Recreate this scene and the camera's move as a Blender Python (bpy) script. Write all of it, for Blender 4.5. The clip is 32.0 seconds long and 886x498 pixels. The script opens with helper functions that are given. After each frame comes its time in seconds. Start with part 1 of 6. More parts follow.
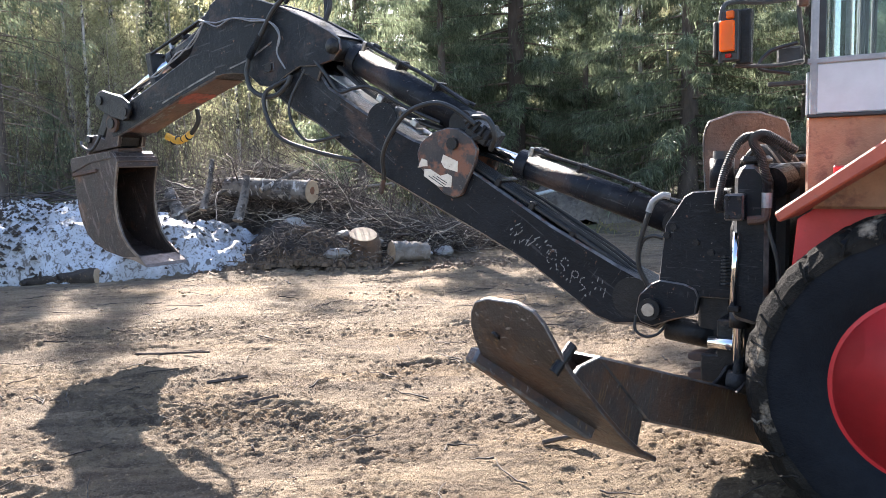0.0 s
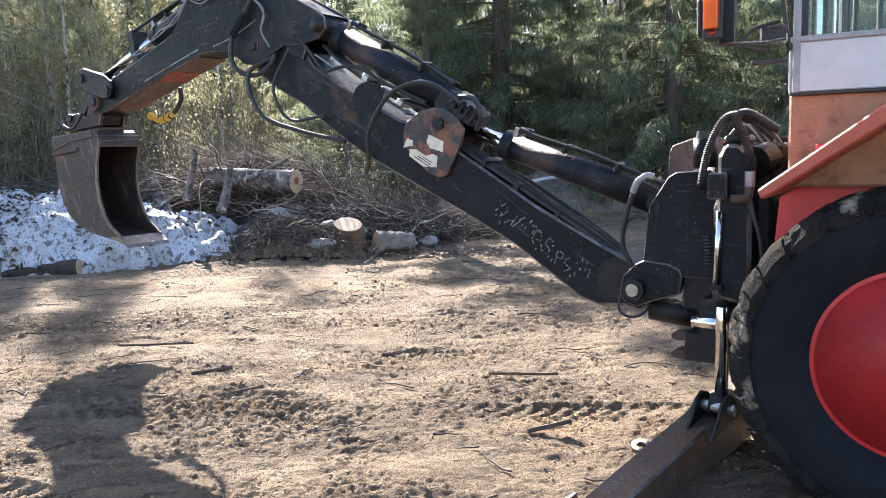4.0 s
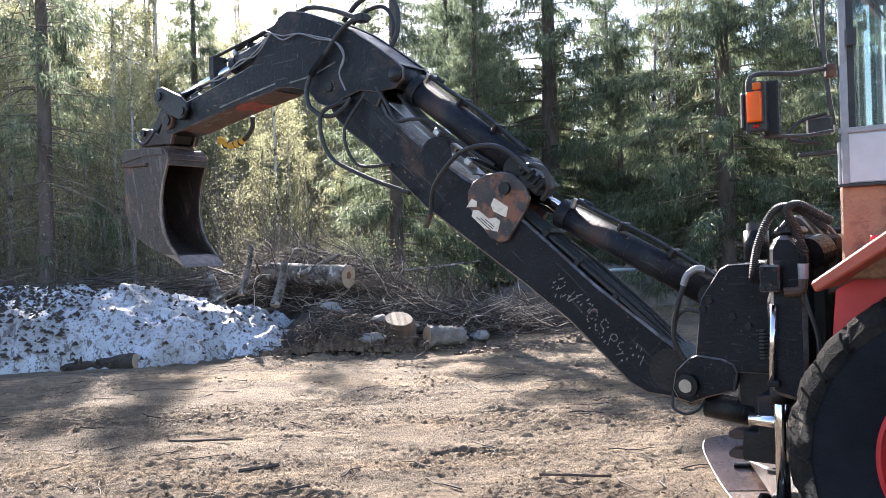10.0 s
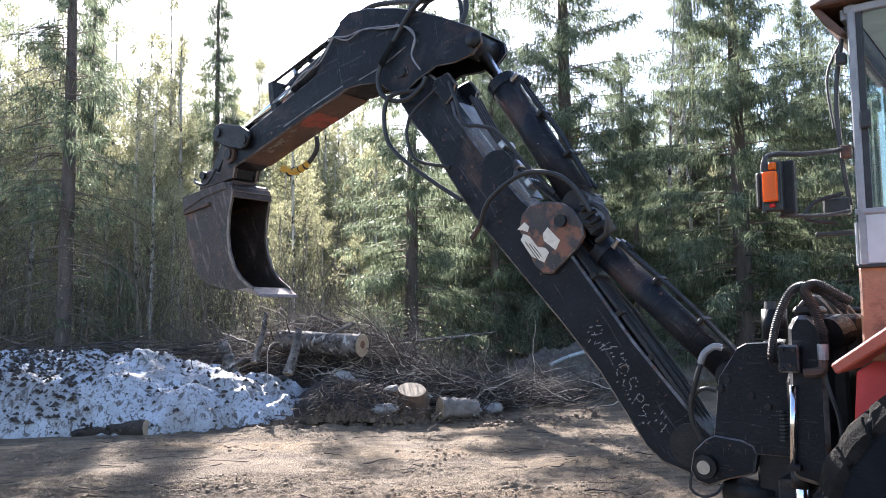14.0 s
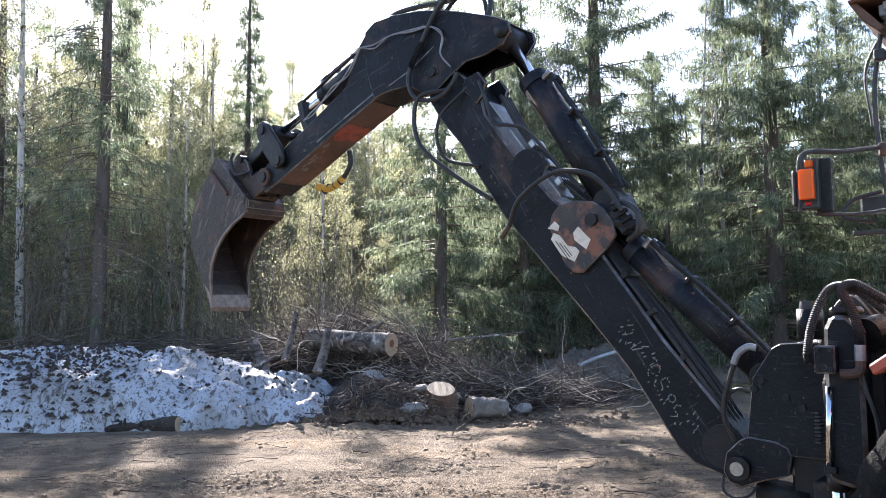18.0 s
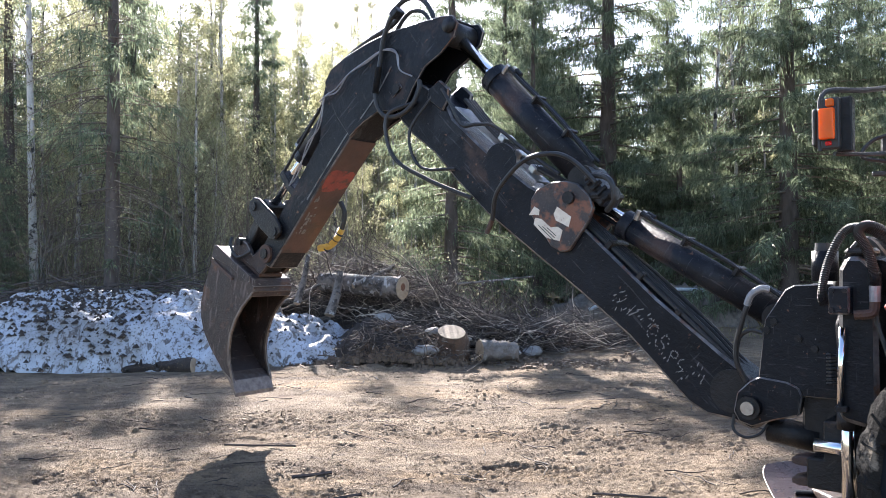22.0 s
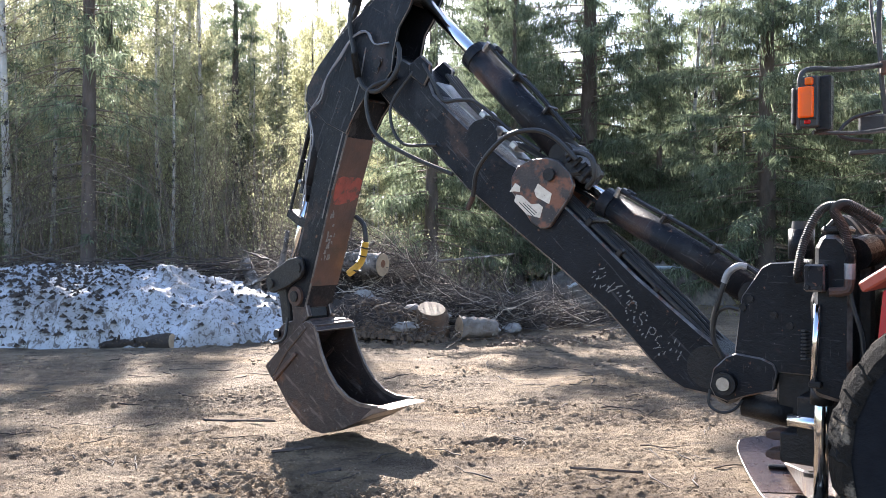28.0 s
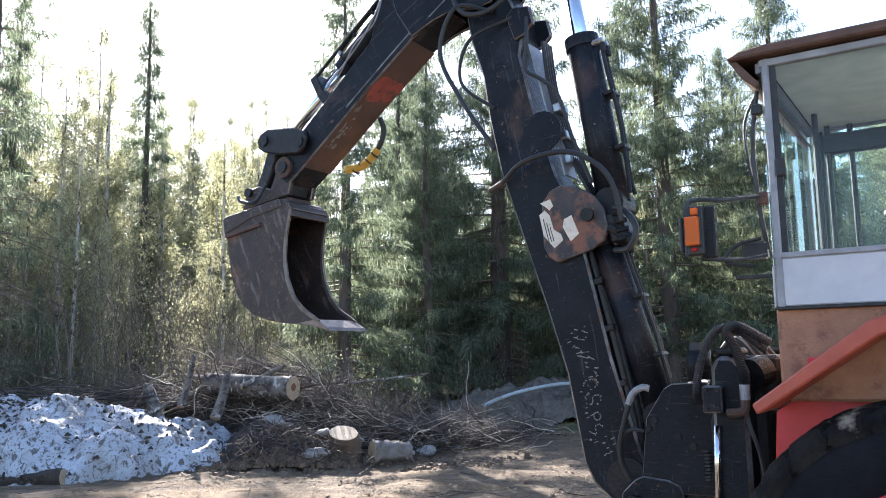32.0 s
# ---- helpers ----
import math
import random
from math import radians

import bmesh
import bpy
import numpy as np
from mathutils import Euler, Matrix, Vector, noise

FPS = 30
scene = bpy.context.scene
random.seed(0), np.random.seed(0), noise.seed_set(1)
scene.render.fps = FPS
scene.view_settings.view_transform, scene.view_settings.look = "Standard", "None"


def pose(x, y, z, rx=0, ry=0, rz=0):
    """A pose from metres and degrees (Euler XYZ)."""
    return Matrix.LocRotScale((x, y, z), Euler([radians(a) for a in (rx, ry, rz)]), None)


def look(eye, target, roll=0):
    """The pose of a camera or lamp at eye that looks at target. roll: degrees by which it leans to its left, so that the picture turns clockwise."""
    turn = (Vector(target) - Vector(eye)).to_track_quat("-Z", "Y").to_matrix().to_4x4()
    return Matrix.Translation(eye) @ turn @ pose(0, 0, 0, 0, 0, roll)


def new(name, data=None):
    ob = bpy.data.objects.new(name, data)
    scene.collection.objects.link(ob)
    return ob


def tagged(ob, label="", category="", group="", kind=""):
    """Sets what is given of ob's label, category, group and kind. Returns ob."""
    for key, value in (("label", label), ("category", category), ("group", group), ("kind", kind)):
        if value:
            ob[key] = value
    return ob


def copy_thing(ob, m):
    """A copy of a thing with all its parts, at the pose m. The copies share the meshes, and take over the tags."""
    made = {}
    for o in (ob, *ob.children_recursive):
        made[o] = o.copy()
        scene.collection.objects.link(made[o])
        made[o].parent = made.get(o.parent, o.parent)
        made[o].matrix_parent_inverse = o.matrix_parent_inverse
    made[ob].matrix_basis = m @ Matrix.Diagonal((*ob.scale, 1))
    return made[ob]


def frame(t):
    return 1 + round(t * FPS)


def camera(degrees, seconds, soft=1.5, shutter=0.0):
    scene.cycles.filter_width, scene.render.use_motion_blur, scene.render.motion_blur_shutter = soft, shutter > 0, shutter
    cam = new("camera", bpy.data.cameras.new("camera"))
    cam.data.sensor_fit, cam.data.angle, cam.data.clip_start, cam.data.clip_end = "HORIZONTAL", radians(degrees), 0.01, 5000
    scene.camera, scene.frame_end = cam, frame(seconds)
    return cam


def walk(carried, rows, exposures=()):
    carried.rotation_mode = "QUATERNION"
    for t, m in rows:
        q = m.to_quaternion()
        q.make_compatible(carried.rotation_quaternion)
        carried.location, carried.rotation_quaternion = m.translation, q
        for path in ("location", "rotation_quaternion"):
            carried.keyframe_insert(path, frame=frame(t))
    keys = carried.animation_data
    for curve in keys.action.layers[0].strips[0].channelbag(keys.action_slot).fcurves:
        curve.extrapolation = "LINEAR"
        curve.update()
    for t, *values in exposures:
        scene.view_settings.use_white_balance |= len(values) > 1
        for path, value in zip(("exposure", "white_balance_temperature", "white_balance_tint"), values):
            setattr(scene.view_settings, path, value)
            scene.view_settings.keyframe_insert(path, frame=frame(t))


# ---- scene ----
EXPO = 2.53
cam = camera(57, 32.0, soft=0.9)
CAMERA_ROWS = [
    (0, 0.000, 0, 1.601, 83.93, 1.43, -6.17), (0.5, 0.000, 0, 1.601, 83.48, 1.48, -6.29), (1, 0.000, 0, 1.601, 82.76, 1.56, -6.17),
    (1.5, 0.000, 0, 1.601, 81.68, 1.52, -6.05), (2, 0.000, 0, 1.601, 80.56, 1.55, -6.10), (2.5, 0.000, 0, 1.601, 79.89, 1.54, -6.34),
    (3, 0.000, 0, 1.601, 80.17, 1.59, -6.77), (3.5, 0.000, 0, 1.601, 81.46, 1.57, -7.12), (4, 0.000, 0, 1.601, 83.19, 1.49, -7.24),
    (4.5, 0.000, 0, 1.601, 84.63, 1.44, -7.04), (6.5, 0.000, 0, 1.601, 85.52, 1.16, -6.54), (7, 0.000, 0, 1.601, 85.47, 1.18, -6.53),
    (7.5, 0.000, 0, 1.601, 85.56, 1.09, -6.28), (8, 0.000, 0, 1.601, 85.80, 1.15, -5.84), (8.5, 0.009, 0, 1.601, 86.26, 1.20, -5.21),
    (9, 0.017, 0, 1.601, 87.02, 1.35, -4.55), (9.5, 0.025, 0, 1.607, 88.21, 1.60, -4.02), (10, 0.034, 0, 1.619, 89.83, 1.84, -3.55),
    (10.5, 0.039, 0, 1.631, 91.71, 1.98, -3.22), (11, 0.043, 0, 1.639, 93.59, 2.05, -2.95), (11.5, 0.050, 0, 1.643, 95.16, 1.96, -2.78),
    (12, 0.053, 0, 1.653, 96.11, 1.77, -2.62), (12.5, 0.053, 0, 1.644, 96.36, 1.41, -2.49), (13, 0.047, 0, 1.651, 95.94, 1.24, -2.43),
    (13.5, 0.037, 0, 1.643, 95.31, 1.00, -2.41), (14, 0.035, 0, 1.639, 94.71, 0.84, -2.52), (14.5, 0.035, 0, 1.635, 94.33, 0.69, -2.63),
    (16.5, 0.032, 0, 1.626, 93.87, 0.44, -1.97), (17, 0.033, 0, 1.627, 94.16, 0.45, -1.43), (17.5, 0.025, 0, 1.629, 94.49, 0.47, -0.93),
    (18, 0.025, 0, 1.630, 94.73, 0.51, -0.53), (18.5, 0.023, 0, 1.627, 94.80, 0.51, -0.33), (19, 0.021, 0, 1.630, 94.57, 0.62, -0.26),
    (19.5, 0.017, 0, 1.631, 94.00, 0.65, -0.26), (20, 0.011, 0, 1.625, 93.21, 0.60, -0.19), (20.5, -0.001, 0, 1.608, 92.35, 0.52, -0.10),
    (21, -0.002, 0, 1.613, 91.69, 0.44, 0.03), (21.5, 0.000, 0, 1.611, 91.22, 0.41, 0.14), (22, 0.002, 0, 1.607, 90.91, 0.37, 0.15),
    (22.5, 0.003, 0, 1.605, 90.61, 0.33, 0.13), (23, 0.001, 0, 1.599, 90.33, 0.19, 0.06), (23.5, 0.000, 0, 1.602, 90.10, 0.14, 0.02),
    (24, 0.000, 0, 1.600, 90.00, 0.00, 0.00), (24.5, -0.004, 0, 1.601, 89.99, -0.13, -0.04), (26.5, 0.002, 0, 1.599, 89.70, -0.14, -0.54),
    (27, -0.001, 0, 1.598, 89.52, -0.04, -0.72), (27.5, -0.005, 0, 1.596, 89.39, -0.01, -0.97), (28, -0.001, 0, 1.599, 89.32, 0.03, -1.25),
    (28.5, 0.003, 0, 1.596, 89.39, -0.01, -1.63), (29, 0.003, 0, 1.596, 89.50, 0.03, -2.21), (29.5, 0.012, 0, 1.595, 89.65, 0.16, -2.89),
    (30, 0.027, 0, 1.595, 90.02, 0.26, -3.68), (30.5, 0.030, 0, 1.600, 90.96, 0.49, -4.55), (31, 0.031, 0, 1.605, 92.78, 0.69, -5.46),
    (31.5, 0.036, 0, 1.634, 95.17, 0.94, -6.37), (32, 0.051, 0, 1.648, 97.46, 1.14, -7.12),
]
walk(cam, [(t, pose(x, y, z, rx, ry, rz)) for t, x, y, z, rx, ry, rz in CAMERA_ROWS],
     exposures=[(0, EXPO + 0.1, 6400, 15), (8, EXPO + 0.08, 6350, 15), (12, EXPO - 0.24, 6050, 16), (20, EXPO - 0.24, 6050, 16), (24, EXPO - 0.02, 6200, 15), (29, EXPO - 0.02, 6200, 15), (32, EXPO - 0.12, 6000, 14)])
# ---- light ----
SUN_AZ, SUN_EL = radians(-11.5), radians(31)
world = bpy.data.worlds.new("sky")
scene.world = world
world.use_nodes = True
wn, wl = world.node_tree.nodes, world.node_tree.links
wn.clear()
sky = wn.new("ShaderNodeTexSky")
sky.sky_type, sky.sun_disc = "NISHITA", False
sky.sun_elevation, sky.sun_rotation = SUN_EL, SUN_AZ
sky.air_density, sky.dust_density, sky.ozone_density = 1.0, 0.9, 1.0
bg = wn.new("ShaderNodeBackground")
bg.inputs[1].default_value = 0.084
wo = wn.new("ShaderNodeOutputWorld")
wl.new(sky.outputs[0], bg.inputs[0]), wl.new(bg.outputs[0], wo.inputs[0])
sun = new("sun", bpy.data.lights.new("sun", "SUN"))
sun.data.energy, sun.data.angle, sun.data.color = 5.0, radians(0.5), (1.0, 0.93, 0.82)
sun_dir = Vector((math.sin(SUN_AZ) * math.cos(SUN_EL), math.cos(SUN_AZ) * math.cos(SUN_EL), math.sin(SUN_EL)))
sun.matrix_world = look(sun_dir * 60, (0, 0, 0))


# ---- materials ----
def material(name, base, second=None, rough=0.7, metal=0.0, scale=6.0, bump=0.2, bump_scale=40.0, third=None, third_scale=2.0,
             third_edge=(0.52, 0.62), island=0.0, through_light=0.0, stretch=(1, 1, 1), spec=0.5, rough_spread=0.15):
    """A surface of two mixed tones, an optional patch tone, fine relief, and an optional spread from piece to piece."""
    m = bpy.data.materials.new(name)
    m.use_nodes = True
    n, l = m.node_tree.nodes, m.node_tree.links
    b = n["Principled BSDF"]
    co, mp = n.new("ShaderNodeTexCoord"), n.new("ShaderNodeMapping")
    mp.inputs["Scale"].default_value = stretch
    l.new(co.outputs["Object"], mp.inputs[0])

    def tex(s, detail=6.0):
        t = n.new("ShaderNodeTexNoise")
        t.inputs["Scale"].default_value, t.inputs["Detail"].default_value = s, detail
        t.inputs["Roughness"].default_value = 0.65
        l.new(mp.outputs[0], t.inputs["Vector"])
        return t.outputs["Fac"]

    def ramp(src, lo, hi):
        r = n.new("ShaderNodeMapRange")
        r.inputs[1].default_value, r.inputs[2].default_value = lo, hi
        l.new(src, r.inputs[0])
        return r.outputs[0]

    def mix(fac, a, c):
        x = n.new("ShaderNodeMix")
        x.data_type = "RGBA"
        l.new(fac, x.inputs[0])
        for i, val in ((6, a), (7, c)):
            if isinstance(val, tuple):
                x.inputs[i].default_value = (*val, 1)
            else:
                l.new(val, x.inputs[i])
        return x.outputs[2]

    second = second or tuple(0.6 * q for q in base)
    grain = tex(scale)
    col = mix(ramp(grain, 0.35, 0.65), base, second)
    if third:
        col = mix(ramp(tex(third_scale, 9.0), *third_edge), col, third)
    if island:
        geo = n.new("ShaderNodeNewGeometry")
        hsv = n.new("ShaderNodeHueSaturation")
        l.new(ramp(geo.outputs["Random Per Island"], 0, 1), hsv.inputs["Value"])
        r = hsv.inputs["Value"].links[0].from_node
        r.inputs[3].default_value, r.inputs[4].default_value = 1 - island, 1 + island
        l.new(col, hsv.inputs["Color"])
        col = hsv.outputs[0]
    l.new(col, b.inputs["Base Color"])
    rr = n.new("ShaderNodeMapRange")
    rr.inputs[3].default_value, rr.inputs[4].default_value = max(0.02, rough - rough_spread), min(1, rough + rough_spread)
    l.new(tex(scale * 2.3), rr.inputs[0])
    l.new(rr.outputs[0], b.inputs["Roughness"])
    b.inputs["Metallic"].default_value = metal
    b.inputs["Specular IOR Level"].default_value = spec
    if bump:
        bp = n.new("ShaderNodeBump")
        bp.inputs["Strength"].default_value, bp.inputs["Distance"].default_value = bump, 0.02
        l.new(tex(bump_scale, 8.0), bp.inputs["Height"])
        l.new(bp.outputs[0], b.inputs["Normal"])
    if through_light:
        tr, mx = n.new("ShaderNodeBsdfTranslucent"), n.new("ShaderNodeMixShader")
        mx.inputs[0].default_value = through_light
        l.new(col, tr.inputs[0]), l.new(b.outputs[0], mx.inputs[1]), l.new(tr.outputs[0], mx.inputs[2])
        l.new(mx.outputs[0], n["Material Output"].inputs[0])
    return m


def layer(m, scale, lo, hi, tone, amount=0.75, stretch=(1, 1, 1), detail=8.0, distort=0.0):
    """Lays patches of another tone over a surface's colour."""
    n, l = m.node_tree.nodes, m.node_tree.links
    b = n["Principled BSDF"]
    co, mp, t, r, x = (n.new(k) for k in ("ShaderNodeTexCoord", "ShaderNodeMapping", "ShaderNodeTexNoise", "ShaderNodeMapRange", "ShaderNodeMix"))
    mp.inputs["Scale"].default_value = stretch
    t.inputs["Scale"].default_value, t.inputs["Detail"].default_value, t.inputs["Distortion"].default_value = scale, detail, distort
    t.inputs["Roughness"].default_value = 0.6
    r.inputs[1].default_value, r.inputs[2].default_value, r.inputs[4].default_value = lo, hi, amount
    x.data_type = "RGBA"
    x.inputs[7].default_value = (*tone, 1)
    l.new(co.outputs["Object"], mp.inputs[0]), l.new(mp.outputs[0], t.inputs["Vector"]), l.new(t.outputs[0], r.inputs[0])
    l.new(r.outputs[0], x.inputs[0]), l.new(b.inputs["Base Color"].links[0].from_socket, x.inputs[6]), l.new(x.outputs[2], b.inputs["Base Color"])
    return m


BLACK = material("worn_black_paint", (0.005, 0.0058, 0.008), (0.012, 0.013, 0.017), 0.36, 0, 3.2, 0.3, 45, (0.013, 0.0145, 0.019), 2.2, (0.46, 0.66), spec=0.14)
layer(BLACK, 1.9, 0.58, 0.68, (0.085, 0.052, 0.04), 0.6, (1, 1, 1.4))
layer(BLACK, 3.4, 0.6, 0.64, (0.022, 0.024, 0.028), 0.7)
layer(BLACK, 5.0, 0.61, 0.65, (0.1, 0.1, 0.105), 0.3, (0.7, 1, 9))
layer(BLACK, 9.0, 0.64, 0.67, (0.13, 0.125, 0.12), 0.25, (8, 1, 0.8))
layer(BLACK, 22.0, 0.655, 0.69, (0.13, 0.07, 0.045), 0.8)
layer(BLACK, 55.0, 0.67, 0.70, (0.22, 0.21, 0.2), 0.7)
WORN_PAINT = material("paint_worn_to_steel", (0.05, 0.048, 0.05), (0.2, 0.19, 0.185), 0.4, 0.4, 11, 0.2, 60, (0.11, 0.06, 0.04), 8, (0.55, 0.62))
POLISHED = material("scoured_rusty_steel", (0.085, 0.05, 0.04), (0.05, 0.031, 0.026), 0.3, 0.25, 9, 0.3, 50, (0.16, 0.11, 0.08), 5, (0.56, 0.66))
LEGSTEEL = material("scuffed_leg_steel", (0.034, 0.029, 0.028), (0.065, 0.056, 0.053), 0.42, 0.3, 3, 0.4, 45, (0.1, 0.052, 0.03), 2.5, (0.5, 0.62))
layer(LEGSTEEL, 3.5, 0.48, 0.6, (0.095, 0.047, 0.026), 0.7)
layer(LEGSTEEL, 7.0, 0.56, 0.62, (0.035, 0.03, 0.03), 0.7)
layer(LEGSTEEL, 6.0, 0.6, 0.66, (0.2, 0.13, 0.06), 0.55, (6, 6, 0.8))
layer(LEGSTEEL, 26.0, 0.62, 0.66, (0.26, 0.25, 0.24), 0.6, (1, 3, 1))
PLATE = material("rust_bitten_plate", (0.022, 0.02, 0.021), (0.05, 0.036, 0.032), 0.55, 0, 9, 0.4, 50, (0.17, 0.066, 0.034), 5.5, (0.47, 0.55))
layer(PLATE, 30.0, 0.62, 0.66, (0.12, 0.1, 0.09), 0.6)
GREASY = material("greasy_black_steel", (0.006, 0.006, 0.007), (0.014, 0.013, 0.013), 0.45, 0, 14, 0.4, 50, (0.06, 0.04, 0.028), 7, (0.62, 0.74), spec=0.3)
RUSTY = material("rusty_brown_steel", (0.085, 0.045, 0.03), (0.05, 0.032, 0.026), 0.68, 0.1, 10, 0.5, 60, (0.16, 0.07, 0.035), 4, (0.55, 0.68))
BUCKET = material("scoured_bucket_steel", (0.05, 0.032, 0.027), (0.028, 0.02, 0.018), 0.55, 0.3, 8, 0.4, 45, (0.13, 0.062, 0.035), 3, (0.55, 0.68))
layer(BUCKET, 4.0, 0.58, 0.66, (0.19, 0.15, 0.13), 0.5, (1, 0.6, 5))
layer(BUCKET, 24.0, 0.63, 0.67, (0.26, 0.24, 0.22), 0.6, (3, 1, 1))
layer(BUCKET, 2.2, 0.55, 0.68, (0.03, 0.027, 0.028), 0.7)
EDGE = material("scoured_cutting_steel", (0.22, 0.175, 0.15), (0.12, 0.09, 0.075), 0.42, 0.7, 20, 0.2, 80)
CHROME = material("chrome", (0.75, 0.76, 0.78), (0.68, 0.69, 0.7), 0.1, 1.0, 8, 0, rough_spread=0.05)
STEEL = material("bare_steel", (0.4, 0.4, 0.4), (0.28, 0.27, 0.26), 0.35, 0.9, 25, 0.1)
RUBBER = material("black_hose_rubber", (0.012, 0.012, 0.013), (0.02, 0.02, 0.02), 0.55, 0, 20, 0.1)
TYRE = material("tyre_rubber", (0.008, 0.009, 0.012), (0.013, 0.0145, 0.018), 0.7, 0, 7, 0.35, 70, (0.012, 0.012, 0.013), 3, (0.58, 0.75), spec=0.08)
TREAD = material("dusty_tread_rubber", (0.01, 0.0098, 0.0095), (0.026, 0.023, 0.02), 0.85, 0, 7, 0.6, 60, (0.26, 0.215, 0.165), 6, (0.57, 0.68), spec=0.08)
RED = material("red_wheel_paint", (0.62, 0.034, 0.038), (0.5, 0.03, 0.032), 0.42, 0, 5, 0.15, 50, (0.16, 0.035, 0.025), 6, (0.62, 0.75))
UNDERSIDE = material("rusty_brown_underside", (0.1, 0.05, 0.037), (0.06, 0.034, 0.028), 0.55, 0, 6, 0.3, 50, (0.055, 0.035, 0.03), 5, (0.54, 0.64))
PATCH = material("red_primer_patch", (0.3, 0.062, 0.042), (0.2, 0.045, 0.034), 0.6, 0, 12, 0.3, 60, (0.09, 0.045, 0.035), 14, (0.52, 0.6))
FADED = material("faded_red_paint", (0.42, 0.085, 0.045), (0.32, 0.06, 0.035), 0.5, 0, 7, 0.2, 60, (0.26, 0.10, 0.06), 9, (0.62, 0.7))
ORANGE = material("worn_orange_body", (0.38, 0.185, 0.1), (0.29, 0.13, 0.07), 0.6, 0, 10, 0.35, 80, (0.2, 0.085, 0.05), 8, (0.56, 0.66))
ROOF = material("rusty_roof", (0.13, 0.065, 0.042), (0.075, 0.042, 0.03), 0.7, 0, 9, 0.4, 60)
CABWHITE = material("grey_white_panel", (0.52, 0.52, 0.54), (0.44, 0.44, 0.46), 0.45, 0, 5, 0.08, 60, (0.22, 0.16, 0.12), 22, (0.7, 0.74))
CABGREY = material("cab_frame_grey", (0.3, 0.3, 0.31), (0.2, 0.2, 0.21), 0.45, 0, 12, 0.1)
DARK = material("dark_trim", (0.015, 0.015, 0.016), (0.03, 0.03, 0.03), 0.6, 0, 10, 0.2)
LINING = material("pale_cab_lining", (0.62, 0.64, 0.55), (0.5, 0.52, 0.45), 0.7, 0, 8, 0.15)
PAPER = material("peeling_white_sticker", (0.66, 0.6, 0.5), (0.55, 0.47, 0.38), 0.7, 0, 30, 0.2, third=(0.2, 0.12, 0.08), third_scale=30, third_edge=(0.63, 0.68))
MARKS = material("worn_white_paint_marks", (0.24, 0.235, 0.22), (0.1, 0.1, 0.1), 0.7, 0, 60, 0.2)
PALEPLATE = material("scuffed_pale_plate", (0.3, 0.3, 0.31), (0.16, 0.16, 0.17), 0.4, 0.3, 9, 0.2)
YELLOW = material("yellow_hose_guard", (0.62, 0.38, 0.06), (0.5, 0.3, 0.05), 0.5, 0, 20, 0.1)
SCOURED = material("scoured_brown_edge", (0.2, 0.165, 0.14), (0.11, 0.085, 0.07), 0.42, 0.6, 12, 0.3, 60)
WORN = {"worn_black_paint": WORN_PAINT, "rust_bitten_plate": WORN_PAINT, "scoured_bucket_steel": SCOURED, "scuffed_leg_steel": WORN_PAINT}
BARK = material("spruce_bark", (0.13, 0.10, 0.085), (0.075, 0.058, 0.048), 0.9, 0, 10, 0.9, 30, stretch=(1, 1, 0.3))
BIRCHBARK = material("birch_bark", (0.55, 0.52, 0.48), (0.36, 0.32, 0.28), 0.75, 0, 5, 0.6, 30, (0.035, 0.03, 0.027), 3.4, (0.53, 0.58))
LOGBARK = material("weathered_log_bark", (0.21, 0.175, 0.15), (0.1, 0.082, 0.068), 0.85, 0, 6, 0.9, 25, (0.05, 0.04, 0.033), 5, (0.48, 0.56))
layer(LOGBARK, 9.0, 0.58, 0.62, (0.45, 0.41, 0.37), 0.85, (1, 1, 0.6))
NEEDLES = material("spruce_needles", (0.195, 0.23, 0.15), (0.145, 0.175, 0.11), 0.42, 0, 3, 0, island=0.5, through_light=0.66)
# paler foliage tone: the haze before the far wood is in this colour
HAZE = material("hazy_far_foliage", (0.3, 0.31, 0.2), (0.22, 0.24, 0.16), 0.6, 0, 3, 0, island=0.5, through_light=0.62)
LEAVES = material("spring_birch_leaves", (0.4, 0.39, 0.23), (0.31, 0.31, 0.18), 0.5, 0, 3, 0, island=0.4, through_light=0.68)
TWIG = material("bare_twig", (0.2, 0.155, 0.12), (0.11, 0.085, 0.068), 0.8, 0, 12, 0.2, island=0.45)
BRUSH = material("dark_felled_branch", (0.085, 0.062, 0.05), (0.04, 0.03, 0.025), 0.8, 0, 12, 0.2, island=0.5)
# dry twigs in a bright tone: sun on single branches put into the colour
PALETWIG = material("dry_sunlit_twig", (0.5, 0.42, 0.34), (0.32, 0.26, 0.2), 0.8, 0, 12, 0.2, island=0.5)
CUT = material("fresh_cut_wood", (0.4, 0.29, 0.19), (0.3, 0.21, 0.13), 0.75, 0, 14, 0.3)
ROTTEN = material("red_rot_wood", (0.2, 0.08, 0.035), (0.12, 0.05, 0.03), 0.85, 0, 20, 0.3)
STUMPBARK = material("red_brown_stump_bark", (0.14, 0.085, 0.055), (0.075, 0.05, 0.036), 0.9, 0, 9, 0.9, 25, (0.3, 0.24, 0.18), 5, (0.54, 0.62), stretch=(1, 1, 0.4))
BRUSHCORE = material("dark_bark_litter", (0.05, 0.036, 0.027), (0.022, 0.017, 0.014), 0.95, 0, 8, 1.0, 22, (0.12, 0.08, 0.05), 16, (0.58, 0.63))
BANK = material("grey_brown_spoil", (0.15, 0.125, 0.1), (0.08, 0.065, 0.053), 0.95, 0, 7, 1.0, 22, (0.06, 0.048, 0.04), 5, (0.55, 0.63))
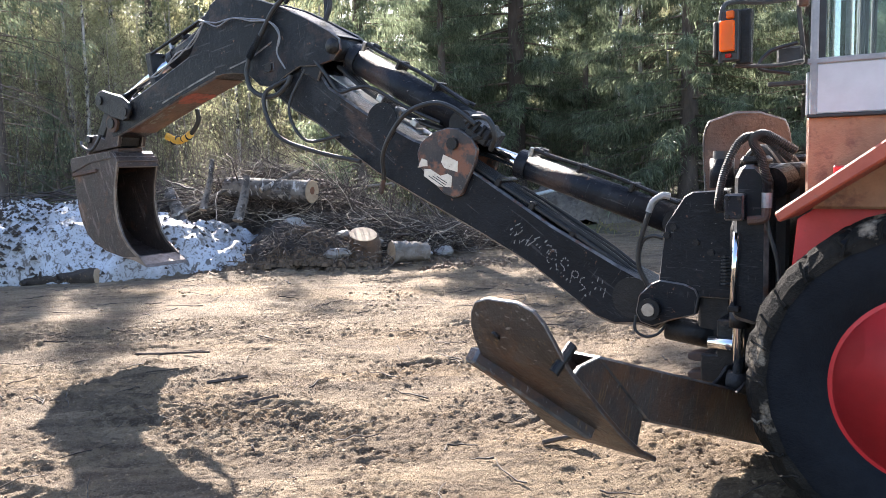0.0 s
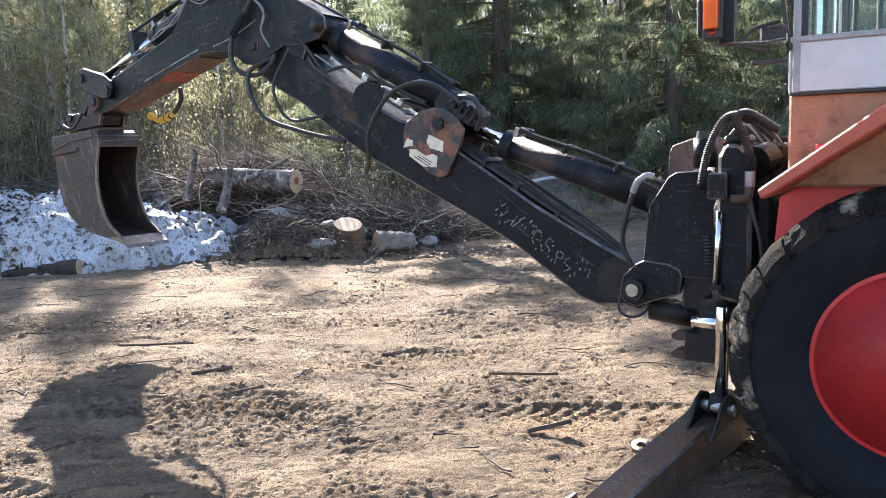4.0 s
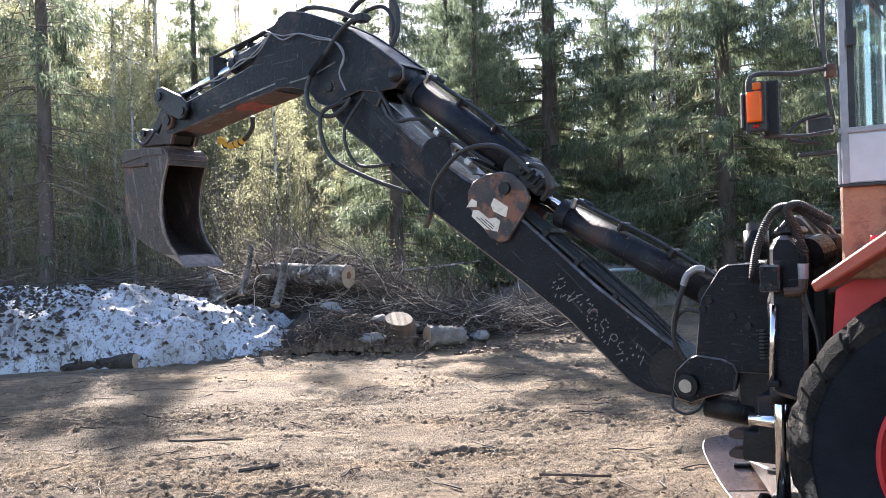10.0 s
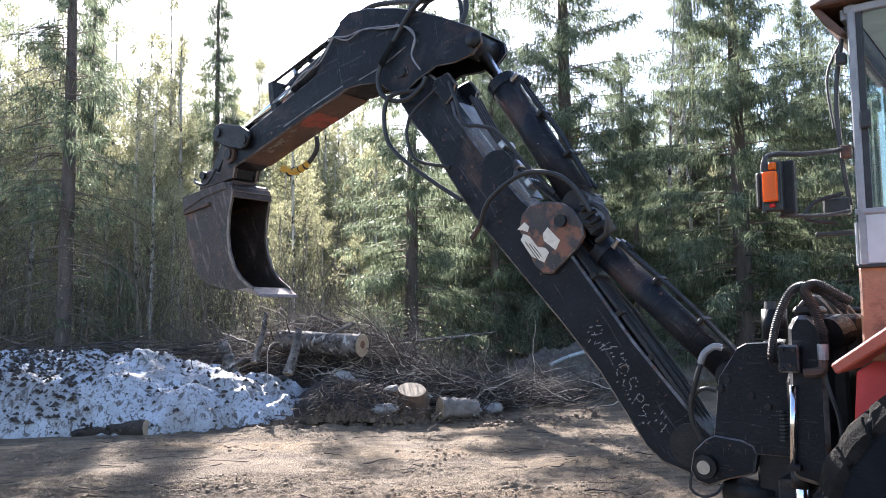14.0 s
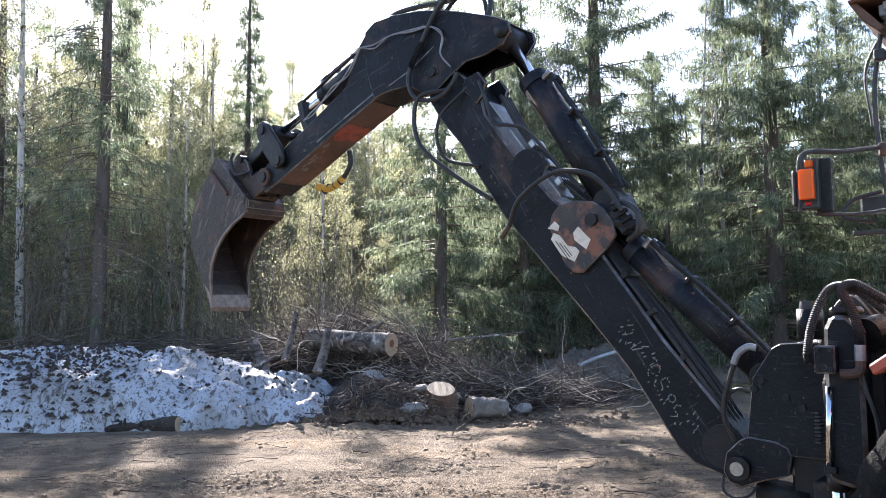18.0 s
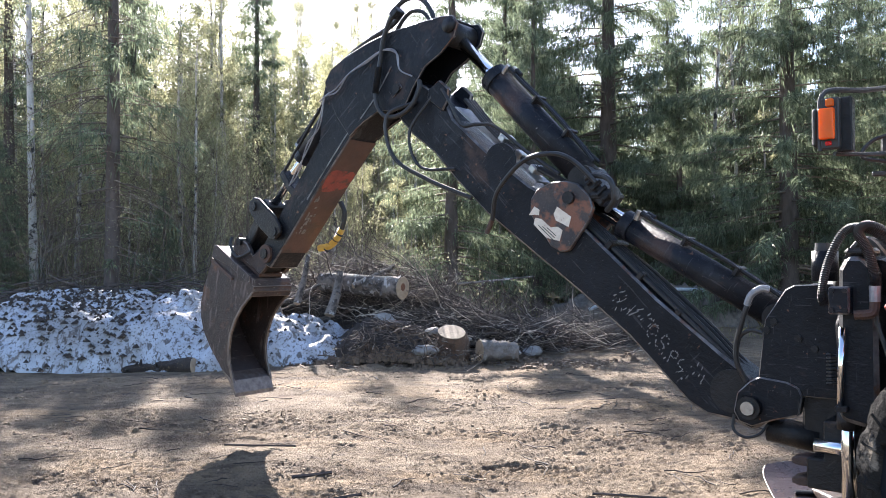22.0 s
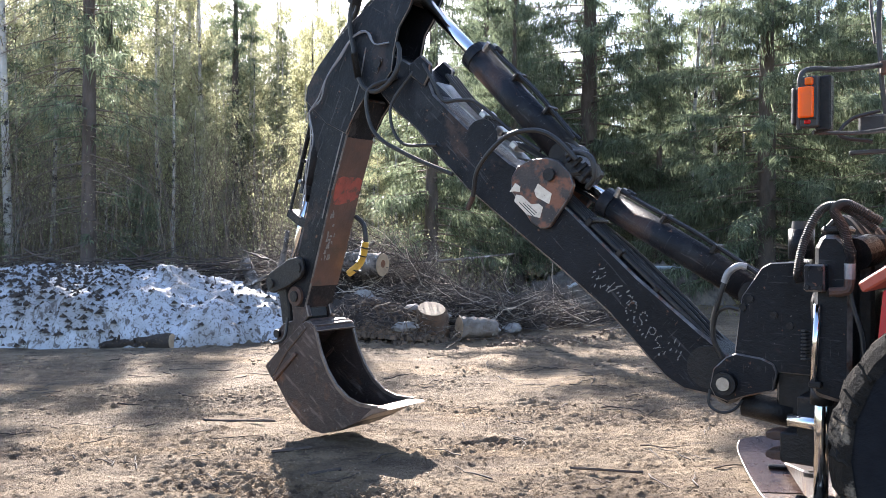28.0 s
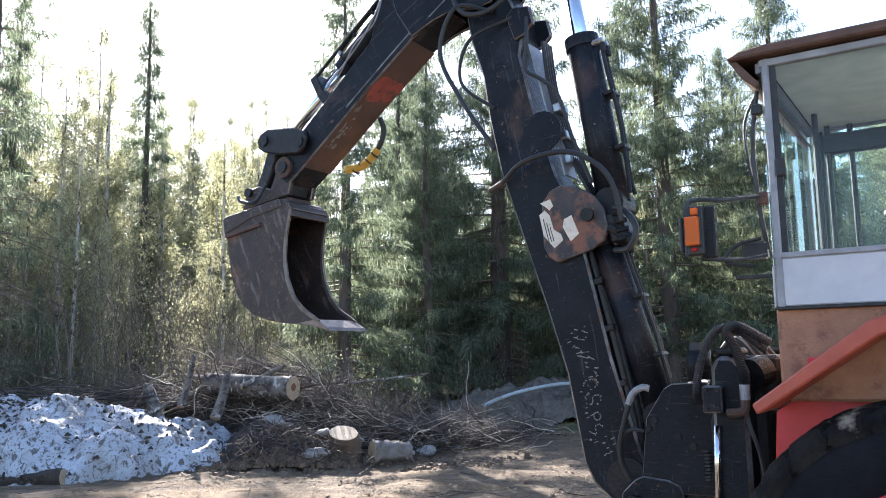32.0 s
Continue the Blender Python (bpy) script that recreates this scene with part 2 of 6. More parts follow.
CLOD = material("dry_clod", (0.27, 0.19, 0.12), (0.17, 0.118, 0.075), 0.95, 0, 9, 1.0, 25, island=0.4)
SOILCLOD = material("damp_soil", (0.17, 0.115, 0.075), (0.09, 0.06, 0.04), 0.95, 0, 9, 1.0, 25, island=0.35)
GREYBLOCK = material("grey_peeled_birch", (0.24, 0.21, 0.185), (0.13, 0.112, 0.096), 0.85, 0, 6, 0.9, 22, (0.14, 0.11, 0.085), 7, (0.55, 0.62))
STONE = material("grey_stone", (0.3, 0.28, 0.26), (0.2, 0.18, 0.165), 0.85, 0, 12, 0.5, 30)
FLOOR = material("forest_floor_litter", (0.095, 0.075, 0.04), (0.05, 0.042, 0.022), 0.95, 0, 5, 0.9, 30, (0.11, 0.13, 0.035), 1.2, (0.5, 0.62))
BLUE = material("blue_plastic_bag", (0.03, 0.12, 0.42), (0.02, 0.08, 0.3), 0.35, 0, 9, 0.4, 25)
PIPE = material("grey_plastic_pipe", (0.4, 0.42, 0.43), (0.3, 0.31, 0.32), 0.4, 0, 9, 0.05)


def earth_material():
    m = material("sandy_earth", (0.288, 0.22, 0.148), (0.216, 0.16, 0.106), 0.95, 0, 1.1, 0.5, 110, (0.152, 0.112, 0.076), 0.9, (0.48, 0.64), stretch=(0.7, 1.2, 1), spec=0.2)
    n, l = m.node_tree.nodes, m.node_tree.links
    last = n["Principled BSDF"].inputs["Normal"].links[0].from_node
    co = n.new("ShaderNodeTexCoord")
    for scale, dist, long in ((120.0, 0.014, (0.7, 1.3, 1)), (55.0, 0.026, (0.75, 1.3, 1)), (26.0, 0.04, (0.5, 1.4, 1))):
        t, bp, mp = n.new("ShaderNodeTexNoise"), n.new("ShaderNodeBump"), n.new("ShaderNodeMapping")
        mp.inputs["Scale"].default_value = long
        l.new(co.outputs["Object"], mp.inputs[0])
        t.inputs["Scale"].default_value, t.inputs["Detail"].default_value, t.inputs["Roughness"].default_value = scale, 7, 0.68
        bp.inputs["Strength"].default_value, bp.inputs["Distance"].default_value = 0.85, dist
        l.new(mp.outputs[0], t.inputs["Vector"]), l.new(t.outputs[0], bp.inputs["Height"]), l.new(bp.outputs[0], last.inputs["Normal"])
        last = bp
    layer(m, 0.45, 0.5, 0.64, (0.336, 0.224, 0.12), 0.6, (0.6, 1.4, 1))
    layer(m, 2.6, 0.5, 0.62, (0.136, 0.0976, 0.0672), 0.7, (0.5, 1.4, 1))
    layer(m, 7.0, 0.54, 0.62, (0.088, 0.0624, 0.044), 0.75, (0.45, 1.5, 1))
    layer(m, 1.1, 0.54, 0.6, (0.104, 0.076, 0.0544), 0.6, (0.45, 1.5, 1), 10.0, 0.5)
    layer(m, 22.0, 0.56, 0.64, (0.12, 0.084, 0.056), 0.65, (0.5, 1.4, 1))
    layer(m, 60.0, 0.58, 0.66, (0.104, 0.072, 0.048), 0.5)
    layer(m, 40.0, 0.6, 0.68, (0.368, 0.296, 0.216), 0.5)
    layer(m, 130.0, 0.57, 0.62, (0.07, 0.05, 0.035), 0.55, (0.6, 1.3, 1))
    layer(m, 95.0, 0.6, 0.65, (0.42, 0.34, 0.26), 0.5)
    return m


def snow_material():
    m = material("old_dirty_snow", (0.46, 0.475, 0.51), (0.35, 0.36, 0.385), 0.6, 0, 2.2, 0.7, 22, (0.3, 0.29, 0.285), 1.1, (0.44, 0.58))
    layer(m, 4.0, 0.59, 0.63, (0.12, 0.095, 0.078), 0.85, (1.3, 1, 0.7), 9.0, 0.8)
    layer(m, 9.0, 0.555, 0.6, (0.075, 0.06, 0.05), 0.9, (1.4, 1, 0.8), 9.0, 0.6)
    layer(m, 24.0, 0.565, 0.61, (0.1, 0.08, 0.065), 0.85)
    layer(m, 60.0, 0.6, 0.66, (0.2, 0.17, 0.15), 0.7)
    return m


def glass_material():
    m = bpy.data.materials.new("tinted_cab_glass")
    m.use_nodes = True
    n, l = m.node_tree.nodes, m.node_tree.links
    n.clear()
    out, mx, tr, gl, fr = (n.new(k) for k in ("ShaderNodeOutputMaterial", "ShaderNodeMixShader", "ShaderNodeBsdfTransparent", "ShaderNodeBsdfGlossy", "ShaderNodeFresnel"))
    tr.inputs[0].default_value, gl.inputs["Roughness"].default_value, fr.inputs[0].default_value = (0.82, 0.93, 0.91, 1), 0.02, 1.45
    l.new(fr.outputs[0], mx.inputs[0]), l.new(tr.outputs[0], mx.inputs[1]), l.new(gl.outputs[0], mx.inputs[2]), l.new(mx.outputs[0], out.inputs[0])
    return m


def amber_material(name, colour):
    m = bpy.data.materials.new(name)
    m.use_nodes = True
    b = m.node_tree.nodes["Principled BSDF"]
    b.inputs["Base Color"].default_value, b.inputs["Roughness"].default_value = (*colour, 1), 0.25
    b.inputs["Transmission Weight"].default_value = 0.0
    n, l = m.node_tree.nodes, m.node_tree.links
    tr, mx = n.new("ShaderNodeBsdfTranslucent"), n.new("ShaderNodeMixShader")
    tr.inputs[0].default_value, mx.inputs[0].default_value = (*colour, 1), 0.55
    l.new(b.outputs[0], mx.inputs[1]), l.new(tr.outputs[0], mx.inputs[2]), l.new(mx.outputs[0], n["Material Output"].inputs[0])
    return m


EARTH, SNOW, GLASS = earth_material(), snow_material(), glass_material()
AMBER, REDLENS = amber_material("amber_lens", (0.85, 0.2, 0.015)), amber_material("red_lens", (0.6, 0.01, 0.01))


# ---- building helpers ----
def part(name, bm, mat, parent=None, label="", smooth=False):
    me = bpy.data.meshes.new(name)
    bm.to_mesh(me)
    bm.free()
    me.materials.append(mat)
    if mat.name in WORN:
        me.materials.append(WORN[mat.name])
    if smooth:
        for p in me.polygons:
            p.use_smooth = True
    ob = new(name, me)
    ob.parent = parent
    return tagged(ob, label)


def raw(name, verts, faces, mat, parent=None, label="", smooth=False):
    me = bpy.data.meshes.new(name)
    me.from_pydata([tuple(v) for v in verts], [], faces)
    me.materials.append(mat)
    if smooth:
        me.polygons.foreach_set("use_smooth", [True] * len(me.polygons))
    ob = new(name, me)
    ob.parent = parent
    return tagged(ob, label)


def thing(name, m, label, category, group=""):
    ob = new(name)
    ob.empty_display_size = 0.2
    ob.matrix_basis = m
    return tagged(ob, label, category, group)


def ease(bm, width=0.008, steps=1):
    edges = [e for e in bm.edges if len(e.link_faces) == 2 and e.calc_face_angle(0) > 0.5]
    bmesh.ops.bevel(bm, geom=edges, offset=width, segments=steps, affect="EDGES", clamp_overlap=True, material=1)
    return bm


def slab(profile, y0, y1, bevel=0.008, bm=None):
    """A plate: the outline of (x, z) points drawn out from y0 to y1."""
    own = bm is None
    bm = bm or bmesh.new()
    a = [bm.verts.new((x, y0, z)) for x, z in profile]
    b = [bm.verts.new((x, y1, z)) for x, z in profile]
    k = len(a)
    bm.faces.new(a), bm.faces.new(b[::-1])
    for i in range(k):
        bm.faces.new((a[i], b[i], b[(i + 1) % k], a[(i + 1) % k]))
    bmesh.ops.recalc_face_normals(bm, faces=bm.faces)
    if own and bevel:
        ease(bm, bevel)
    return bm


def block(x0, x1, y0, y1, z0, z1, bevel=0.008, bm=None):
    return slab([(x0, z0), (x1, z0), (x1, z1), (x0, z1)], y0, y1, bevel, bm)


def frame_of(d):
    d = Vector(d).normalized()
    side = d.cross(Vector((0, 0, 1)) if abs(d.z) < 0.95 else Vector((1, 0, 0))).normalized()
    return d, side, side.cross(d)


def rod(p0, p1, r0, r1=None, n=14, bm=None, bevel=0.0):
    """A round bar from p0 to p1."""
    own = bm is None
    bm = bm or bmesh.new()
    p0, p1 = Vector(p0), Vector(p1)
    r1 = r0 if r1 is None else r1
    d, s, w = frame_of(p1 - p0)
    ring = lambda c, r: [bm.verts.new(c + r * (math.cos(6.28318 * i / n) * s + math.sin(6.28318 * i / n) * w)) for i in range(n)]
    a, b = ring(p0, r0), ring(p1, r1)
    for i in range(n):
        bm.faces.new((a[i], a[(i + 1) % n], b[(i + 1) % n], b[i]))
    bm.faces.new(a[::-1]), bm.faces.new(b)
    if own and bevel:
        ease(bm, bevel)
    return bm


def glide(points, steps=8):
    """A smooth line through the points."""
    p = [Vector(q) for q in points]
    p = [2 * p[0] - p[1]] + p + [2 * p[-1] - p[-2]]
    out = []
    for i in range(1, len(p) - 2):
        for k in range(steps):
            t = k / steps
            a, b, c, d = p[i - 1:i + 3]
            out.append(0.5 * (2 * b + (c - a) * t + (2 * a - 5 * b + 4 * c - d) * t * t + (3 * b - a - 3 * c + d) * t ** 3))
    return out + [p[-2]]


def hose(points, r, bm=None, n=8, steps=8, ribs=False):
    bm = bm or bmesh.new()
    line = glide(points, steps * (4 if ribs else 1))
    rings, up = [], None
    for i, c in enumerate(line):
        d = (line[min(i + 1, len(line) - 1)] - line[max(i - 1, 0)]).normalized()
        up = frame_of(d)[1] if up is None else (up - d * up.dot(d)).normalized()
        w = d.cross(up)
        rr = r * (1.12 if ribs and i % 2 else 0.92 if ribs else 1)
        rings.append([bm.verts.new(c + rr * (math.cos(6.28318 * k / n) * up + math.sin(6.28318 * k / n) * w)) for k in range(n)])
    for a, b in zip(rings, rings[1:]):
        for k in range(n):
            bm.faces.new((a[k], a[(k + 1) % n], b[(k + 1) % n], b[k]))
    bm.faces.new(rings[0][::-1]), bm.faces.new(rings[-1])
    return bm


def spin(profile, n=48, bm=None):
    """A body turned about the y axis from (radius, y) points."""
    bm = bm or bmesh.new()
    rings = [[bm.verts.new((r * math.cos(6.28318 * i / n), y, r * math.sin(6.28318 * i / n))) for i in range(n)] for r, y in profile]
    for a, b in zip(rings, rings[1:]):
        for i in range(n):
            bm.faces.new((a[i], a[(i + 1) % n], b[(i + 1) % n], b[i]))
    bm.faces.new(rings[0][::-1]), bm.faces.new(rings[-1])
    bmesh.ops.recalc_face_normals(bm, faces=bm.faces)
    return bm


def ring(r_out, r_in, z0, z1, n=24):
    """A flat washer about the z axis."""
    bm = bmesh.new()
    loops = [[bm.verts.new((r * math.cos(6.28318 * i / n), r * math.sin(6.28318 * i / n), z)) for i in range(n)] for r, z in ((r_out, z0), (r_out, z1), (r_in, z1), (r_in, z0))]
    for k in range(4):
        for i in range(n):
            bm.faces.new((loops[k][i], loops[k][(i + 1) % n], loops[(k + 1) % 4][(i + 1) % n], loops[(k + 1) % 4][i]))
    bmesh.ops.recalc_face_normals(bm, faces=bm.faces)
    return bm


def fix_normals(ob):
    bm = bmesh.new()
    bm.from_mesh(ob.data)
    bmesh.ops.recalc_face_normals(bm, faces=bm.faces)
    bm.to_mesh(ob.data)
    bm.free()


def pane(p, q, height):
    """A sheet of glass standing on the line from p to q."""
    bm = bmesh.new()
    bm.faces.new([bm.verts.new(v) for v in (p, q, (q[0], q[1], q[2] + height), (p[0], p[1], p[2] + height))])
    return bm


def sh(points):
    """(rearwards, up) to (x, z)."""
    return [(-s, h) for s, h in points]


def curve_at(rows, t):
    """A value between rows of (seconds, value), smooth and without overshoot."""
    ts, vs = [r[0] for r in rows], [r[1] for r in rows]
    if t <= ts[0]:
        return vs[0]
    if t >= ts[-1]:
        return vs[-1]
    i = max(k for k in range(len(ts)) if ts[k] <= t)
    i = min(i, len(ts) - 2)
    slope = [(vs[k + 1] - vs[k]) / (ts[k + 1] - ts[k]) for k in range(len(ts) - 1)]

    def tangent(k):
        if k == 0 or k == len(ts) - 1:
            return 0.0
        a, b = slope[k - 1], slope[k]
        return 0.0 if a * b <= 0 else 2 * a * b / (a + b)

    w = ts[i + 1] - ts[i]
    x = (t - ts[i]) / w
    return ((2 * x ** 3 - 3 * x * x + 1) * vs[i] + (x ** 3 - 2 * x * x + x) * w * tangent(i)
            + (-2 * x ** 3 + 3 * x * x) * vs[i + 1] + (x ** 3 - x * x) * w * tangent(i + 1))


# ---- the backhoe loader: x forwards, y away from the camera's side, z up ----
MACHINE = pose(1.69, 4.6, 0, 0, 0, -40)
FOOT_PIN = Vector((0.096, 0, 0.82))
PIVOT, STICK_END = (3.334, -0.332), (2.001, -0.058)
machine = thing("backhoe_loader", MACHINE, "old black and red backhoe loader standing on bare earth", "backhoe loader")


def tyre_mesh(R, r, w):
    """Tyre body with shoulder, sidewall bulge and bead."""
    return spin([(r, -w * 0.36), (r + 0.03, -w * 0.44), (r + 0.10, -w * 0.5), (r + 0.2, -w * 0.52), (R - 0.1, -w * 0.5), (R - 0.05, -w * 0.47), (R - 0.034, -w * 0.3),
                 (R - 0.028, 0), (R - 0.034, w * 0.3), (R - 0.05, w * 0.47), (R - 0.1, w * 0.5), (r + 0.2, w * 0.52), (r + 0.1, w * 0.5), (r, w * 0.36)], 72)


def tread_lug(R, w, side, a, seed):
    """One worn slanted tread lug, from the middle to the shoulder, its edges torn and uneven."""
    rnd = random.Random(seed)
    bm = bmesh.new()
    pts = []
    for k in range(9):
        f = k / 8
        y = side * w * (0.02 + 0.5 * f)
        ang = a + 0.15 * f ** 1.2 + rnd.uniform(-0.006, 0.006)
        rr = (R - 0.006 - rnd.uniform(0, 0.012)) if f < 0.8 else R - 0.012 - 0.06 * (f - 0.8) / 0.2
        th = 0.052 / R * (1 + 0.45 * f) * rnd.uniform(0.85, 1.15)
        base = R - 0.05 - (0.06 if f > 0.9 else 0)
        pts.append([bm.verts.new((q * math.cos(ang + d), y, q * math.sin(ang + d))) for q, d in ((base, -th * 1.5), (rr - rnd.uniform(0.002, 0.012), -th), (rr, 0), (rr - rnd.uniform(0.0, 0.01), th), (base, th * 1.5))])
    for p, q in zip(pts, pts[1:]):
        for k in range(5):
            bm.faces.new((p[k], p[(k + 1) % 5], q[(k + 1) % 5], q[k]))
    bm.faces.new(pts[0][::-1]), bm.faces.new(pts[-1])
    bmesh.ops.recalc_face_normals(bm, faces=bm.faces)
    return bm


def rubber_flap(R, w, a, seed):
    """A torn shred of rubber hanging at the shoulder."""
    rnd = random.Random(seed)
    pts = [(R - 0.03 - 0.018 * k, -w * 0.5 - 0.006 - 0.004 * k, a + 0.012 * k + rnd.uniform(-0.012, 0.012)) for k in range(5)]
    return hose([(r * math.cos(q), y, r * math.sin(q)) for r, y, q in pts], 0.006, n=5, steps=3)


def wheel(x, y, z, R, w, out):
    hub = part("wheel", spin([(0.12, out * 0.05), (0.2, out * 0.02), (0.33, -out * 0.02), (0.345, -out * 0.06)], 48), RED, machine, "red wheel disc", True)
    hub.matrix_basis = pose(x, y, z)
    part("tyre", tyre_mesh(R, 0.385, w), TYRE, hub, "worn black tractor tyre", True)
    part("rim", spin([(0.39, -w * 0.38), (0.40, -w * 0.36), (0.40, -w * 0.33), (0.365, -w * 0.3), (0.345, -w * 0.1), (0.345, w * 0.1), (0.365, w * 0.3), (0.40, w * 0.33), (0.40, w * 0.36), (0.385, w * 0.37), (0.335, w * 0.1), (0.335, -w * 0.1), (0.375, -w * 0.38)], 64), RED, hub, "red steel rim", True)
    lugs = 24
    for k in range(lugs):
        for side in (-1, 1):
            part("tread_lug", tread_lug(R, w, side, 6.28318 * (k + (0.5 if side > 0 else 0)) / lugs, 31 * k + side), TREAD, hub)
    for k in range(14):
        part("rubber_shred", rubber_flap(R, w, 1.7 + 0.21 * k + 0.05 * math.sin(5 * k), k), TREAD, hub)
    for k in range(8):
        a = 0.4 + 6.28318 * k / 8
        part("wheel_nut", rod((0.15 * math.cos(a), out * 0.03, 0.15 * math.sin(a)), (0.15 * math.cos(a), out * 0.075, 0.15 * math.sin(a)), 0.017, n=6), STEEL, hub)
    part("hub_cap", spin([(0.02, out * 0.14), (0.09, out * 0.13), (0.1, out * 0.03)], 32), RED, hub, "", True)
    for k in range(4):
        a = 0.2 + 6.28318 * k / 4
        part("wheel_slot", slab([(0.27 * math.cos(a + d) * q, 0.27 * math.sin(a + d) * q) for d, q in ((-0.28, 0.93), (0, 0.9), (0.28, 0.93), (0.28, 1.05), (0, 1.08), (-0.28, 1.05))], out * 0.005, out * 0.022, 0.0), DARK, hub, "dark slot in the wheel disc")
    return hub


wheel(1.52, -0.84, 0.73, 0.73, 0.44, -1)
wheel(1.52, 0.84, 0.73, 0.73, 0.44, 1)

# chassis and king post
part("rear_axle", rod((1.52, -0.7, 0.76), (1.52, 0.7, 0.76), 0.13, n=20), GREASY, machine)
part("chassis", block(0.9, 3.2, -0.42, 0.42, 0.62, 1.35, 0.02), GREASY, machine)
part("rear_frame", slab([(0.6, 0.66), (0.86, 0.62), (0.86, 1.5), (0.64, 1.5), (0.58, 1.3)], -0.44, 0.62, 0.015), GREASY, machine, "black steel slide frame of the digger")
for y0, y1 in ((-0.19, -0.15), (0.15, 0.19)):
    king = part("king_post_plate", slab([(0.13, 0.96), (0.15, 1.13), (0.17, 1.29), (0.275, 1.45), (0.32, 1.475), (0.5, 1.485), (0.54, 1.42), (0.54, 0.9), (0.3, 0.9)], y0, y1, 0.006), BLACK, machine, "black king post side plate")
    part("king_post_foot", slab([(0.0, 0.79), (0.03, 0.735), (0.1, 0.715), (0.21, 0.76), (0.34, 0.8), (0.36, 0.9), (0.34, 0.945), (0.28, 0.97), (0.14, 0.985), (0.09, 0.96), (0.02, 0.89)], y0 - 0.012, y1 + 0.012, 0.008), BLACK, machine)
part("king_post_core", block(0.34, 0.52, -0.15, 0.15, 0.66, 1.4, 0.015), GREASY, machine)
part("swing_pin", rod((0.5, 0, 0.5), (0.5, 0, 1.5), 0.07, n=20), GREASY, machine, "", True)
for z in (0.62, 0.95):
    part("swing_eye", spin([(0.12, -0.04), (0.13, 0), (0.12, 0.04)], 24), GREASY, machine, "", True).matrix_basis = pose(0.5, 0, z, 90)
pin = part("boom_foot_pin", rod((0.096, -0.265, 0.82), (0.096, 0.265, 0.82), 0.036, n=20, bevel=0.006), STEEL, machine, "worn steel pin head")
part("pin_washer", rod((0.096, -0.25, 0.82), (0.096, -0.21, 0.82), 0.062, n=24, bevel=0.005), GREASY, machine)
part("swing_cylinder", rod((0.16, -0.1, 0.7), (0.42, -0.1, 0.67), 0.07, n=16), GREASY, machine, "", True)
part("coil_spring", hose([(0.52 + 0.03 * math.cos(k * 1.57), -0.24 + 0.03 * math.sin(k * 1.57), 0.98 + k * 0.0045) for k in range(36)], 0.006, n=5, steps=2), DARK, machine, "black coil spring")
for x, z in ((0.217, 1.28), (0.18, 1.235), (0.34, 1.2), (0.42, 1.15)):
    part("bolt", rod((x, -0.2, z), (x, -0.19, z), 0.019, n=8), GREASY, machine)

part("drip_hose", hose([(0.0, -0.19, 0.77), (0.0, -0.2, 0.69), (0.06, -0.2, 0.655), (0.13, -0.19, 0.675), (0.17, -0.16, 0.73)], 0.008, n=7), RUBBER, machine)
part("post_hose", hose([(0.1, -0.21, 1.385), (0.08, -0.22, 1.34), (0.05, -0.215, 1.25), (0.02, -0.2, 1.15), (0.02, -0.19, 1.05), (0.06, -0.17, 0.95)], 0.015, n=8), RUBBER, machine)
part("hose_elbow", hose([(0.2, -0.2, 1.45), (0.16, -0.21, 1.455), (0.11, -0.218, 1.42), (0.085, -0.218, 1.365)], 0.019, n=9), PALEPLATE, machine, "pale steel hose elbow")
part("post_hose", hose([(0.16, -0.2, 1.22), (0.1, -0.21, 1.23), (0.04, -0.2, 1.19), (0.01, -0.18, 1.08)], 0.011, n=8), RUBBER, machine)

# stabiliser columns and legs
def strip_plate(rows, thick):
    """A bent plate from rows of (y, z, x from, x to)."""
    bm = bmesh.new()
    grid = []
    for i, (y, z, x0, x1) in enumerate(rows):
        p, q = rows[max(i - 1, 0)], rows[min(i + 1, len(rows) - 1)]
        dy, dz = q[0] - p[0], q[1] - p[1]
        k = thick / max(math.hypot(dy, dz), 1e-6) * (1 if rows[-1][0] > 0 else -1)
        grid.append([bm.verts.new(c) for c in ((x0, y, z), (x1, y, z), (x1, y - dz * k, z + dy * k), (x0, y - dz * k, z + dy * k))])
    for p, q in zip(grid, grid[1:]):
        for k in range(4):
            bm.faces.new((p[k], p[(k + 1) % 4], q[(k + 1) % 4], q[k]))
    bm.faces.new(grid[0]), bm.faces.new(grid[-1][::-1])
    bmesh.ops.recalc_face_normals(bm, faces=bm.faces)
    return bm


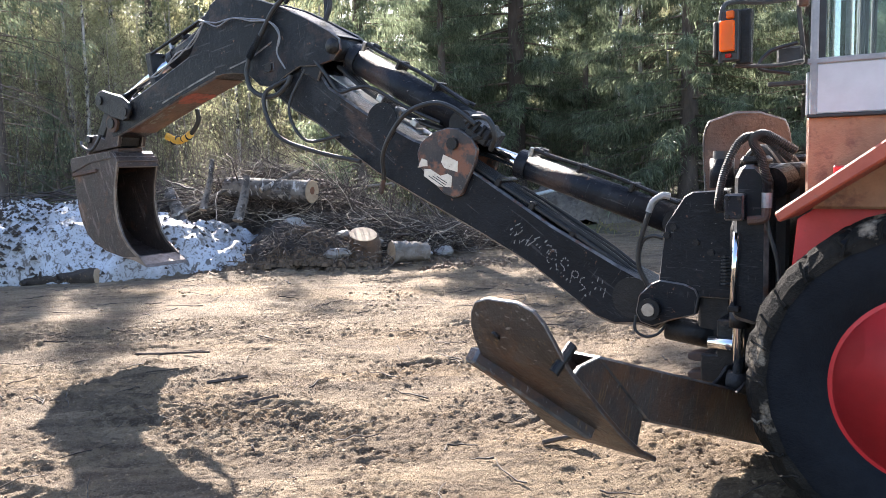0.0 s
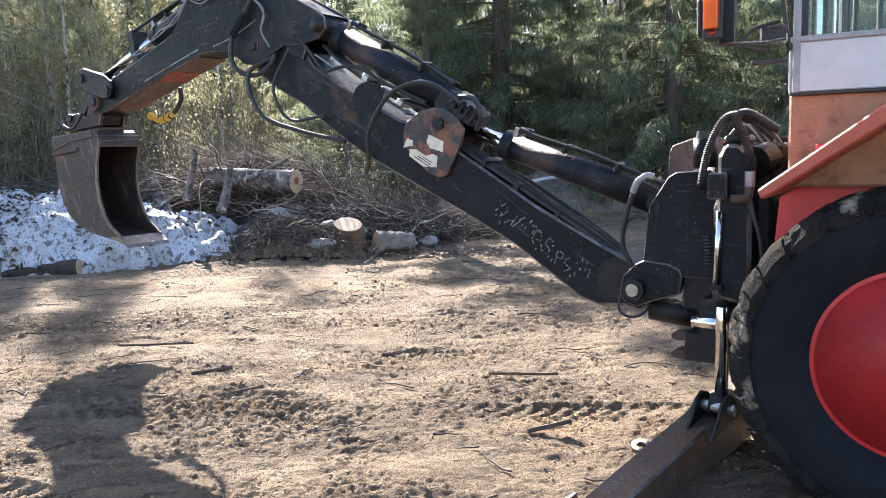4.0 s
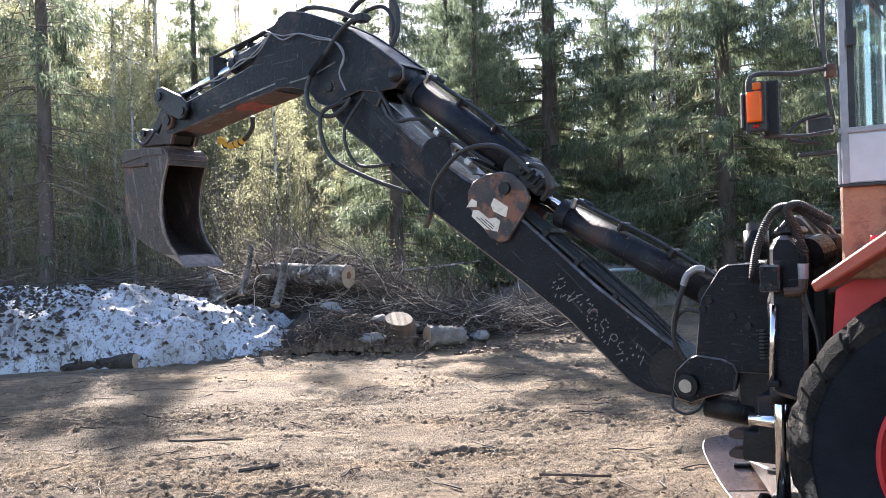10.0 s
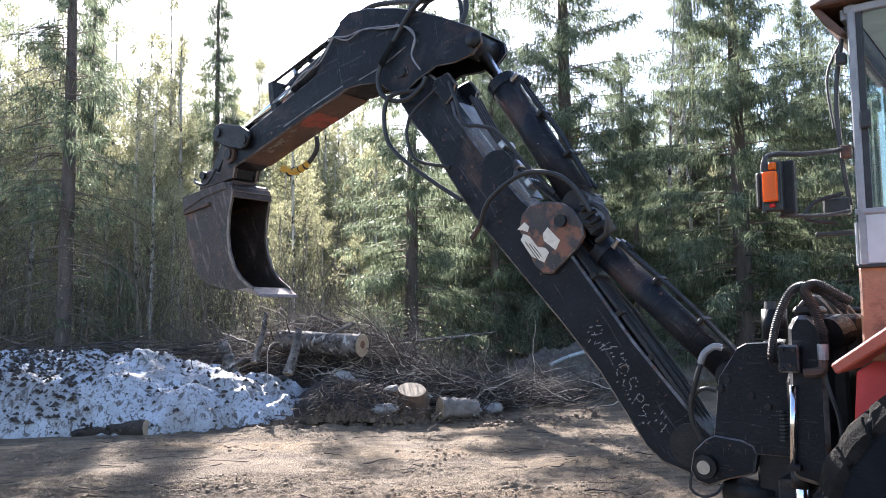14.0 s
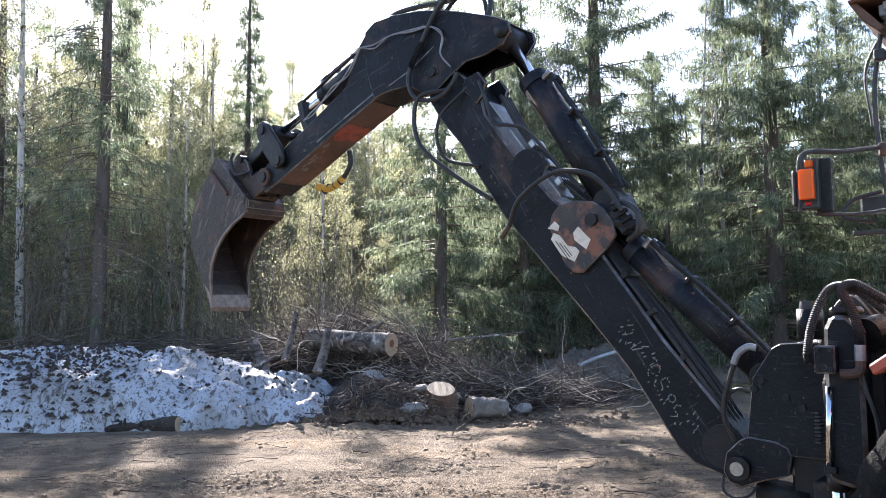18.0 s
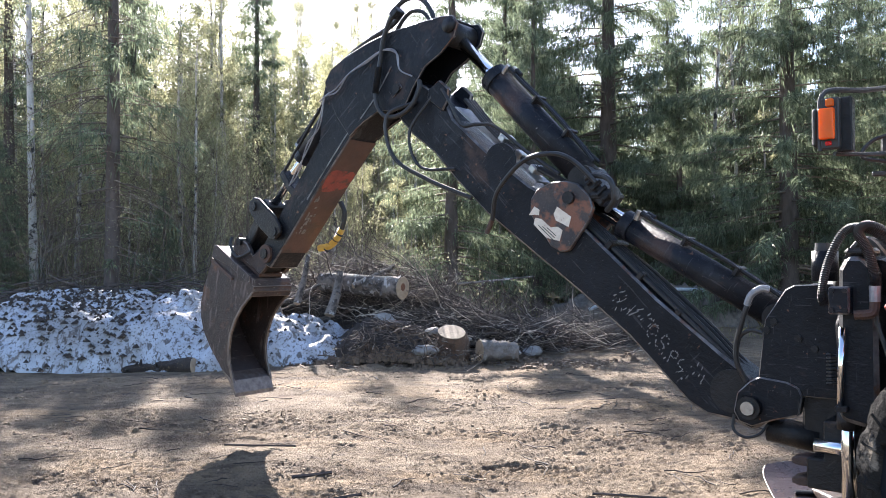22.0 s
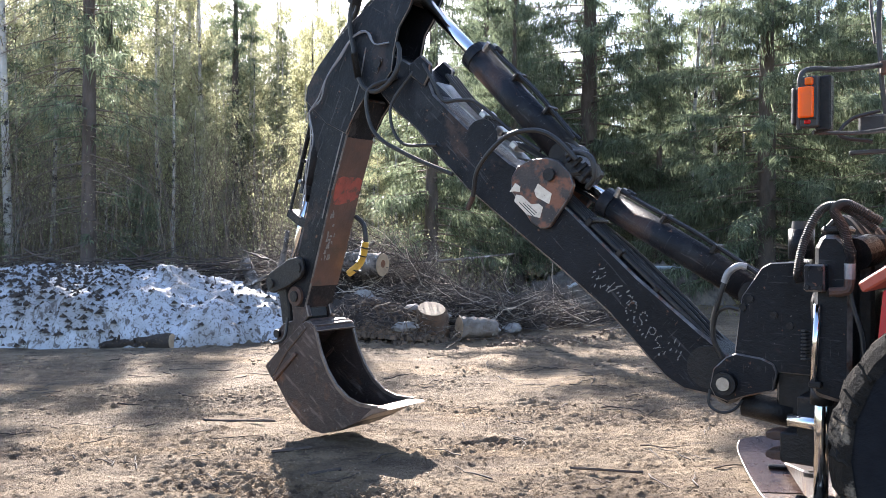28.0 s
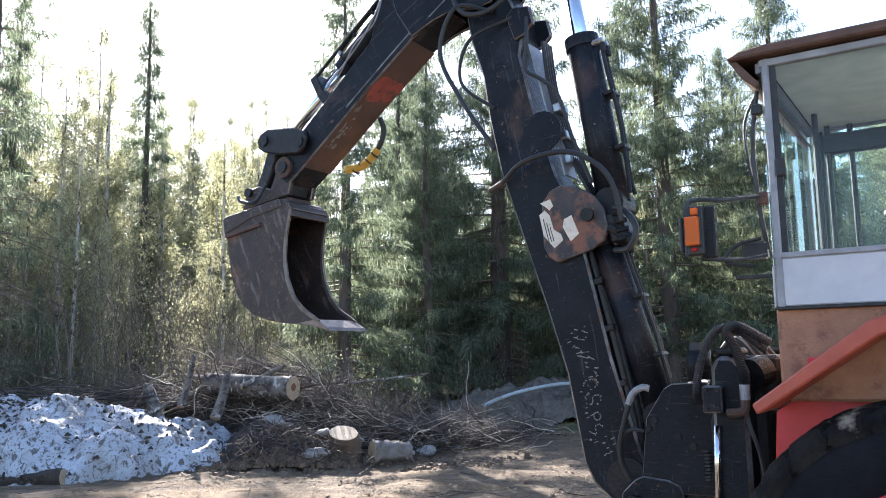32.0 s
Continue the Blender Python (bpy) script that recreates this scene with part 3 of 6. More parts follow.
def stabiliser(side):
    y = 0.5 * side
    col = part("stabiliser_column", slab([(0.63, 0.89), (0.66, 0.87), (0.75, 0.85), (0.8, 0.88), (0.8, 1.56), (0.74, 1.62), (0.67, 1.62), (0.64, 1.56)], y - 0.1, y + 0.1, 0.02), BLACK, machine, "black steel stabiliser column")
    part("column_strip", rod((0.645, y - 0.115, 0.93), (0.66, y - 0.115, 1.3), 0.017, n=16), CHROME, col, "bright rod along the column", True)
    part("strip_clip", block(0.625, 0.68, y - 0.135, y - 0.095, 0.915, 0.945, 0.005), GREASY, col)
    part("column_cap", block(0.66, 0.78, y - 0.08, y + 0.08, 1.62, 1.66, 0.015), GREASY, col)
    part("stabiliser_barrel", rod((0.65, y, 0.82), (0.65, y, 0.9), 0.05, n=18), GREASY, col, "", True)
    piston = part("stabiliser_rod", rod((0.65, y, 0), (0.65, y, 0.8), 0.033, n=24), CHROME, machine, "chrome stabiliser piston rod", True)
    part("rod_eye", rod((0.6, y, 0), (0.7, y, 0), 0.06, n=18, bevel=0.008), GREASY, piston, "greasy black rod eye", True)
    leg = part("stabiliser_leg", slab([(0.58, -0.13), (0.77, -0.13), (0.77, 0.13), (0.58, 0.13)], 0, side * 1.7, 0.012), LEGSTEEL, machine, "scuffed grey and rusty stabiliser leg")
    for v in leg.data.vertices:
        if abs(v.co.y) > 1 and v.co.z < 0:
            v.co.y = side * (abs(v.co.y) - 0.42)
        v.co.x -= 0.25 * abs(v.co.y)
        v.co.z *= 1 - 0.09 * abs(v.co.y)
    for x in (0.56, 0.7):
        ear = part("leg_ear", slab([(0.28, 0.1), (0.66, 0.1), (0.56, 0.17), (0.51, 0.23), (0.44, 0.25), (0.38, 0.22), (0.34, 0.16)], -0.011, 0.011, 0.005), GREASY, leg)
        for v in ear.data.vertices:
            v.co = (x + v.co.y - 0.2 * (v.co.x - 0.45), side * v.co.x, v.co.z)
        fix_normals(ear)
    part("leg_ear_pin", rod((0.53, side * 0.45, 0.18), (0.74, side * 0.45, 0.18), 0.03, n=14, bevel=0.004), STEEL, leg)
    lug = part("drilled_lug", ring(0.055, 0.024, -0.012, 0.012), LEGSTEEL, leg, "drilled lug welded to the leg")
    lug.matrix_basis = pose(0.35, side * 0.85, 0.105)
    out = []
    arc = [(1.27, -0.27), (1.40, -0.245), (1.55, -0.19), (1.7, -0.12), (1.85, -0.045), (1.97, 0.015), (2.03, 0.065), (2.08, 0.115), (2.12, 0.165), (2.15, 0.205), (2.165, 0.225)] if side < 0 else [(1.27, -0.185), (1.42, -0.145), (1.56, -0.085), (1.7, -0.005), (1.82, 0.075), (1.9, 0.135), (1.94, 0.175), (1.975, 0.215), (2.005, 0.25), (2.03, 0.28), (2.045, 0.3)]
    for k, (u, w) in enumerate(arc):
        lo, hi = 0.12 - 0.28 * (u - 1.2), 0.52 - 0.3 * (u - 1.2)
        if side < 0:
            lo, hi = 0.37 - 0.25 * u, 0.84 - 0.25 * u
        if k > 4:
            f = (k - 4) / 6.3
            mid, half = (lo + hi) / 2, (hi - lo) / 2 * math.sqrt(max(0.02, 1 - f ** 2.4))
            lo, hi = mid - half, mid + half
        wide = 0.06 if side > 0 and k < 9 else 0.0
        out.append((side * u, w, lo - wide, hi + wide))
    part("foot_plate", ease(strip_plate(out, 0.022), 0.004), LEGSTEEL, leg, "rusty rounded ground plate with an upturned end")
    if side > 0:
        part("foot_tread", strip_plate([(y0 - side * 0.016, w0 + 0.022, lo + 0.012, hi - 0.012) for y0, w0, lo, hi in out[1:-1]], 0.004), POLISHED, leg, "scoured bright upper face of the ground plate")
    if side < 0:
        # a bar welded slantwise under the plate, and the plate's ties to the leg
        bar = []
        for k in range(9):
            u = 1.58 + 0.052 * k
            bar.append((side * u, -0.315 + 0.5 * (u - 1.42), 0.8 - 0.86 * (u - 1.42) - 0.25 * u, 0.86 - 0.86 * (u - 1.42) - 0.25 * u))
        part("keel_bar", ease(strip_plate(bar, 0.075), 0.01), LEGSTEEL, leg, "scoured bar under the foot")
        for x in (0.095, 0.345):
            rib = part("foot_gusset", slab([(1.3, -0.262), (1.5, -0.2), (1.7, -0.112), (1.86, -0.033), (1.8, 0.05), (1.7, 0.1), (1.3, 0.08)], -0.012, 0.012, 0.004), LEGSTEEL, leg)
            for v in rib.data.vertices:
                v.co = (x + v.co.y - 0.25 * (v.co.x - 1.6), side * v.co.x, v.co.z)
            fix_normals(rib)
        for x, y1, z in ((0.3, 2.01, 0.06), (0.0, 2.05, 0.15)):
            part("foot_bolt", rod((x, side * (y1 + 0.01), z - 0.06), (x + 0.03, side * (y1 - 0.05), z + 0.06), 0.024, n=10, bevel=0.006), GREASY, leg, "stubby greasy pin in the foot")
    if side > 0:
        part("foot_pin", rod((0.06, side * 1.72, 0.05), (0.37, side * 1.72, 0.05), 0.03, n=14), GREASY, leg)
    # from the slanted line of the leg to its own straight frame
    for ob in [leg] + list(leg.children):
        m = ob.matrix_basis.copy()
        for v in ob.data.vertices:
            p = m @ v.co
            v.co = (p.x + 0.25 * abs(p.y) - 0.66, p.y, p.z)
            if side > 0 and abs(p.y) > 1.0:
                v.co = (v.co.x, p.y - 0.22, p.z * 0.6)
        ob.matrix_basis = Matrix.Identity(4)
    return leg, piston


(leg_near, rod_near), (leg_far, rod_far) = stabiliser(-1), stabiliser(1)
part("hitch_block", slab([(0.42, 0.48), (0.66, 0.48), (0.66, 0.82), (0.5, 0.82), (0.5, 0.63), (0.42, 0.63)], -0.36, -0.1, 0.008), GREASY, machine, "greasy black hitch block")
for z in (0.505, 0.605):
    part("hitch_prong", ease(slab([(0.34, -0.02), (0.38, -0.028), (0.48, -0.022), (0.48, 0.022), (0.38, 0.02), (0.34, 0.008)], -0.33, -0.22, 0.0), 0.006), RUSTY, machine, "worn hitch prong").matrix_basis = pose(0, 0, z)
part("cross_cylinder", rod((0.47, -0.385, 0.7), (0.68, -0.385, 0.7), 0.034, n=14), CHROME, machine, "", True)

# oil canister, valve block and hoses over the column
can = part("oil_canister", rod((0.49, -0.25, 1.5), (0.49, -0.25, 1.65), 0.062, n=24, bevel=0.01), BLACK, machine, "black oil canister", True)
part("canister_lid", rod((0.49, -0.25, 1.65), (0.49, -0.25, 1.69), 0.048, 0.044, n=24), DARK, can)
part("valve_block", block(0.615, 0.705, -0.68, -0.61, 1.36, 1.485, 0.008), BLACK, machine, "black steel valve block")
for x, z in ((0.632, 1.378), (0.688, 1.378), (0.632, 1.468), (0.688, 1.468)):
    part("bolt", rod((x, -0.695, z), (x, -0.68, z), 0.012, n=6), GREASY, machine)
part("ribbed_hose", hose([(0.6, -0.67, 1.40), (0.585, -0.66, 1.45), (0.6, -0.6, 1.6), (0.66, -0.54, 1.74), (0.75, -0.48, 1.74), (0.86, -0.42, 1.64)], 0.019, n=9, steps=8, ribs=True), RUBBER, machine, "ribbed black hydraulic hose")
part("ribbed_hose", hose([(0.8, -0.64, 1.48), (0.8, -0.64, 1.54), (0.765, -0.61, 1.65), (0.72, -0.57, 1.73), (0.76, -0.5, 1.76), (0.88, -0.42, 1.68)], 0.021, n=9, steps=8, ribs=True), RUBBER, machine, "ribbed black hydraulic hose")
part("hose_end", rod((0.8, -0.64, 1.42), (0.8, -0.64, 1.49), 0.024, n=12), PALEPLATE, machine, "pale hose ferrule")
part("hose_elbow", hose([(0.8, -0.64, 1.42), (0.79, -0.65, 1.37), (0.72, -0.66, 1.36)], 0.022, n=9), RUSTY, machine)
part("thin_hose", hose([(0.78, -0.6, 1.62), (0.8, -0.62, 1.35), (0.85, -0.62, 1.15), (0.86, -0.6, 0.9)], 0.01, n=6), RUBBER, machine)
part("hydraulic_valve_bank", block(0.72, 0.92, -0.42, 0.3, 1.4, 1.62, 0.02), GREASY, machine, "rusty hydraulic valve bank")
part("valve_flange", rod((0.80, -0.5, 1.53), (0.84, -0.42, 1.55), 0.075, n=18), GREASY, machine)
for k in range(4):
    part("hydraulic_hose", hose([(0.8, -0.3 + 0.16 * k, 1.58), (0.7, -0.3 + 0.15 * k, 1.70), (0.6, -0.25 + 0.12 * k, 1.62), (0.5, -0.12 + 0.08 * k, 1.4)], 0.018, n=7), RUBBER, machine)

# fender, body and cab
fend = part("fender", slab([(0.92, 1.425), (0.94, 1.385), (1.4, 1.69), (1.62, 1.76), (2.0, 1.75), (2.3, 1.6), (2.33, 1.65), (2.02, 1.82), (1.6, 1.83), (1.37, 1.75)], -1.07, -0.6, 0.008), FADED, machine, "faded red wheel fender")
part("fender", slab([(0.92, 1.425), (0.94, 1.385), (1.4, 1.69), (1.62, 1.76), (2.0, 1.75), (2.3, 1.6), (2.33, 1.65), (2.02, 1.82), (1.6, 1.83), (1.37, 1.75)], 0.6, 1.07, 0.008), FADED, machine, "faded red wheel fender")
part("fender_bracket", block(1.1, 1.18, -0.8, -0.7, 1.56, 1.61, 0.005), RED, fend)
part("inner_fender", slab([(0.88, 0.8), (2.3, 0.8), (2.3, 1.6), (1.6, 1.74), (1.36, 1.66), (0.93, 1.37)], -0.63, -0.6, 0.005), RED, machine, "red inner fender")
part("body_side", slab([(0.97, 1.42), (2.7, 1.42), (2.7, 1.83), (0.97, 1.83)], -0.69, 0.69, 0.012), ORANGE, machine, "worn orange body under the cab")
part("cab_floor", block(0.98, 2.65, -0.66, 0.66, 1.83, 1.86, 0.004), DARK, machine)
for y0, y1 in ((-0.715, -0.69), (0.69, 0.715)):
    part("cab_side_panel", block(0.99, 2.62, y0, y1, 1.835, 2.05, 0.006), CABWHITE, machine, "grey-white lower cab panel with rust specks")
    part("panel_trim", block(0.975, 2.64, y0 - 0.004, y1 + 0.004, 1.82, 1.836, 0.003), DARK, machine)
    part("window_trim", block(0.975, 2.64, y0 - 0.006, y1 + 0.006, 2.05, 2.075, 0.004), CABGREY, machine)
    part("window_head", block(0.975, 2.64, y0 - 0.006, y1 + 0.006, 2.94, 2.975, 0.004), CABGREY, machine)
    part("cab_pillar", block(0.985, 1.018, y0 - 0.006, y1 + 0.006, 1.83, 2.98, 0.006), CABGREY, machine)
    part("cab_pillar", block(2.58, 2.65, y0 - 0.008, y1 + 0.008, 1.83, 2.98, 0.006), CABGREY, machine)
    part("door_seal", block(1.018, 1.045, y0 + 0.004, y1 - 0.004, 2.075, 2.94, 0.0), DARK, machine)
    g = part("side_window", pane((1.045, (y0 + y1) / 2, 2.075), (2.58, (y0 + y1) / 2, 2.075), 0.865), GLASS, machine, "tinted greenish cab side window")
    g.visible_shadow = False
for x0, x1 in ((0.965, 0.98), (2.65, 2.665)):
    part("cab_crossbar", block(x0 - 0.01, x1 + 0.01, -0.7, 0.7, 2.92, 2.97, 0.005), CABGREY, machine)
    part("cab_end_panel", block(x0, x1, -0.69, 0.69, 1.83, 2.02, 0.005), CABWHITE, machine)
    g = part("end_window", pane((x0 + 0.007, -0.69, 2.02), (x0 + 0.007, 0.69, 2.02), 0.9), GLASS, machine, "tinted rear cab window")
    g.visible_shadow = False
roof = part("cab_roof", slab([(0.86, 2.985), (2.72, 2.985), (2.72, 3.01), (2.6, 3.03), (1.0, 3.03), (0.9, 3.02), (0.84, 2.995)], -0.77, 0.77, 0.008), ROOF, machine, "rusty brown cab roof")
part("roof_lining", block(1.0, 2.6, -0.68, 0.68, 2.955, 2.985, 0.004), LINING, machine, "pale roof lining")
part("roof_lip", slab([(0.84, 3.0), (0.87, 3.0), (0.98, 2.86), (0.96, 2.84), (0.9, 2.9)], -0.74, 0.74, 0.006), ROOF, machine)
part("sun_blind", block(1.05, 2.55, 0.6, 0.66, 2.78, 2.9, 0.01), DARK, machine, "dark band along the far cab window")
for x, y in ((1.08, 0.62), (1.2, 0.64), (1.06, 0.3)):
    part("window_bar", rod((x, y, 2.05), (x, y, 2.95), 0.016, n=10), DARK, machine)
part("seat_back", slab([(1.7, 2.1), (1.84, 2.1), (1.9, 2.5), (1.86, 2.6), (1.78, 2.6), (1.74, 2.5)], -0.22, 0.22, 0.03), DARK, machine, "black seat back in the cab")
part("lever", rod((1.42, 0.1, 1.86), (1.4, 0.12, 2.3), 0.014, n=8), DARK, machine)
part("lever_knob", spin([(0.01, -0.03), (0.028, -0.015), (0.028, 0.015), (0.01, 0.03)], 12), DARK, machine, "", True).matrix_basis = pose(1.4, 0.12, 2.32, 90)
part("window_latch", block(1.02, 1.06, -0.735, -0.715, 2.42, 2.5, 0.006), DARK, machine)
for pts, r in (([(0.96, -0.66, 2.9), (0.92, -0.68, 2.6), (0.93, -0.68, 2.3), (0.95, -0.66, 2.1)], 0.011), ([(0.95, -0.6, 2.88), (0.88, -0.64, 2.7), (0.9, -0.66, 2.45)], 0.007),
               ([(0.93, -0.7, 2.15), (0.82, -0.72, 2.12), (0.78, -0.74, 2.05), (0.9, -0.7, 2.02)], 0.009)):
    part("cab_cable", hose(pts, r, n=6), RUBBER, machine)
part("work_lamp_bracket", block(0.84, 0.95, -0.69, -0.63, 2.06, 2.14, 0.01), DARK, machine)
part("work_lamp_bracket", block(0.8, 0.96, -0.67, -0.64, 1.97, 1.99, 0.004), DARK, machine)
part("pillar_hinge", block(0.93, 0.975, -0.73, -0.69, 2.3, 2.36, 0.006), RUSTY, machine)
part("pillar_hinge", block(0.93, 0.975, -0.73, -0.69, 2.72, 2.77, 0.006), DARK, machine)

mirror = part("mirror_arm", hose([(0.95, -0.7, 2.345), (0.83, -0.9, 2.308), (0.74, -1.03, 2.3), (0.707, -1.07, 2.272), (0.7, -1.07, 2.18), (0.7, -1.07, 2.05)], 0.011, n=8), DARK, machine, "black tubular mirror arm")
part("mirror_stay", hose([(0.95, -0.7, 2.07), (0.87, -0.85, 2.045), (0.74, -1.02, 2.04)], 0.009, n=7), DARK, mirror)
part("mirror_housing", block(0.755, 0.815, -1.05, -1.0, 2.042, 2.265, 0.005), GREASY, mirror, "dark mirror housing")
part("mirror_back", block(0.665, 0.688, -1.07, -1.0, 2.07, 2.225, 0.008), DARK, mirror)
part("lamp_housing", block(0.705, 0.775, -1.085, -1.03, 2.055, 2.262, 0.005), DARK, mirror)
part("indicator_lens", block(0.706, 0.763, -1.12, -1.085, 2.092, 2.216, 0.004), AMBER, mirror, "amber indicator lens")
part("lens_rim", block(0.702, 0.767, -1.098, -1.083, 2.088, 2.22, 0.003), DARK, mirror)
part("upper_lens", block(0.728, 0.758, -1.105, -1.083, 2.224, 2.255, 0.004), AMBER, mirror, "small amber upper lens")
part("red_reflector", block(0.724, 0.748, -1.095, -1.083, 2.068, 2.084, 0.003), REDLENS, mirror, "small red reflector")


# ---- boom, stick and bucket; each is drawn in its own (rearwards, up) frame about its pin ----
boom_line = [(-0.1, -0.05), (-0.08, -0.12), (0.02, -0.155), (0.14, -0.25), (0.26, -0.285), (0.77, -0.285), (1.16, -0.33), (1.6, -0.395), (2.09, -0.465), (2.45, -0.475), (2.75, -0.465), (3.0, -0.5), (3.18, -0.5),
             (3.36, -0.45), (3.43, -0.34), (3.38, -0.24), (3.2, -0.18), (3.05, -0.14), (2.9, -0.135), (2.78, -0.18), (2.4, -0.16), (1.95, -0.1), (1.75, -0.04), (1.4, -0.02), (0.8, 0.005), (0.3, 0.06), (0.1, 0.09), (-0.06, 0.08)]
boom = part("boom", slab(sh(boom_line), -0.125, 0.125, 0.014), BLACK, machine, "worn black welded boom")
part("reinforcement_plate", slab(sh([(1.40, 0.18), (1.38, -0.05), (1.42, -0.1), (1.5, -0.12), (1.76, -0.07), (1.82, 0.0), (1.83, 0.08), (1.78, 0.18), (1.7, 0.26), (1.62, 0.3), (1.5, 0.3), (1.43, 0.26)]), -0.165, -0.125, 0.008), PLATE, boom, "rusty black reinforcement plate")
part("reinforcement_plate", slab(sh([(1.40, 0.18), (1.38, -0.05), (1.42, -0.1), (1.5, -0.12), (1.76, -0.07), (1.82, 0.0), (1.83, 0.08), (1.78, 0.18), (1.7, 0.26), (1.62, 0.3), (1.5, 0.3), (1.43, 0.26)]), 0.125, 0.165, 0.008), PLATE, boom, "rusty black reinforcement plate")
part("plate_pin", rod((-1.60, -0.19, 0.2), (-1.60, 0.19, 0.2), 0.04, n=18, bevel=0.006), GREASY, boom)
for k, outline in enumerate(([(1.48, 0.06), (1.51, 0.12), (1.63, 0.1), (1.62, 0.05), (1.58, 0.03)], [(1.76, -0.08), (1.765, -0.01), (1.72, 0.0), (1.70, -0.03), (1.73, -0.05)],
                             [(1.47, -0.05), (1.50, 0.015), (1.54, 0.01), (1.58, -0.03), (1.67, -0.035), (1.71, -0.06), (1.69, -0.1), (1.56, -0.1)])):
    part("sticker_scrap", slab(sh(outline), -0.1685, -0.1652, 0.0), PAPER, boom, "peeling white sticker remnant")
for k in range(3):
    part("sticker_text_bar", slab(sh([(1.51, -0.045 - 0.016 * k), (1.51, -0.04 - 0.016 * k), (1.6 + 0.03 * k, -0.045 - 0.016 * k), (1.6 + 0.03 * k, -0.05 - 0.016 * k)]), -0.1703, -0.1687, 0.0), DARK, boom)
scrawl = [[(0.98, -0.06), (0.94, 0.02)], [(0.93, -0.07), (0.9, 0.01)], [(0.88, -0.08), (0.83, 0.02), (0.84, -0.08), (0.78, 0.02)], [(0.76, -0.08), (0.74, 0.0)], [(0.71, -0.09), (0.69, 0.01), (0.72, 0.0)],
          [(0.63, -0.01), (0.66, 0.01), (0.68, -0.03), (0.67, -0.07), (0.64, -0.08)], [(0.55, 0.0), (0.58, 0.01), (0.58, -0.03), (0.54, -0.05), (0.55, -0.085), (0.59, -0.08)],
          [(0.49, -0.03), (0.46, -0.015), (0.45, -0.05), (0.48, -0.06), (0.49, -0.03), (0.47, -0.1)], [(0.39, -0.02), (0.42, -0.03), (0.41, -0.06), (0.37, -0.07), (0.39, -0.11)], [(0.3, 0.03), (0.28, -0.04)], [(0.26, 0.0), (0.25, -0.05)]]
rnd = random.Random(5)
for line in scrawl:
    pts = glide([(-a, -0.1245, b) for a, b in line], 4)
    for p, q in zip(pts, pts[1:]):
        if rnd.random() < 0.66:
            w = Vector((rnd.uniform(-0.006, 0.006), 0, rnd.uniform(-0.006, 0.006)))
            part("paint_dab", rod(p + w, q + w * 0.4, rnd.uniform(0.0025, 0.0055), rnd.uniform(0.0015, 0.004), 5), MARKS, boom)
for k in range(26):
    s0, z0 = rnd.uniform(0.3, 1.1), rnd.uniform(-0.12, 0.02)
    w, tall, lean = rnd.uniform(0.003, 0.008), rnd.uniform(0.01, 0.03), rnd.uniform(-0.4, 0.6)
    dab = [(s0, z0), (s0 + w, z0 + 0.003), (s0 + w * 1.3 + lean * tall * 0.5, z0 + tall * 0.5), (s0 + w * 0.7 + lean * tall, z0 + tall), (s0 + lean * tall, z0 + tall * 0.95), (s0 - w * 0.4 + lean * tall * 0.5, z0 + tall * 0.45)]
    part("paint_dab", slab(sh(dab), -0.1266, -0.1252, 0.0), MARKS, boom)
# pale grey on the boom's top face puts its sunlight into the colour
part("top_plate", slab(sh([(1.9, 0.088), (2.4, 0.063), (2.8, 0.049), (2.8, 0.06), (2.4, 0.074), (1.9, 0.099)]), -0.1, 0.07, 0.0), PALEPLATE, boom, "pale top plate, the sun on the boom's top put into its colour")
part("boom_lug", slab(sh([(2.84, -0.02), (3.02, -0.04), (3.06, 0.02), (3.02, 0.13), (2.9, 0.135), (2.85, 0.06)]), -0.15, -0.11, 0.01), BLACK, boom)
part("boom_lug", slab(sh([(2.84, -0.02), (3.02, -0.04), (3.06, 0.02), (3.02, 0.13), (2.9, 0.135), (2.85, 0.06)]), 0.11, 0.15, 0.01), BLACK, boom)
part("weld_ring", rod((-2.2, -0.135, 0.02), (-2.2, -0.125, 0.02), 0.13, n=28), BLACK, boom)
part("foot_disc", rod((-0.1, -0.14, 0.06), (-0.1, -0.125, 0.06), 0.12, n=28), GREASY, boom)
for k in range(7):
    y = -0.09 + 0.03 * k
    part("boom_hose", hose([(-0.1, y, 0.16), (-0.45, y, 0.16 + 0.02 * (k % 2)), (-0.95, y * 0.9, 0.145 + 0.012 * (k % 3)), (-1.3, y * 0.8, 0.13), (-1.5, y * 0.7, 0.125), (-1.66, y * 0.6, 0.14)], 0.015, n=7), RUBBER, boom)
for k in range(4):
    y = -0.05 + 0.035 * k
    part("boom_hose", hose([(-1.75, y * 0.8, 0.2), (-2.1, y, 0.125), (-2.5, y, 0.105), (-2.8, y, 0.13)], 0.014, n=7), RUBBER, boom)
for s in (0.3, 0.62, 0.94, 1.22):
    part("hose_clamp", block(-s - 0.02, -s + 0.02, -0.11, 0.11, 0.115, 0.17, 0.006), GREASY, boom)
for s in (2.0, 2.16, 2.34):
    part("pipe_fitting", block(-s - 0.03, -s + 0.03, -0.075, 0.06, 0.1, 0.15, 0.008), STEEL, boom)
part("loop_hose", hose([(-1.5, -0.2, 0.4), (-1.7, -0.23, 0.41), (-1.85, -0.24, 0.35), (-1.99, -0.24, 0.18), (-2.03, -0.22, -0.1), (-1.97, -0.16, -0.3)], 0.016, n=8), RUBBER, boom, "thick black hydraulic hose")
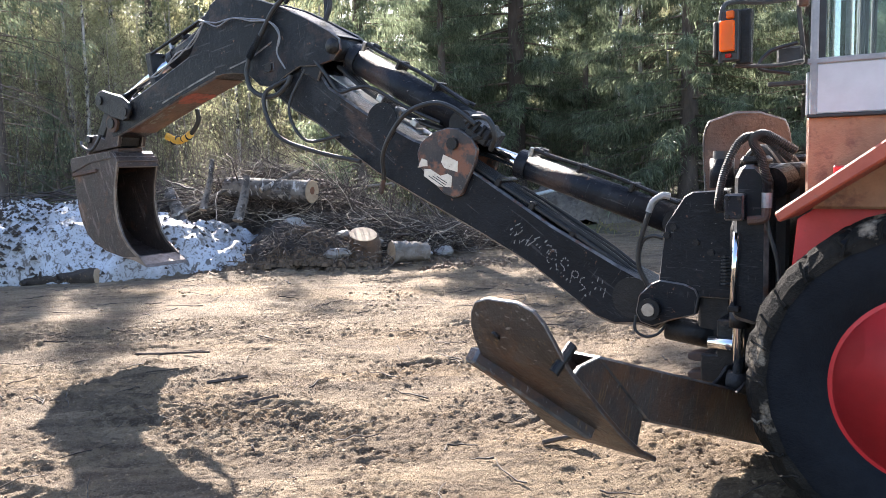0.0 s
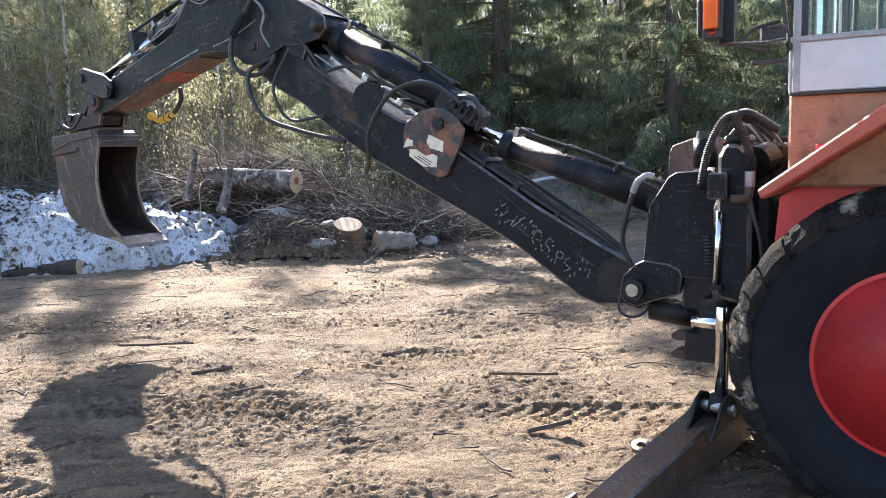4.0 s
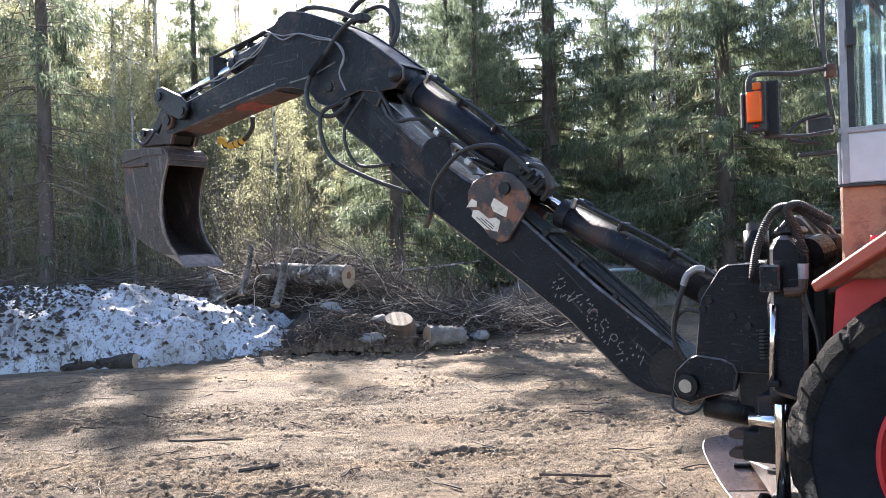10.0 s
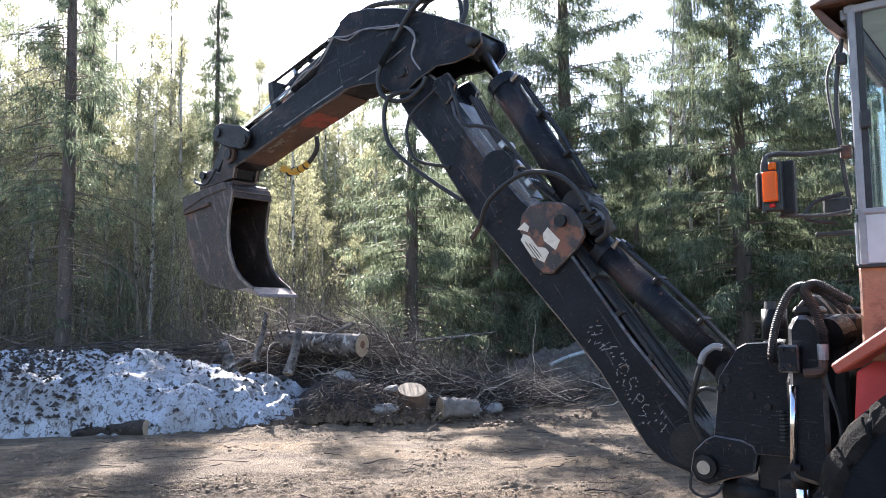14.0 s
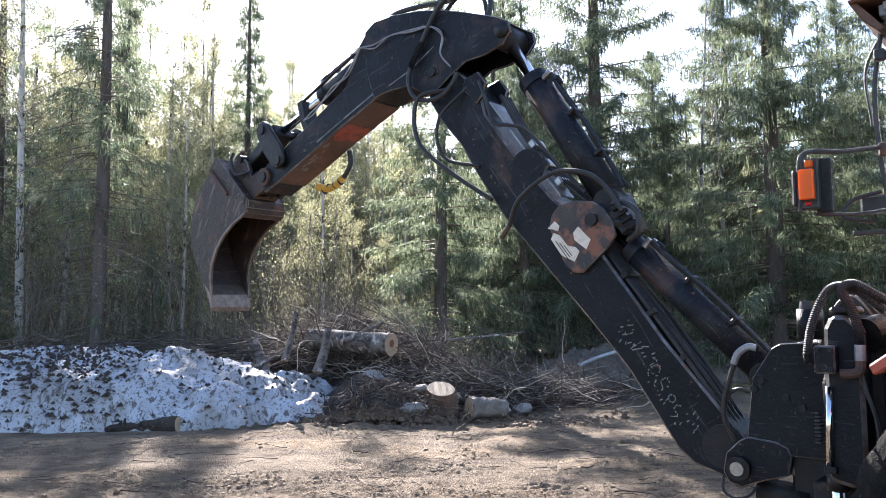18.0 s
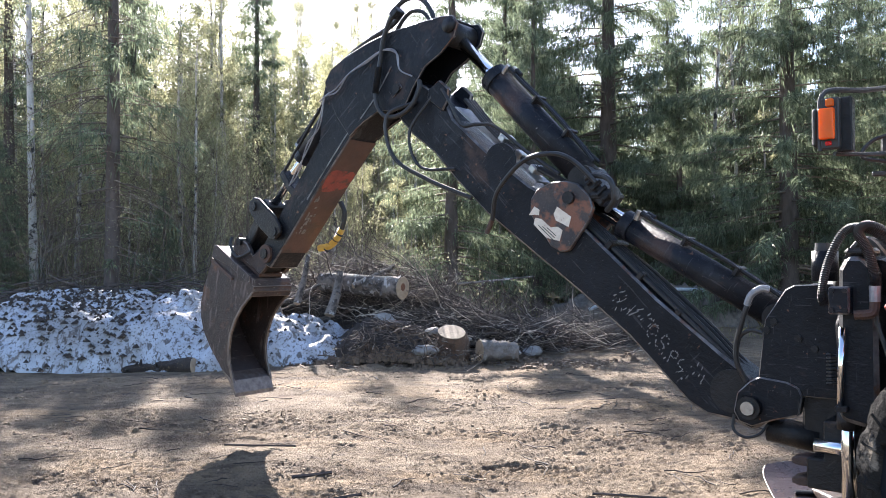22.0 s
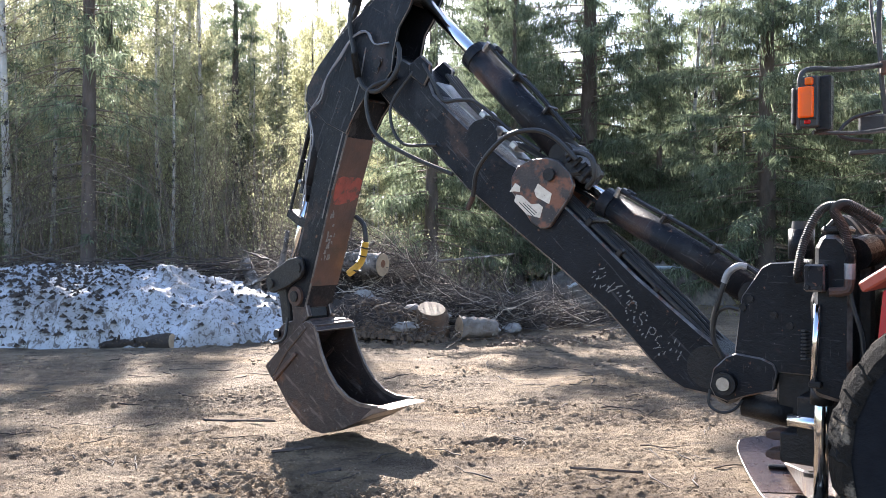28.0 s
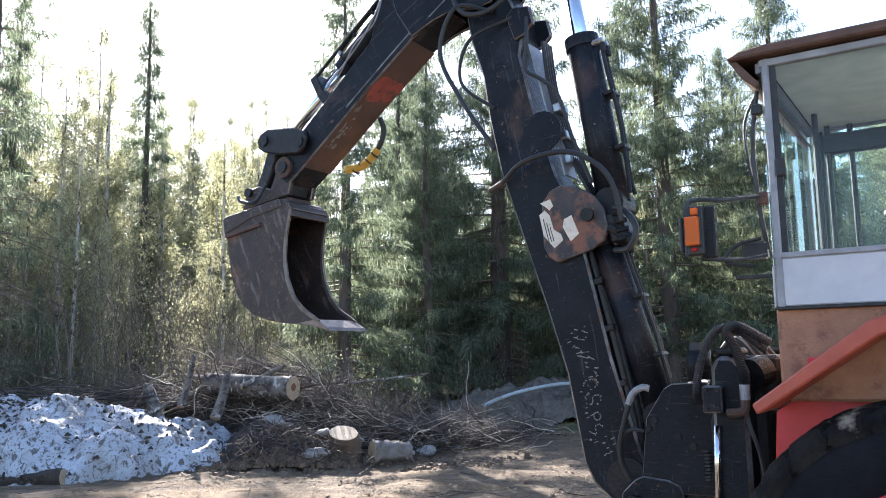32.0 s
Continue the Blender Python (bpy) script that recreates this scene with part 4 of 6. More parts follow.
part("loop_hose", hose([(-1.36, -0.13, 0.30), (-1.34, -0.19, 0.4), (-1.43, -0.2, 0.47), (-1.54, -0.17, 0.43), (-1.6, -0.15, 0.36)], 0.018, n=8), RUBBER, boom, "thick black hydraulic hose")
part("loop_hose", hose([(-3.1, -0.14, -0.12), (-3.2, -0.22, -0.34), (-2.95, -0.22, -0.52), (-2.6, -0.2, -0.45), (-2.2, -0.17, -0.3)], 0.016, n=7), RUBBER, boom)
part("loop_hose", hose([(-3.0, -0.14, 0.0), (-2.95, -0.2, -0.3), (-2.7, -0.2, -0.42), (-2.45, -0.17, -0.24)], 0.012, n=7), RUBBER, boom)
part("loop_hose", hose([(-2.95, -0.15, 0.1), (-2.78, -0.17, 0.07), (-2.62, -0.16, 0.02), (-2.52, -0.15, 0.1), (-2.4, -0.12, 0.17), (-2.1, -0.09, 0.19), (-1.8, -0.09, 0.24)], 0.013, n=7), RUBBER, boom)
part("hose_plug", rod((-1.97, -0.16, -0.3), (-1.95, -0.15, -0.4), 0.018, n=10), RUSTY, boom, "rusty hose end")
part("valve_manifold", block(-1.58, -1.4, -0.15, 0.06, 0.29, 0.39, 0.012), GREASY, boom, "black hydraulic manifold")
part("manifold_cylinder", rod((-1.5, -0.12, 0.3), (-1.38, -0.12, 0.42), 0.04, n=14), GREASY, boom)
for k in range(4):
    part("manifold_fitting", rod((-1.56 + 0.05 * k, -0.17, 0.34), (-1.56 + 0.05 * k, -0.14, 0.41), 0.015, n=8), GREASY, boom)

# the fittings sit on the boom as it slopes down from the foot
BOOM_FIT = Matrix.Translation((-0.036, 0, -0.101)) @ pose(0, 0, 0, 0, -1.4, 0)
for ob in boom.children:
    ob.data.transform(BOOM_FIT)

# stick: a box arm with an open fork of two cheeks round the boom's end
SW = 0.15
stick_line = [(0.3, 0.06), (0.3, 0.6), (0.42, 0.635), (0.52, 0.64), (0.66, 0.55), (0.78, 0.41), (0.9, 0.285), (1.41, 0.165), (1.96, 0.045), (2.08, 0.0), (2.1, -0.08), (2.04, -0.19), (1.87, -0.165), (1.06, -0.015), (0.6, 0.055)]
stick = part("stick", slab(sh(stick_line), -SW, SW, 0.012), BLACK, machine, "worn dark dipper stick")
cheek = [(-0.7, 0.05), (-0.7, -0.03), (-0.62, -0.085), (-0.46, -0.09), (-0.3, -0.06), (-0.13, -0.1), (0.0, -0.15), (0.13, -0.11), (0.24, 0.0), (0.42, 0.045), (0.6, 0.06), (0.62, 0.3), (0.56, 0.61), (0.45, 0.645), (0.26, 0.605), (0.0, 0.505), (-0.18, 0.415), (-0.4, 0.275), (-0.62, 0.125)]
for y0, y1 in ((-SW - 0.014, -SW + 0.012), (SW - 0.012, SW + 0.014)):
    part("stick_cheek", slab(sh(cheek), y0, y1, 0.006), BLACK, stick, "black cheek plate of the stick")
part("stick_cover", slab(sh([(-0.66, 0.085), (-0.6, 0.12), (-0.4, 0.262), (-0.18, 0.402), (0.0, 0.49), (0.28, 0.594), (0.28, 0.56), (0.0, 0.455), (-0.18, 0.37), (-0.4, 0.23), (-0.62, 0.06)]), -SW + 0.013, SW - 0.013, 0.004), BLACK, stick)
part("rear_boss", rod((0.57, -0.13, 0.02), (0.57, 0.13, 0.02), 0.09, n=24, bevel=0.01), GREASY, stick, "dark round pin boss", True)
part("rear_boss", rod((0.64, -SW - 0.035, 0.01), (0.64, -SW - 0.012, 0.01), 0.055, n=20, bevel=0.006), GREASY, stick, "", True)
part("crease", slab(sh([(0.52, 0.11), (0.9, 0.05), (1.3, -0.02), (1.3, -0.008), (0.9, 0.062), (0.52, 0.122)]), -SW - 0.004, -SW + 0.002, 0.0), WORN_PAINT, stick)
part("cheek_seam", slab(sh([(-0.06, 0.17), (0.2, 0.1), (0.42, 0.08), (0.42, 0.09), (0.2, 0.112), (-0.06, 0.182)]), -SW - 0.018, -SW - 0.012, 0.0), WORN_PAINT, stick)


def belly(rows, lift):
    """A thin skin under the stick from rows of (along, y from, y to)."""
    bm, grid = bmesh.new(), []
    for x, y0, y1 in rows:
        z = 0.055 - 0.152 * (x - 0.6) if x < 1.06 else -0.015 - 0.185 * (x - 1.06)
        grid.append([bm.verts.new(c) for c in ((-x, y0, z - lift), (-x, y1, z - lift), (-x, y1, z - lift - 0.003), (-x, y0, z - lift - 0.003))])
    for p, q in zip(grid, grid[1:]):
        for k in range(4):
            bm.faces.new((p[k], p[(k + 1) % 4], q[(k + 1) % 4], q[k]))
    bm.faces.new(grid[0]), bm.faces.new(grid[-1][::-1])
    bmesh.ops.recalc_face_normals(bm, faces=bm.faces)
    return bm


part("rust_band", belly([(0.62, -0.145, 0.145), (0.85, -0.146, 0.146), (1.06, -0.146, 0.146), (1.4, -0.146, 0.146), (1.84, -0.145, 0.145)], 0.003), UNDERSIDE, stick, "rusty brown underside of the stick")
part("red_patch", belly([(0.93, -0.09, 0.1), (0.95, -0.13, 0.13), (1.0, -0.14, 0.138), (1.1, -0.138, 0.13), (1.13, -0.12, 0.06), (1.16, -0.13, -0.06)], 0.007), PATCH, stick, "bare red paint patch")
rnd = random.Random(15)
for k in range(22):
    o, y0 = rnd.uniform(1.2, 1.62), rnd.uniform(-0.12, -0.02)
    w = rnd.uniform(0.006, 0.016)
    part("painted_mark", belly([(o, y0, y0 + w), (o + rnd.uniform(0.015, 0.05), y0 + rnd.uniform(-0.01, 0.01), y0 + w + rnd.uniform(-0.004, 0.01))], 0.008), MARKS, stick)
part("stick_pin", rod((0, -SW - 0.03, 0), (0, SW + 0.03, 0), 0.035, n=18, bevel=0.006), GREASY, stick)
part("pin_keeper", slab(sh([(-0.05, -0.03), (0.07, -0.03), (0.07, 0.03), (-0.05, 0.03)]), -SW - 0.022, -SW - 0.013, 0.003), BLACK, stick)
part("end_pin", rod((-2.0, -0.19, -0.058), (-2.0, 0.19, -0.058), 0.045, n=16), GREASY, stick)
part("end_collar", rod((-2.0, -0.175, -0.058), (-2.0, -0.15, -0.058), 0.08, n=20, bevel=0.006), RUSTY, stick)
ny = -SW - 0.04
part("stick_hose", hose([(0.34, ny, 0.45), (0.25, ny, 0.44), (0.13, ny, 0.38), (0.02, ny, 0.28), (-0.06, ny - 0.01, 0.2)], 0.018, n=8), RUBBER, stick, "thick black hydraulic hose")
part("hose_spring", hose([(-0.02, ny - 0.005, 0.24), (-0.1, ny - 0.012, 0.16), (-0.16, ny - 0.014, 0.1)], 0.024, n=9, steps=10, ribs=True), RUBBER, stick, "coiled hose guard")
part("stick_hose", hose([(-0.16, ny - 0.014, 0.1), (-0.2, ny - 0.02, 0.0), (-0.18, ny - 0.02, -0.12), (-0.08, ny - 0.01, -0.2), (0.05, ny, -0.22), (0.16, ny + 0.02, -0.16), (0.2, ny + 0.03, -0.1)], 0.018, n=8), RUBBER, stick, "thick black hydraulic hose")
part("hose_clamp", block(0.3, 0.38, ny - 0.03, ny + 0.05, 0.42, 0.48, 0.006), GREASY, stick)
part("stick_hose", hose([(-0.42, -0.08, 0.645), (-0.28, -0.06, 0.665), (-0.05, -0.06, 0.6), (0.2, -0.08, 0.5), (0.36, -0.12, 0.46)], 0.02, n=8), RUBBER, stick)
part("stick_hose", hose([(-0.05, 0.05, 0.54), (0.1, 0.06, 0.66), (0.3, 0.07, 0.7), (0.45, 0.07, 0.58), (0.47, 0.07, 0.4), (0.42, 0.05, 0.27)], 0.02, n=8), RUBBER, stick)
part("stick_hose", hose([(0.0, 0.1, 0.52), (0.14, 0.11, 0.6), (0.3, 0.11, 0.6), (0.4, 0.1, 0.48), (0.4, 0.09, 0.29)], 0.016, n=8), RUBBER, stick)
for dz in (0, 0.03):
    part("grey_cable", hose([(-0.7, ny + 0.03, 0.53 - dz), (-0.6, ny, 0.49), (-0.47, ny, 0.42 + dz), (-0.3, ny, 0.44), (-0.1, ny, 0.37 + 0.5 * dz), (0.08, ny, 0.32), (0.17, ny, 0.22 - dz), (0.12, ny, 0.08), (0.18, ny, -0.05)], 0.006, n=6), PALEPLATE, stick, "thin pale cable")
    part("grey_cable", hose([(-0.62, ny + 0.01, 0.5), (-0.8, ny + 0.01, 0.38 - dz), (-1.0, ny + 0.01, 0.3 + dz), (-1.25, ny + 0.02, 0.25 - dz), (-1.4, ny + 0.03, 0.22)], 0.006, n=6), PALEPLATE, stick)
part("hose_guard", hose([(-1.25, 0.16, -0.06), (-1.27, 0.17, -0.16), (-1.36, 0.17, -0.24), (-1.46, 0.17, -0.27)], 0.02, n=8), RUBBER, stick)
part("yellow_guard", hose([(-1.38, 0.17, -0.25), (-1.48, 0.17, -0.28), (-1.58, 0.165, -0.28), (-1.7, 0.16, -0.22)], 0.028, n=9, ribs=True), YELLOW, stick, "yellow spiral hose guard")
for k in range(4):
    part("guard_ring", rod((-1.42 - 0.07 * k, 0.17, -0.27 - 0.008 * (k % 2)), (-1.43 - 0.07 * k, 0.17, -0.272 - 0.008 * (k % 2)), 0.0335, n=12), RUBBER, stick)
for y, z in ((-0.06, 0.62), (0.05, 0.6)):
    part("cylinder_pipe", rod((-0.5, y, z), (-1.5, y, z - 0.18), 0.013, n=8), GREASY, stick)
part("pipe_bracket", slab(sh([(1.42, 0.15), (1.5, 0.13), (1.53, 0.3), (1.53, 0.46), (1.46, 0.46), (1.46, 0.3)]), -0.08, 0.07, 0.008), GREASY, stick)

# bucket: drawn about its pin, the cutting edge along its own axis
BW = 0.2
back_line = [(0.06, 0.64), (0.2, 0.7), (0.34, 0.745), (0.5, 0.785), (0.64, 0.795), (0.76, 0.77), (0.88, 0.7), (1.0, 0.57), (1.1, 0.42), (1.2, 0.25)]
front_line = [(1.22, 0.14), (1.06, 0.24), (0.95, 0.275), (0.8, 0.275), (0.66, 0.235), (0.52, 0.16), (0.42, 0.08), (0.35, 0.03), (0.24, 0.07)]
inner = [(x + 0.004, y - 0.018) if i < 5 else (x - 0.014, y - 0.01) for i, (x, y) in enumerate(back_line)]
bucket = part("bucket", slab(sh(back_line + inner[::-1]), -BW, BW, 0.0), BUCKET, machine, "worn brown steel digging bucket")
for y0, y1 in ((-BW - 0.012, -BW + 0.002), (BW - 0.002, BW + 0.012)):
    part("bucket_side", slab(sh(back_line + front_line), y0, y1, 0.004), BUCKET, bucket, "worn brown bucket side plate")
    part("side_lip", slab(sh(front_line[:-1] + [(x + 0.004, y + 0.03) for x, y in front_line[-2::-1]]), y0 - 0.004, y1 + 0.004, 0.003), SCOURED, bucket, "scoured lip along the side plate")
part("bucket_top", slab(sh([(0.24, 0.07), (0.27, 0.05), (0.35, 0.03), (0.36, 0.05), (0.28, 0.09), (0.1, 0.63), (0.06, 0.64)]), -BW + 0.002, BW - 0.002, 0.004), BUCKET, bucket)
part("cutting_edge", slab(sh([(1.13, 0.37), (1.22, 0.22), (1.33, 0.09), (1.295, 0.1), (1.2, 0.165)]), -BW - 0.014, BW + 0.014, 0.003), EDGE, bucket, "bright scoured cutting edge")
part("lip_plate", slab(sh([(0.3, 0.035), (0.4, 0.05), (0.4, 0.07), (0.29, 0.06)]), -BW - 0.015, BW + 0.015, 0.004), BUCKET, bucket)
for y, out in ((-BW - 0.012, -1), (BW + 0.012, 1)):
    part("side_lug", slab(sh([(0.05, 0.65), (0.225, 0.1), (0.29, 0.1), (0.2, 0.42), (0.17, 0.71), (0.06, 0.68)]), y - 0.008, y + 0.008, 0.004), BUCKET, bucket, "welded wing plate on the bucket side")
    part("side_rib", slab(sh([(0.175, 0.7), (0.285, 0.34), (0.315, 0.35), (0.21, 0.71)]), y - 0.018, y + 0.018, 0.005), RUSTY, bucket, "rusty welded rib")
part("back_wear_strip", slab(sh([(0.5, 0.787), (0.64, 0.797), (0.76, 0.772), (0.88, 0.702), (0.885, 0.712), (0.765, 0.784), (0.64, 0.81), (0.5, 0.799)]), -0.06, 0.06, 0.003), RUSTY, bucket)
part("coupler_flange", slab(sh([(0.2, 0.08), (0.235, 0.09), (0.085, 0.56), (0.05, 0.55)]), -0.13, 0.13, 0.008), RUSTY, bucket, "rusty quick-coupler plate")
part("coupler_box", slab(sh([(-0.02, 0.03), (0.12, 0.02), (0.19, 0.09), (0.13, 0.26), (0.02, 0.24), (-0.03, 0.14)]), -0.1, 0.1, 0.015), GREASY, bucket, "black coupler body")
for y in (-0.125, 0.125):
    part("coupler_ear", slab(sh([(-0.05, -0.05), (0.04, -0.07), (0.2, 0.06), (0.06, 0.52), (-0.06, 0.42), (-0.03, 0.3), (0.06, 0.2), (-0.04, 0.08)]), y - 0.022, y + 0.022, 0.008), BUCKET, bucket, "dark coupler side plate")
part("coupler_pin", rod((0.03, -0.17, 0.4), (0.03, 0.17, 0.4), 0.035, n=16), GREASY, bucket)
part("coupler_hose", hose([(-0.02, -0.17, 0.2), (-0.1, -0.2, 0.34), (-0.02, -0.2, 0.46), (0.05, -0.17, 0.5)], 0.014, n=7), RUBBER, bucket)
part("coupler_hose", hose([(-0.1, 0.1, 0.3), (-0.16, 0.12, 0.44), (-0.06, 0.13, 0.56), (0.04, 0.1, 0.52)], 0.014, n=7), RUBBER, bucket)
part("lifting_hook", hose([(0.06, 0.0, 0.6), (-0.04, 0.0, 0.66), (-0.14, 0.0, 0.62), (-0.12, 0.0, 0.53), (-0.06, 0.0, 0.52)], 0.02, n=8), RUSTY, bucket, "rusty lifting hook")

# link between stick and bucket, drawn along +x from its own pin
ROCKER, LINK = 0.36, 0.46
rocker_line = [(-0.07, -0.04), (-0.03, -0.085), (0.08, -0.11), (ROCKER * 0.6, -0.1), (ROCKER, -0.09), (ROCKER + 0.06, -0.055), (ROCKER + 0.08, 0), (ROCKER + 0.055, 0.06), (ROCKER, 0.085), (ROCKER * 0.5, 0.1), (0, 0.085), (-0.05, 0.05)]
rocker = part("rocker", slab(rocker_line, -0.2, -0.165, 0.01), GREASY, machine, "black rocker arm")
part("rocker_plate", slab(rocker_line, 0.165, 0.2, 0.01), GREASY, rocker)
part("rocker_pin", rod((ROCKER, -0.215, 0), (ROCKER, 0.215, 0), 0.04, n=14), GREASY, rocker)
part("rocker_base_pin", rod((0, -0.21, 0), (0, 0.21, 0), 0.04, n=14), GREASY, rocker)
link = part("bucket_link", slab([(-0.06, -0.05), (LINK * 0.5, -0.04), (LINK + 0.05, -0.05), (LINK + 0.06, 0.04), (LINK * 0.5, 0.07), (-0.05, 0.06)], -0.1, 0.1, 0.012), GREASY, machine, "black bucket link")


def cylinder(name, length, r, rod_length, rod_r, label):
    """Barrel and piston rod, both drawn along +x; the rod from its far eye back to the barrel."""
    barrel = part(name + "_barrel", rod((0, 0, 0), (length, 0, 0), r, n=26, bevel=0.006), BLACK, machine, label, True)
    part("barrel_gland", rod((length - 0.07, 0, 0), (length + 0.004, 0, 0), r * 1.09, n=26, bevel=0.006), BLACK, barrel)
    part("barrel_eye", rod((0, -r * 1.1, 0), (0, r * 1.1, 0), r * 0.95, n=18), GREASY, barrel)
    for dy, lift in ((-0.045, 1.32), (0.035, 1.2)):
        part("barrel_pipe", hose([(length - 0.07, dy, -r * 0.95), (length - 0.09, dy, -r * lift), (length * 0.75, dy, -r * (lift + 0.05)), (length * 0.45, dy * 0.8, -r * (lift + 0.16)), (0.16, dy * 0.8, -r * lift), (0.04, dy, -r * 1.25)], 0.013, n=8), GREASY, barrel, "dark steel feed pipe")
        part("pipe_elbow", rod((length - 0.075, dy, -r * 0.8), (length - 0.075, dy, -r * 1.5), 0.021, n=8), STEEL, barrel)
        part("pipe_elbow", rod((length - 0.09, dy, -r * 1.4), (length - 0.15, dy, -r * 1.4), 0.018, n=8), GREASY, barrel)
    for f in (0.3, 0.62):
        part("pipe_clip", block(length * f - 0.012, length * f + 0.012, -0.065, 0.055, -r * 1.55, -r * 0.9, 0.004), GREASY, barrel)
    piston = part(name + "_rod", rod((0.0, 0, 0), (-rod_length, 0, 0), rod_r, n=20), CHROME, machine, "bright chrome piston rod", True)
    part("rod_eye", rod((0, -0.055, 0), (0, 0.055, 0), rod_r * 1.7, n=18), GREASY, piston)
    return barrel, piston


boom_cyl = cylinder("boom_cylinder", 1.09, 0.085, 1.15, 0.042, "black boom cylinder barrel with chipped paint")
part("second_rod", rod((0, 0.14, 0.0), (-0.9, 0.14, 0.0), 0.03, n=14), CHROME, boom_cyl[1], "second bright rod")
stick_cyl = cylinder("stick_cylinder", 1.08, 0.098, 1.3, 0.045, "black stick cylinder barrel")
bucket_cyl = cylinder("bucket_cylinder", 0.66, 0.075, 0.85, 0.036, "dark bucket cylinder barrel")


# ---- ground ----
def fbm(x, y, s, seed=0.0):
    return noise.fractal(Vector((x * s + seed, y * s - seed, seed * 1.7)), 0.9, 2.1, 5)


def lines(spans):
    out = []
    for a, b, step in spans:
        out += list(np.arange(a, b - 1e-6, step))
    return out + [spans[-1][1]]


TRACKS = [((3.6, 5.0), (-2.4, 7.6), 0.4), ((3.8, 4.1), (-3.0, 5.6), 0.4), ((3.2, 6.6), (-1.5, 9.6), 0.36), ((1.2, 2.7), (-2.6, 4.4), 0.38), ((0.4, 5.0), (-3.4, 6.2), 0.36)]


def rise(v, lo, hi):
    v = min(1.0, max(0.0, (v - lo) / (hi - lo)))
    return v * v * (3 - 2 * v)


def ground_height(x, y):
    yard = max(0.0, 1 - max(0, y - 13.5) / 3) if y < 17 else 0.0
    h = 0.05 * fbm(x, y, 0.35, 3.1) + 0.022 * fbm(x, y * 1.3, 1.3, 9.0)
    near = abs(x) < 7 and 2 < y < 14.5
    if near:
        # crumbled soil in broken patches, smoother trodden sand between them
        loose = rise(fbm(x * 0.7, y * 1.2, 0.75, 40.0) + 0.5 * fbm(x, y, 2.6, 44.0), -0.35, 0.4)
        crumb = fbm(x * 0.7, y * 1.4, 15.0, 21.0)
        h += (0.005 + 0.017 * loose) * max(-0.35, crumb) + (0.006 + 0.009 * loose) * fbm(x * 0.85, y * 1.25, 36.0, 15.0) + 0.012 * loose * fbm(x * 0.6, y * 1.3, 6.0, 25.0)
        h += 0.013 * (1 - abs(fbm(x * 0.45, y * 1.5, 3.4, 66.0)) * 1.8) * rise(fbm(x, y, 0.6, 70.0), -0.2, 0.4)
        for (ax, ay), (bx, by), w in TRACKS:
            dx, dy = bx - ax, by - ay
            n = math.hypot(dx, dy)
            u, v = ((x - ax) * dx + (y - ay) * dy) / n, ((y - ay) * dx - (x - ax) * dy) / n
            if 0 < u < n and abs(v) < w / 2 + 0.06:
                fade = min(1, u * 2, (n - u) * 2) * max(0, min(1, 0.45 + 1.5 * fbm(x, y, 1.1, 77.0)))
                if abs(v) < w / 2:
                    lug = (u + abs(v) * 0.6 + (0.06 if v > 0 else 0)) % 0.12
                    h += fade * min(1, (w / 2 - abs(v)) * 25) * (-0.012 - (0.024 if 0.03 < lug < 0.085 else 0.0))
                else:
                    h += fade * 0.016 * (1 - (abs(v) - w / 2) / 0.06)
    else:
        h += 0.02 * fbm(x, y, 4.5, 21.0)
    h -= 0.16 * math.exp(-((x - 0.85) ** 2 + (y - 3.0) ** 2) / 0.3)
    if y > 15:
        h += min(1, (y - 15) / 8) * (0.22 + 0.25 * fbm(x, y, 0.3, 12.0))
    return h * (0.35 + 0.65 * yard) if y > 40 else h


xs = lines([(-600, -100, 100), (-100, -30, 14), (-30, -12, 1.2), (-12, -5, 0.22), (-5, -3.4, 0.06), (-3.4, 2.6, 0.017), (2.6, 5, 0.07), (5, 12, 0.25), (12, 30, 1.2), (30, 100, 14), (100, 600, 100)])
ys = lines([(-300, -40, 65), (-40, -4, 6), (-4, 2.4, 0.5), (2.4, 3.0, 0.05), (3.0, 5.6, 0.0135), (5.6, 9.0, 0.019), (9.0, 13, 0.05), (13, 18, 0.2), (18, 40, 0.8), (40, 110, 7), (110, 900, 130)])
gv, gf = [], []
for y in ys:
    for x in xs:
        gv.append((x, y, ground_height(x, y) if abs(x) < 40 and -4 < y < 45 else 0.2 if y > 40 else 0.0))
nx = len(xs)
cx = [(xs[i] + xs[i + 1]) / 2 for i in range(nx - 1)]
cy = [(ys[j] + ys[j + 1]) / 2 for j in range(len(ys) - 1)]
litter = []
for j in range(len(ys) - 1):
    edge = [15.4 + 0.9 * math.sin(x * 0.7) + (1.5 if x > 2 else 0) + (4.5 if x > 5.5 else 0) for x in cx]
    for i in range(nx - 1):
        a = j * nx + i
        gf.append((a, a + 1, a + nx + 1, a + nx))
        litter.append(1 if cy[j] > edge[i] or abs(cx[i]) > 14 else 0)
ground = raw("ground", gv, gf, EARTH, None, "", True)
ground.data.materials.append(FLOOR)
ground.data.polygons.foreach_set("material_index", litter)
tagged(ground, "bare sandy earth yard with tyre tracks and forest floor beyond", "ground", kind="structure")


def surface(x, y):
    return ground_height(x, y) if abs(x) < 40 and y < 45 else 0.2


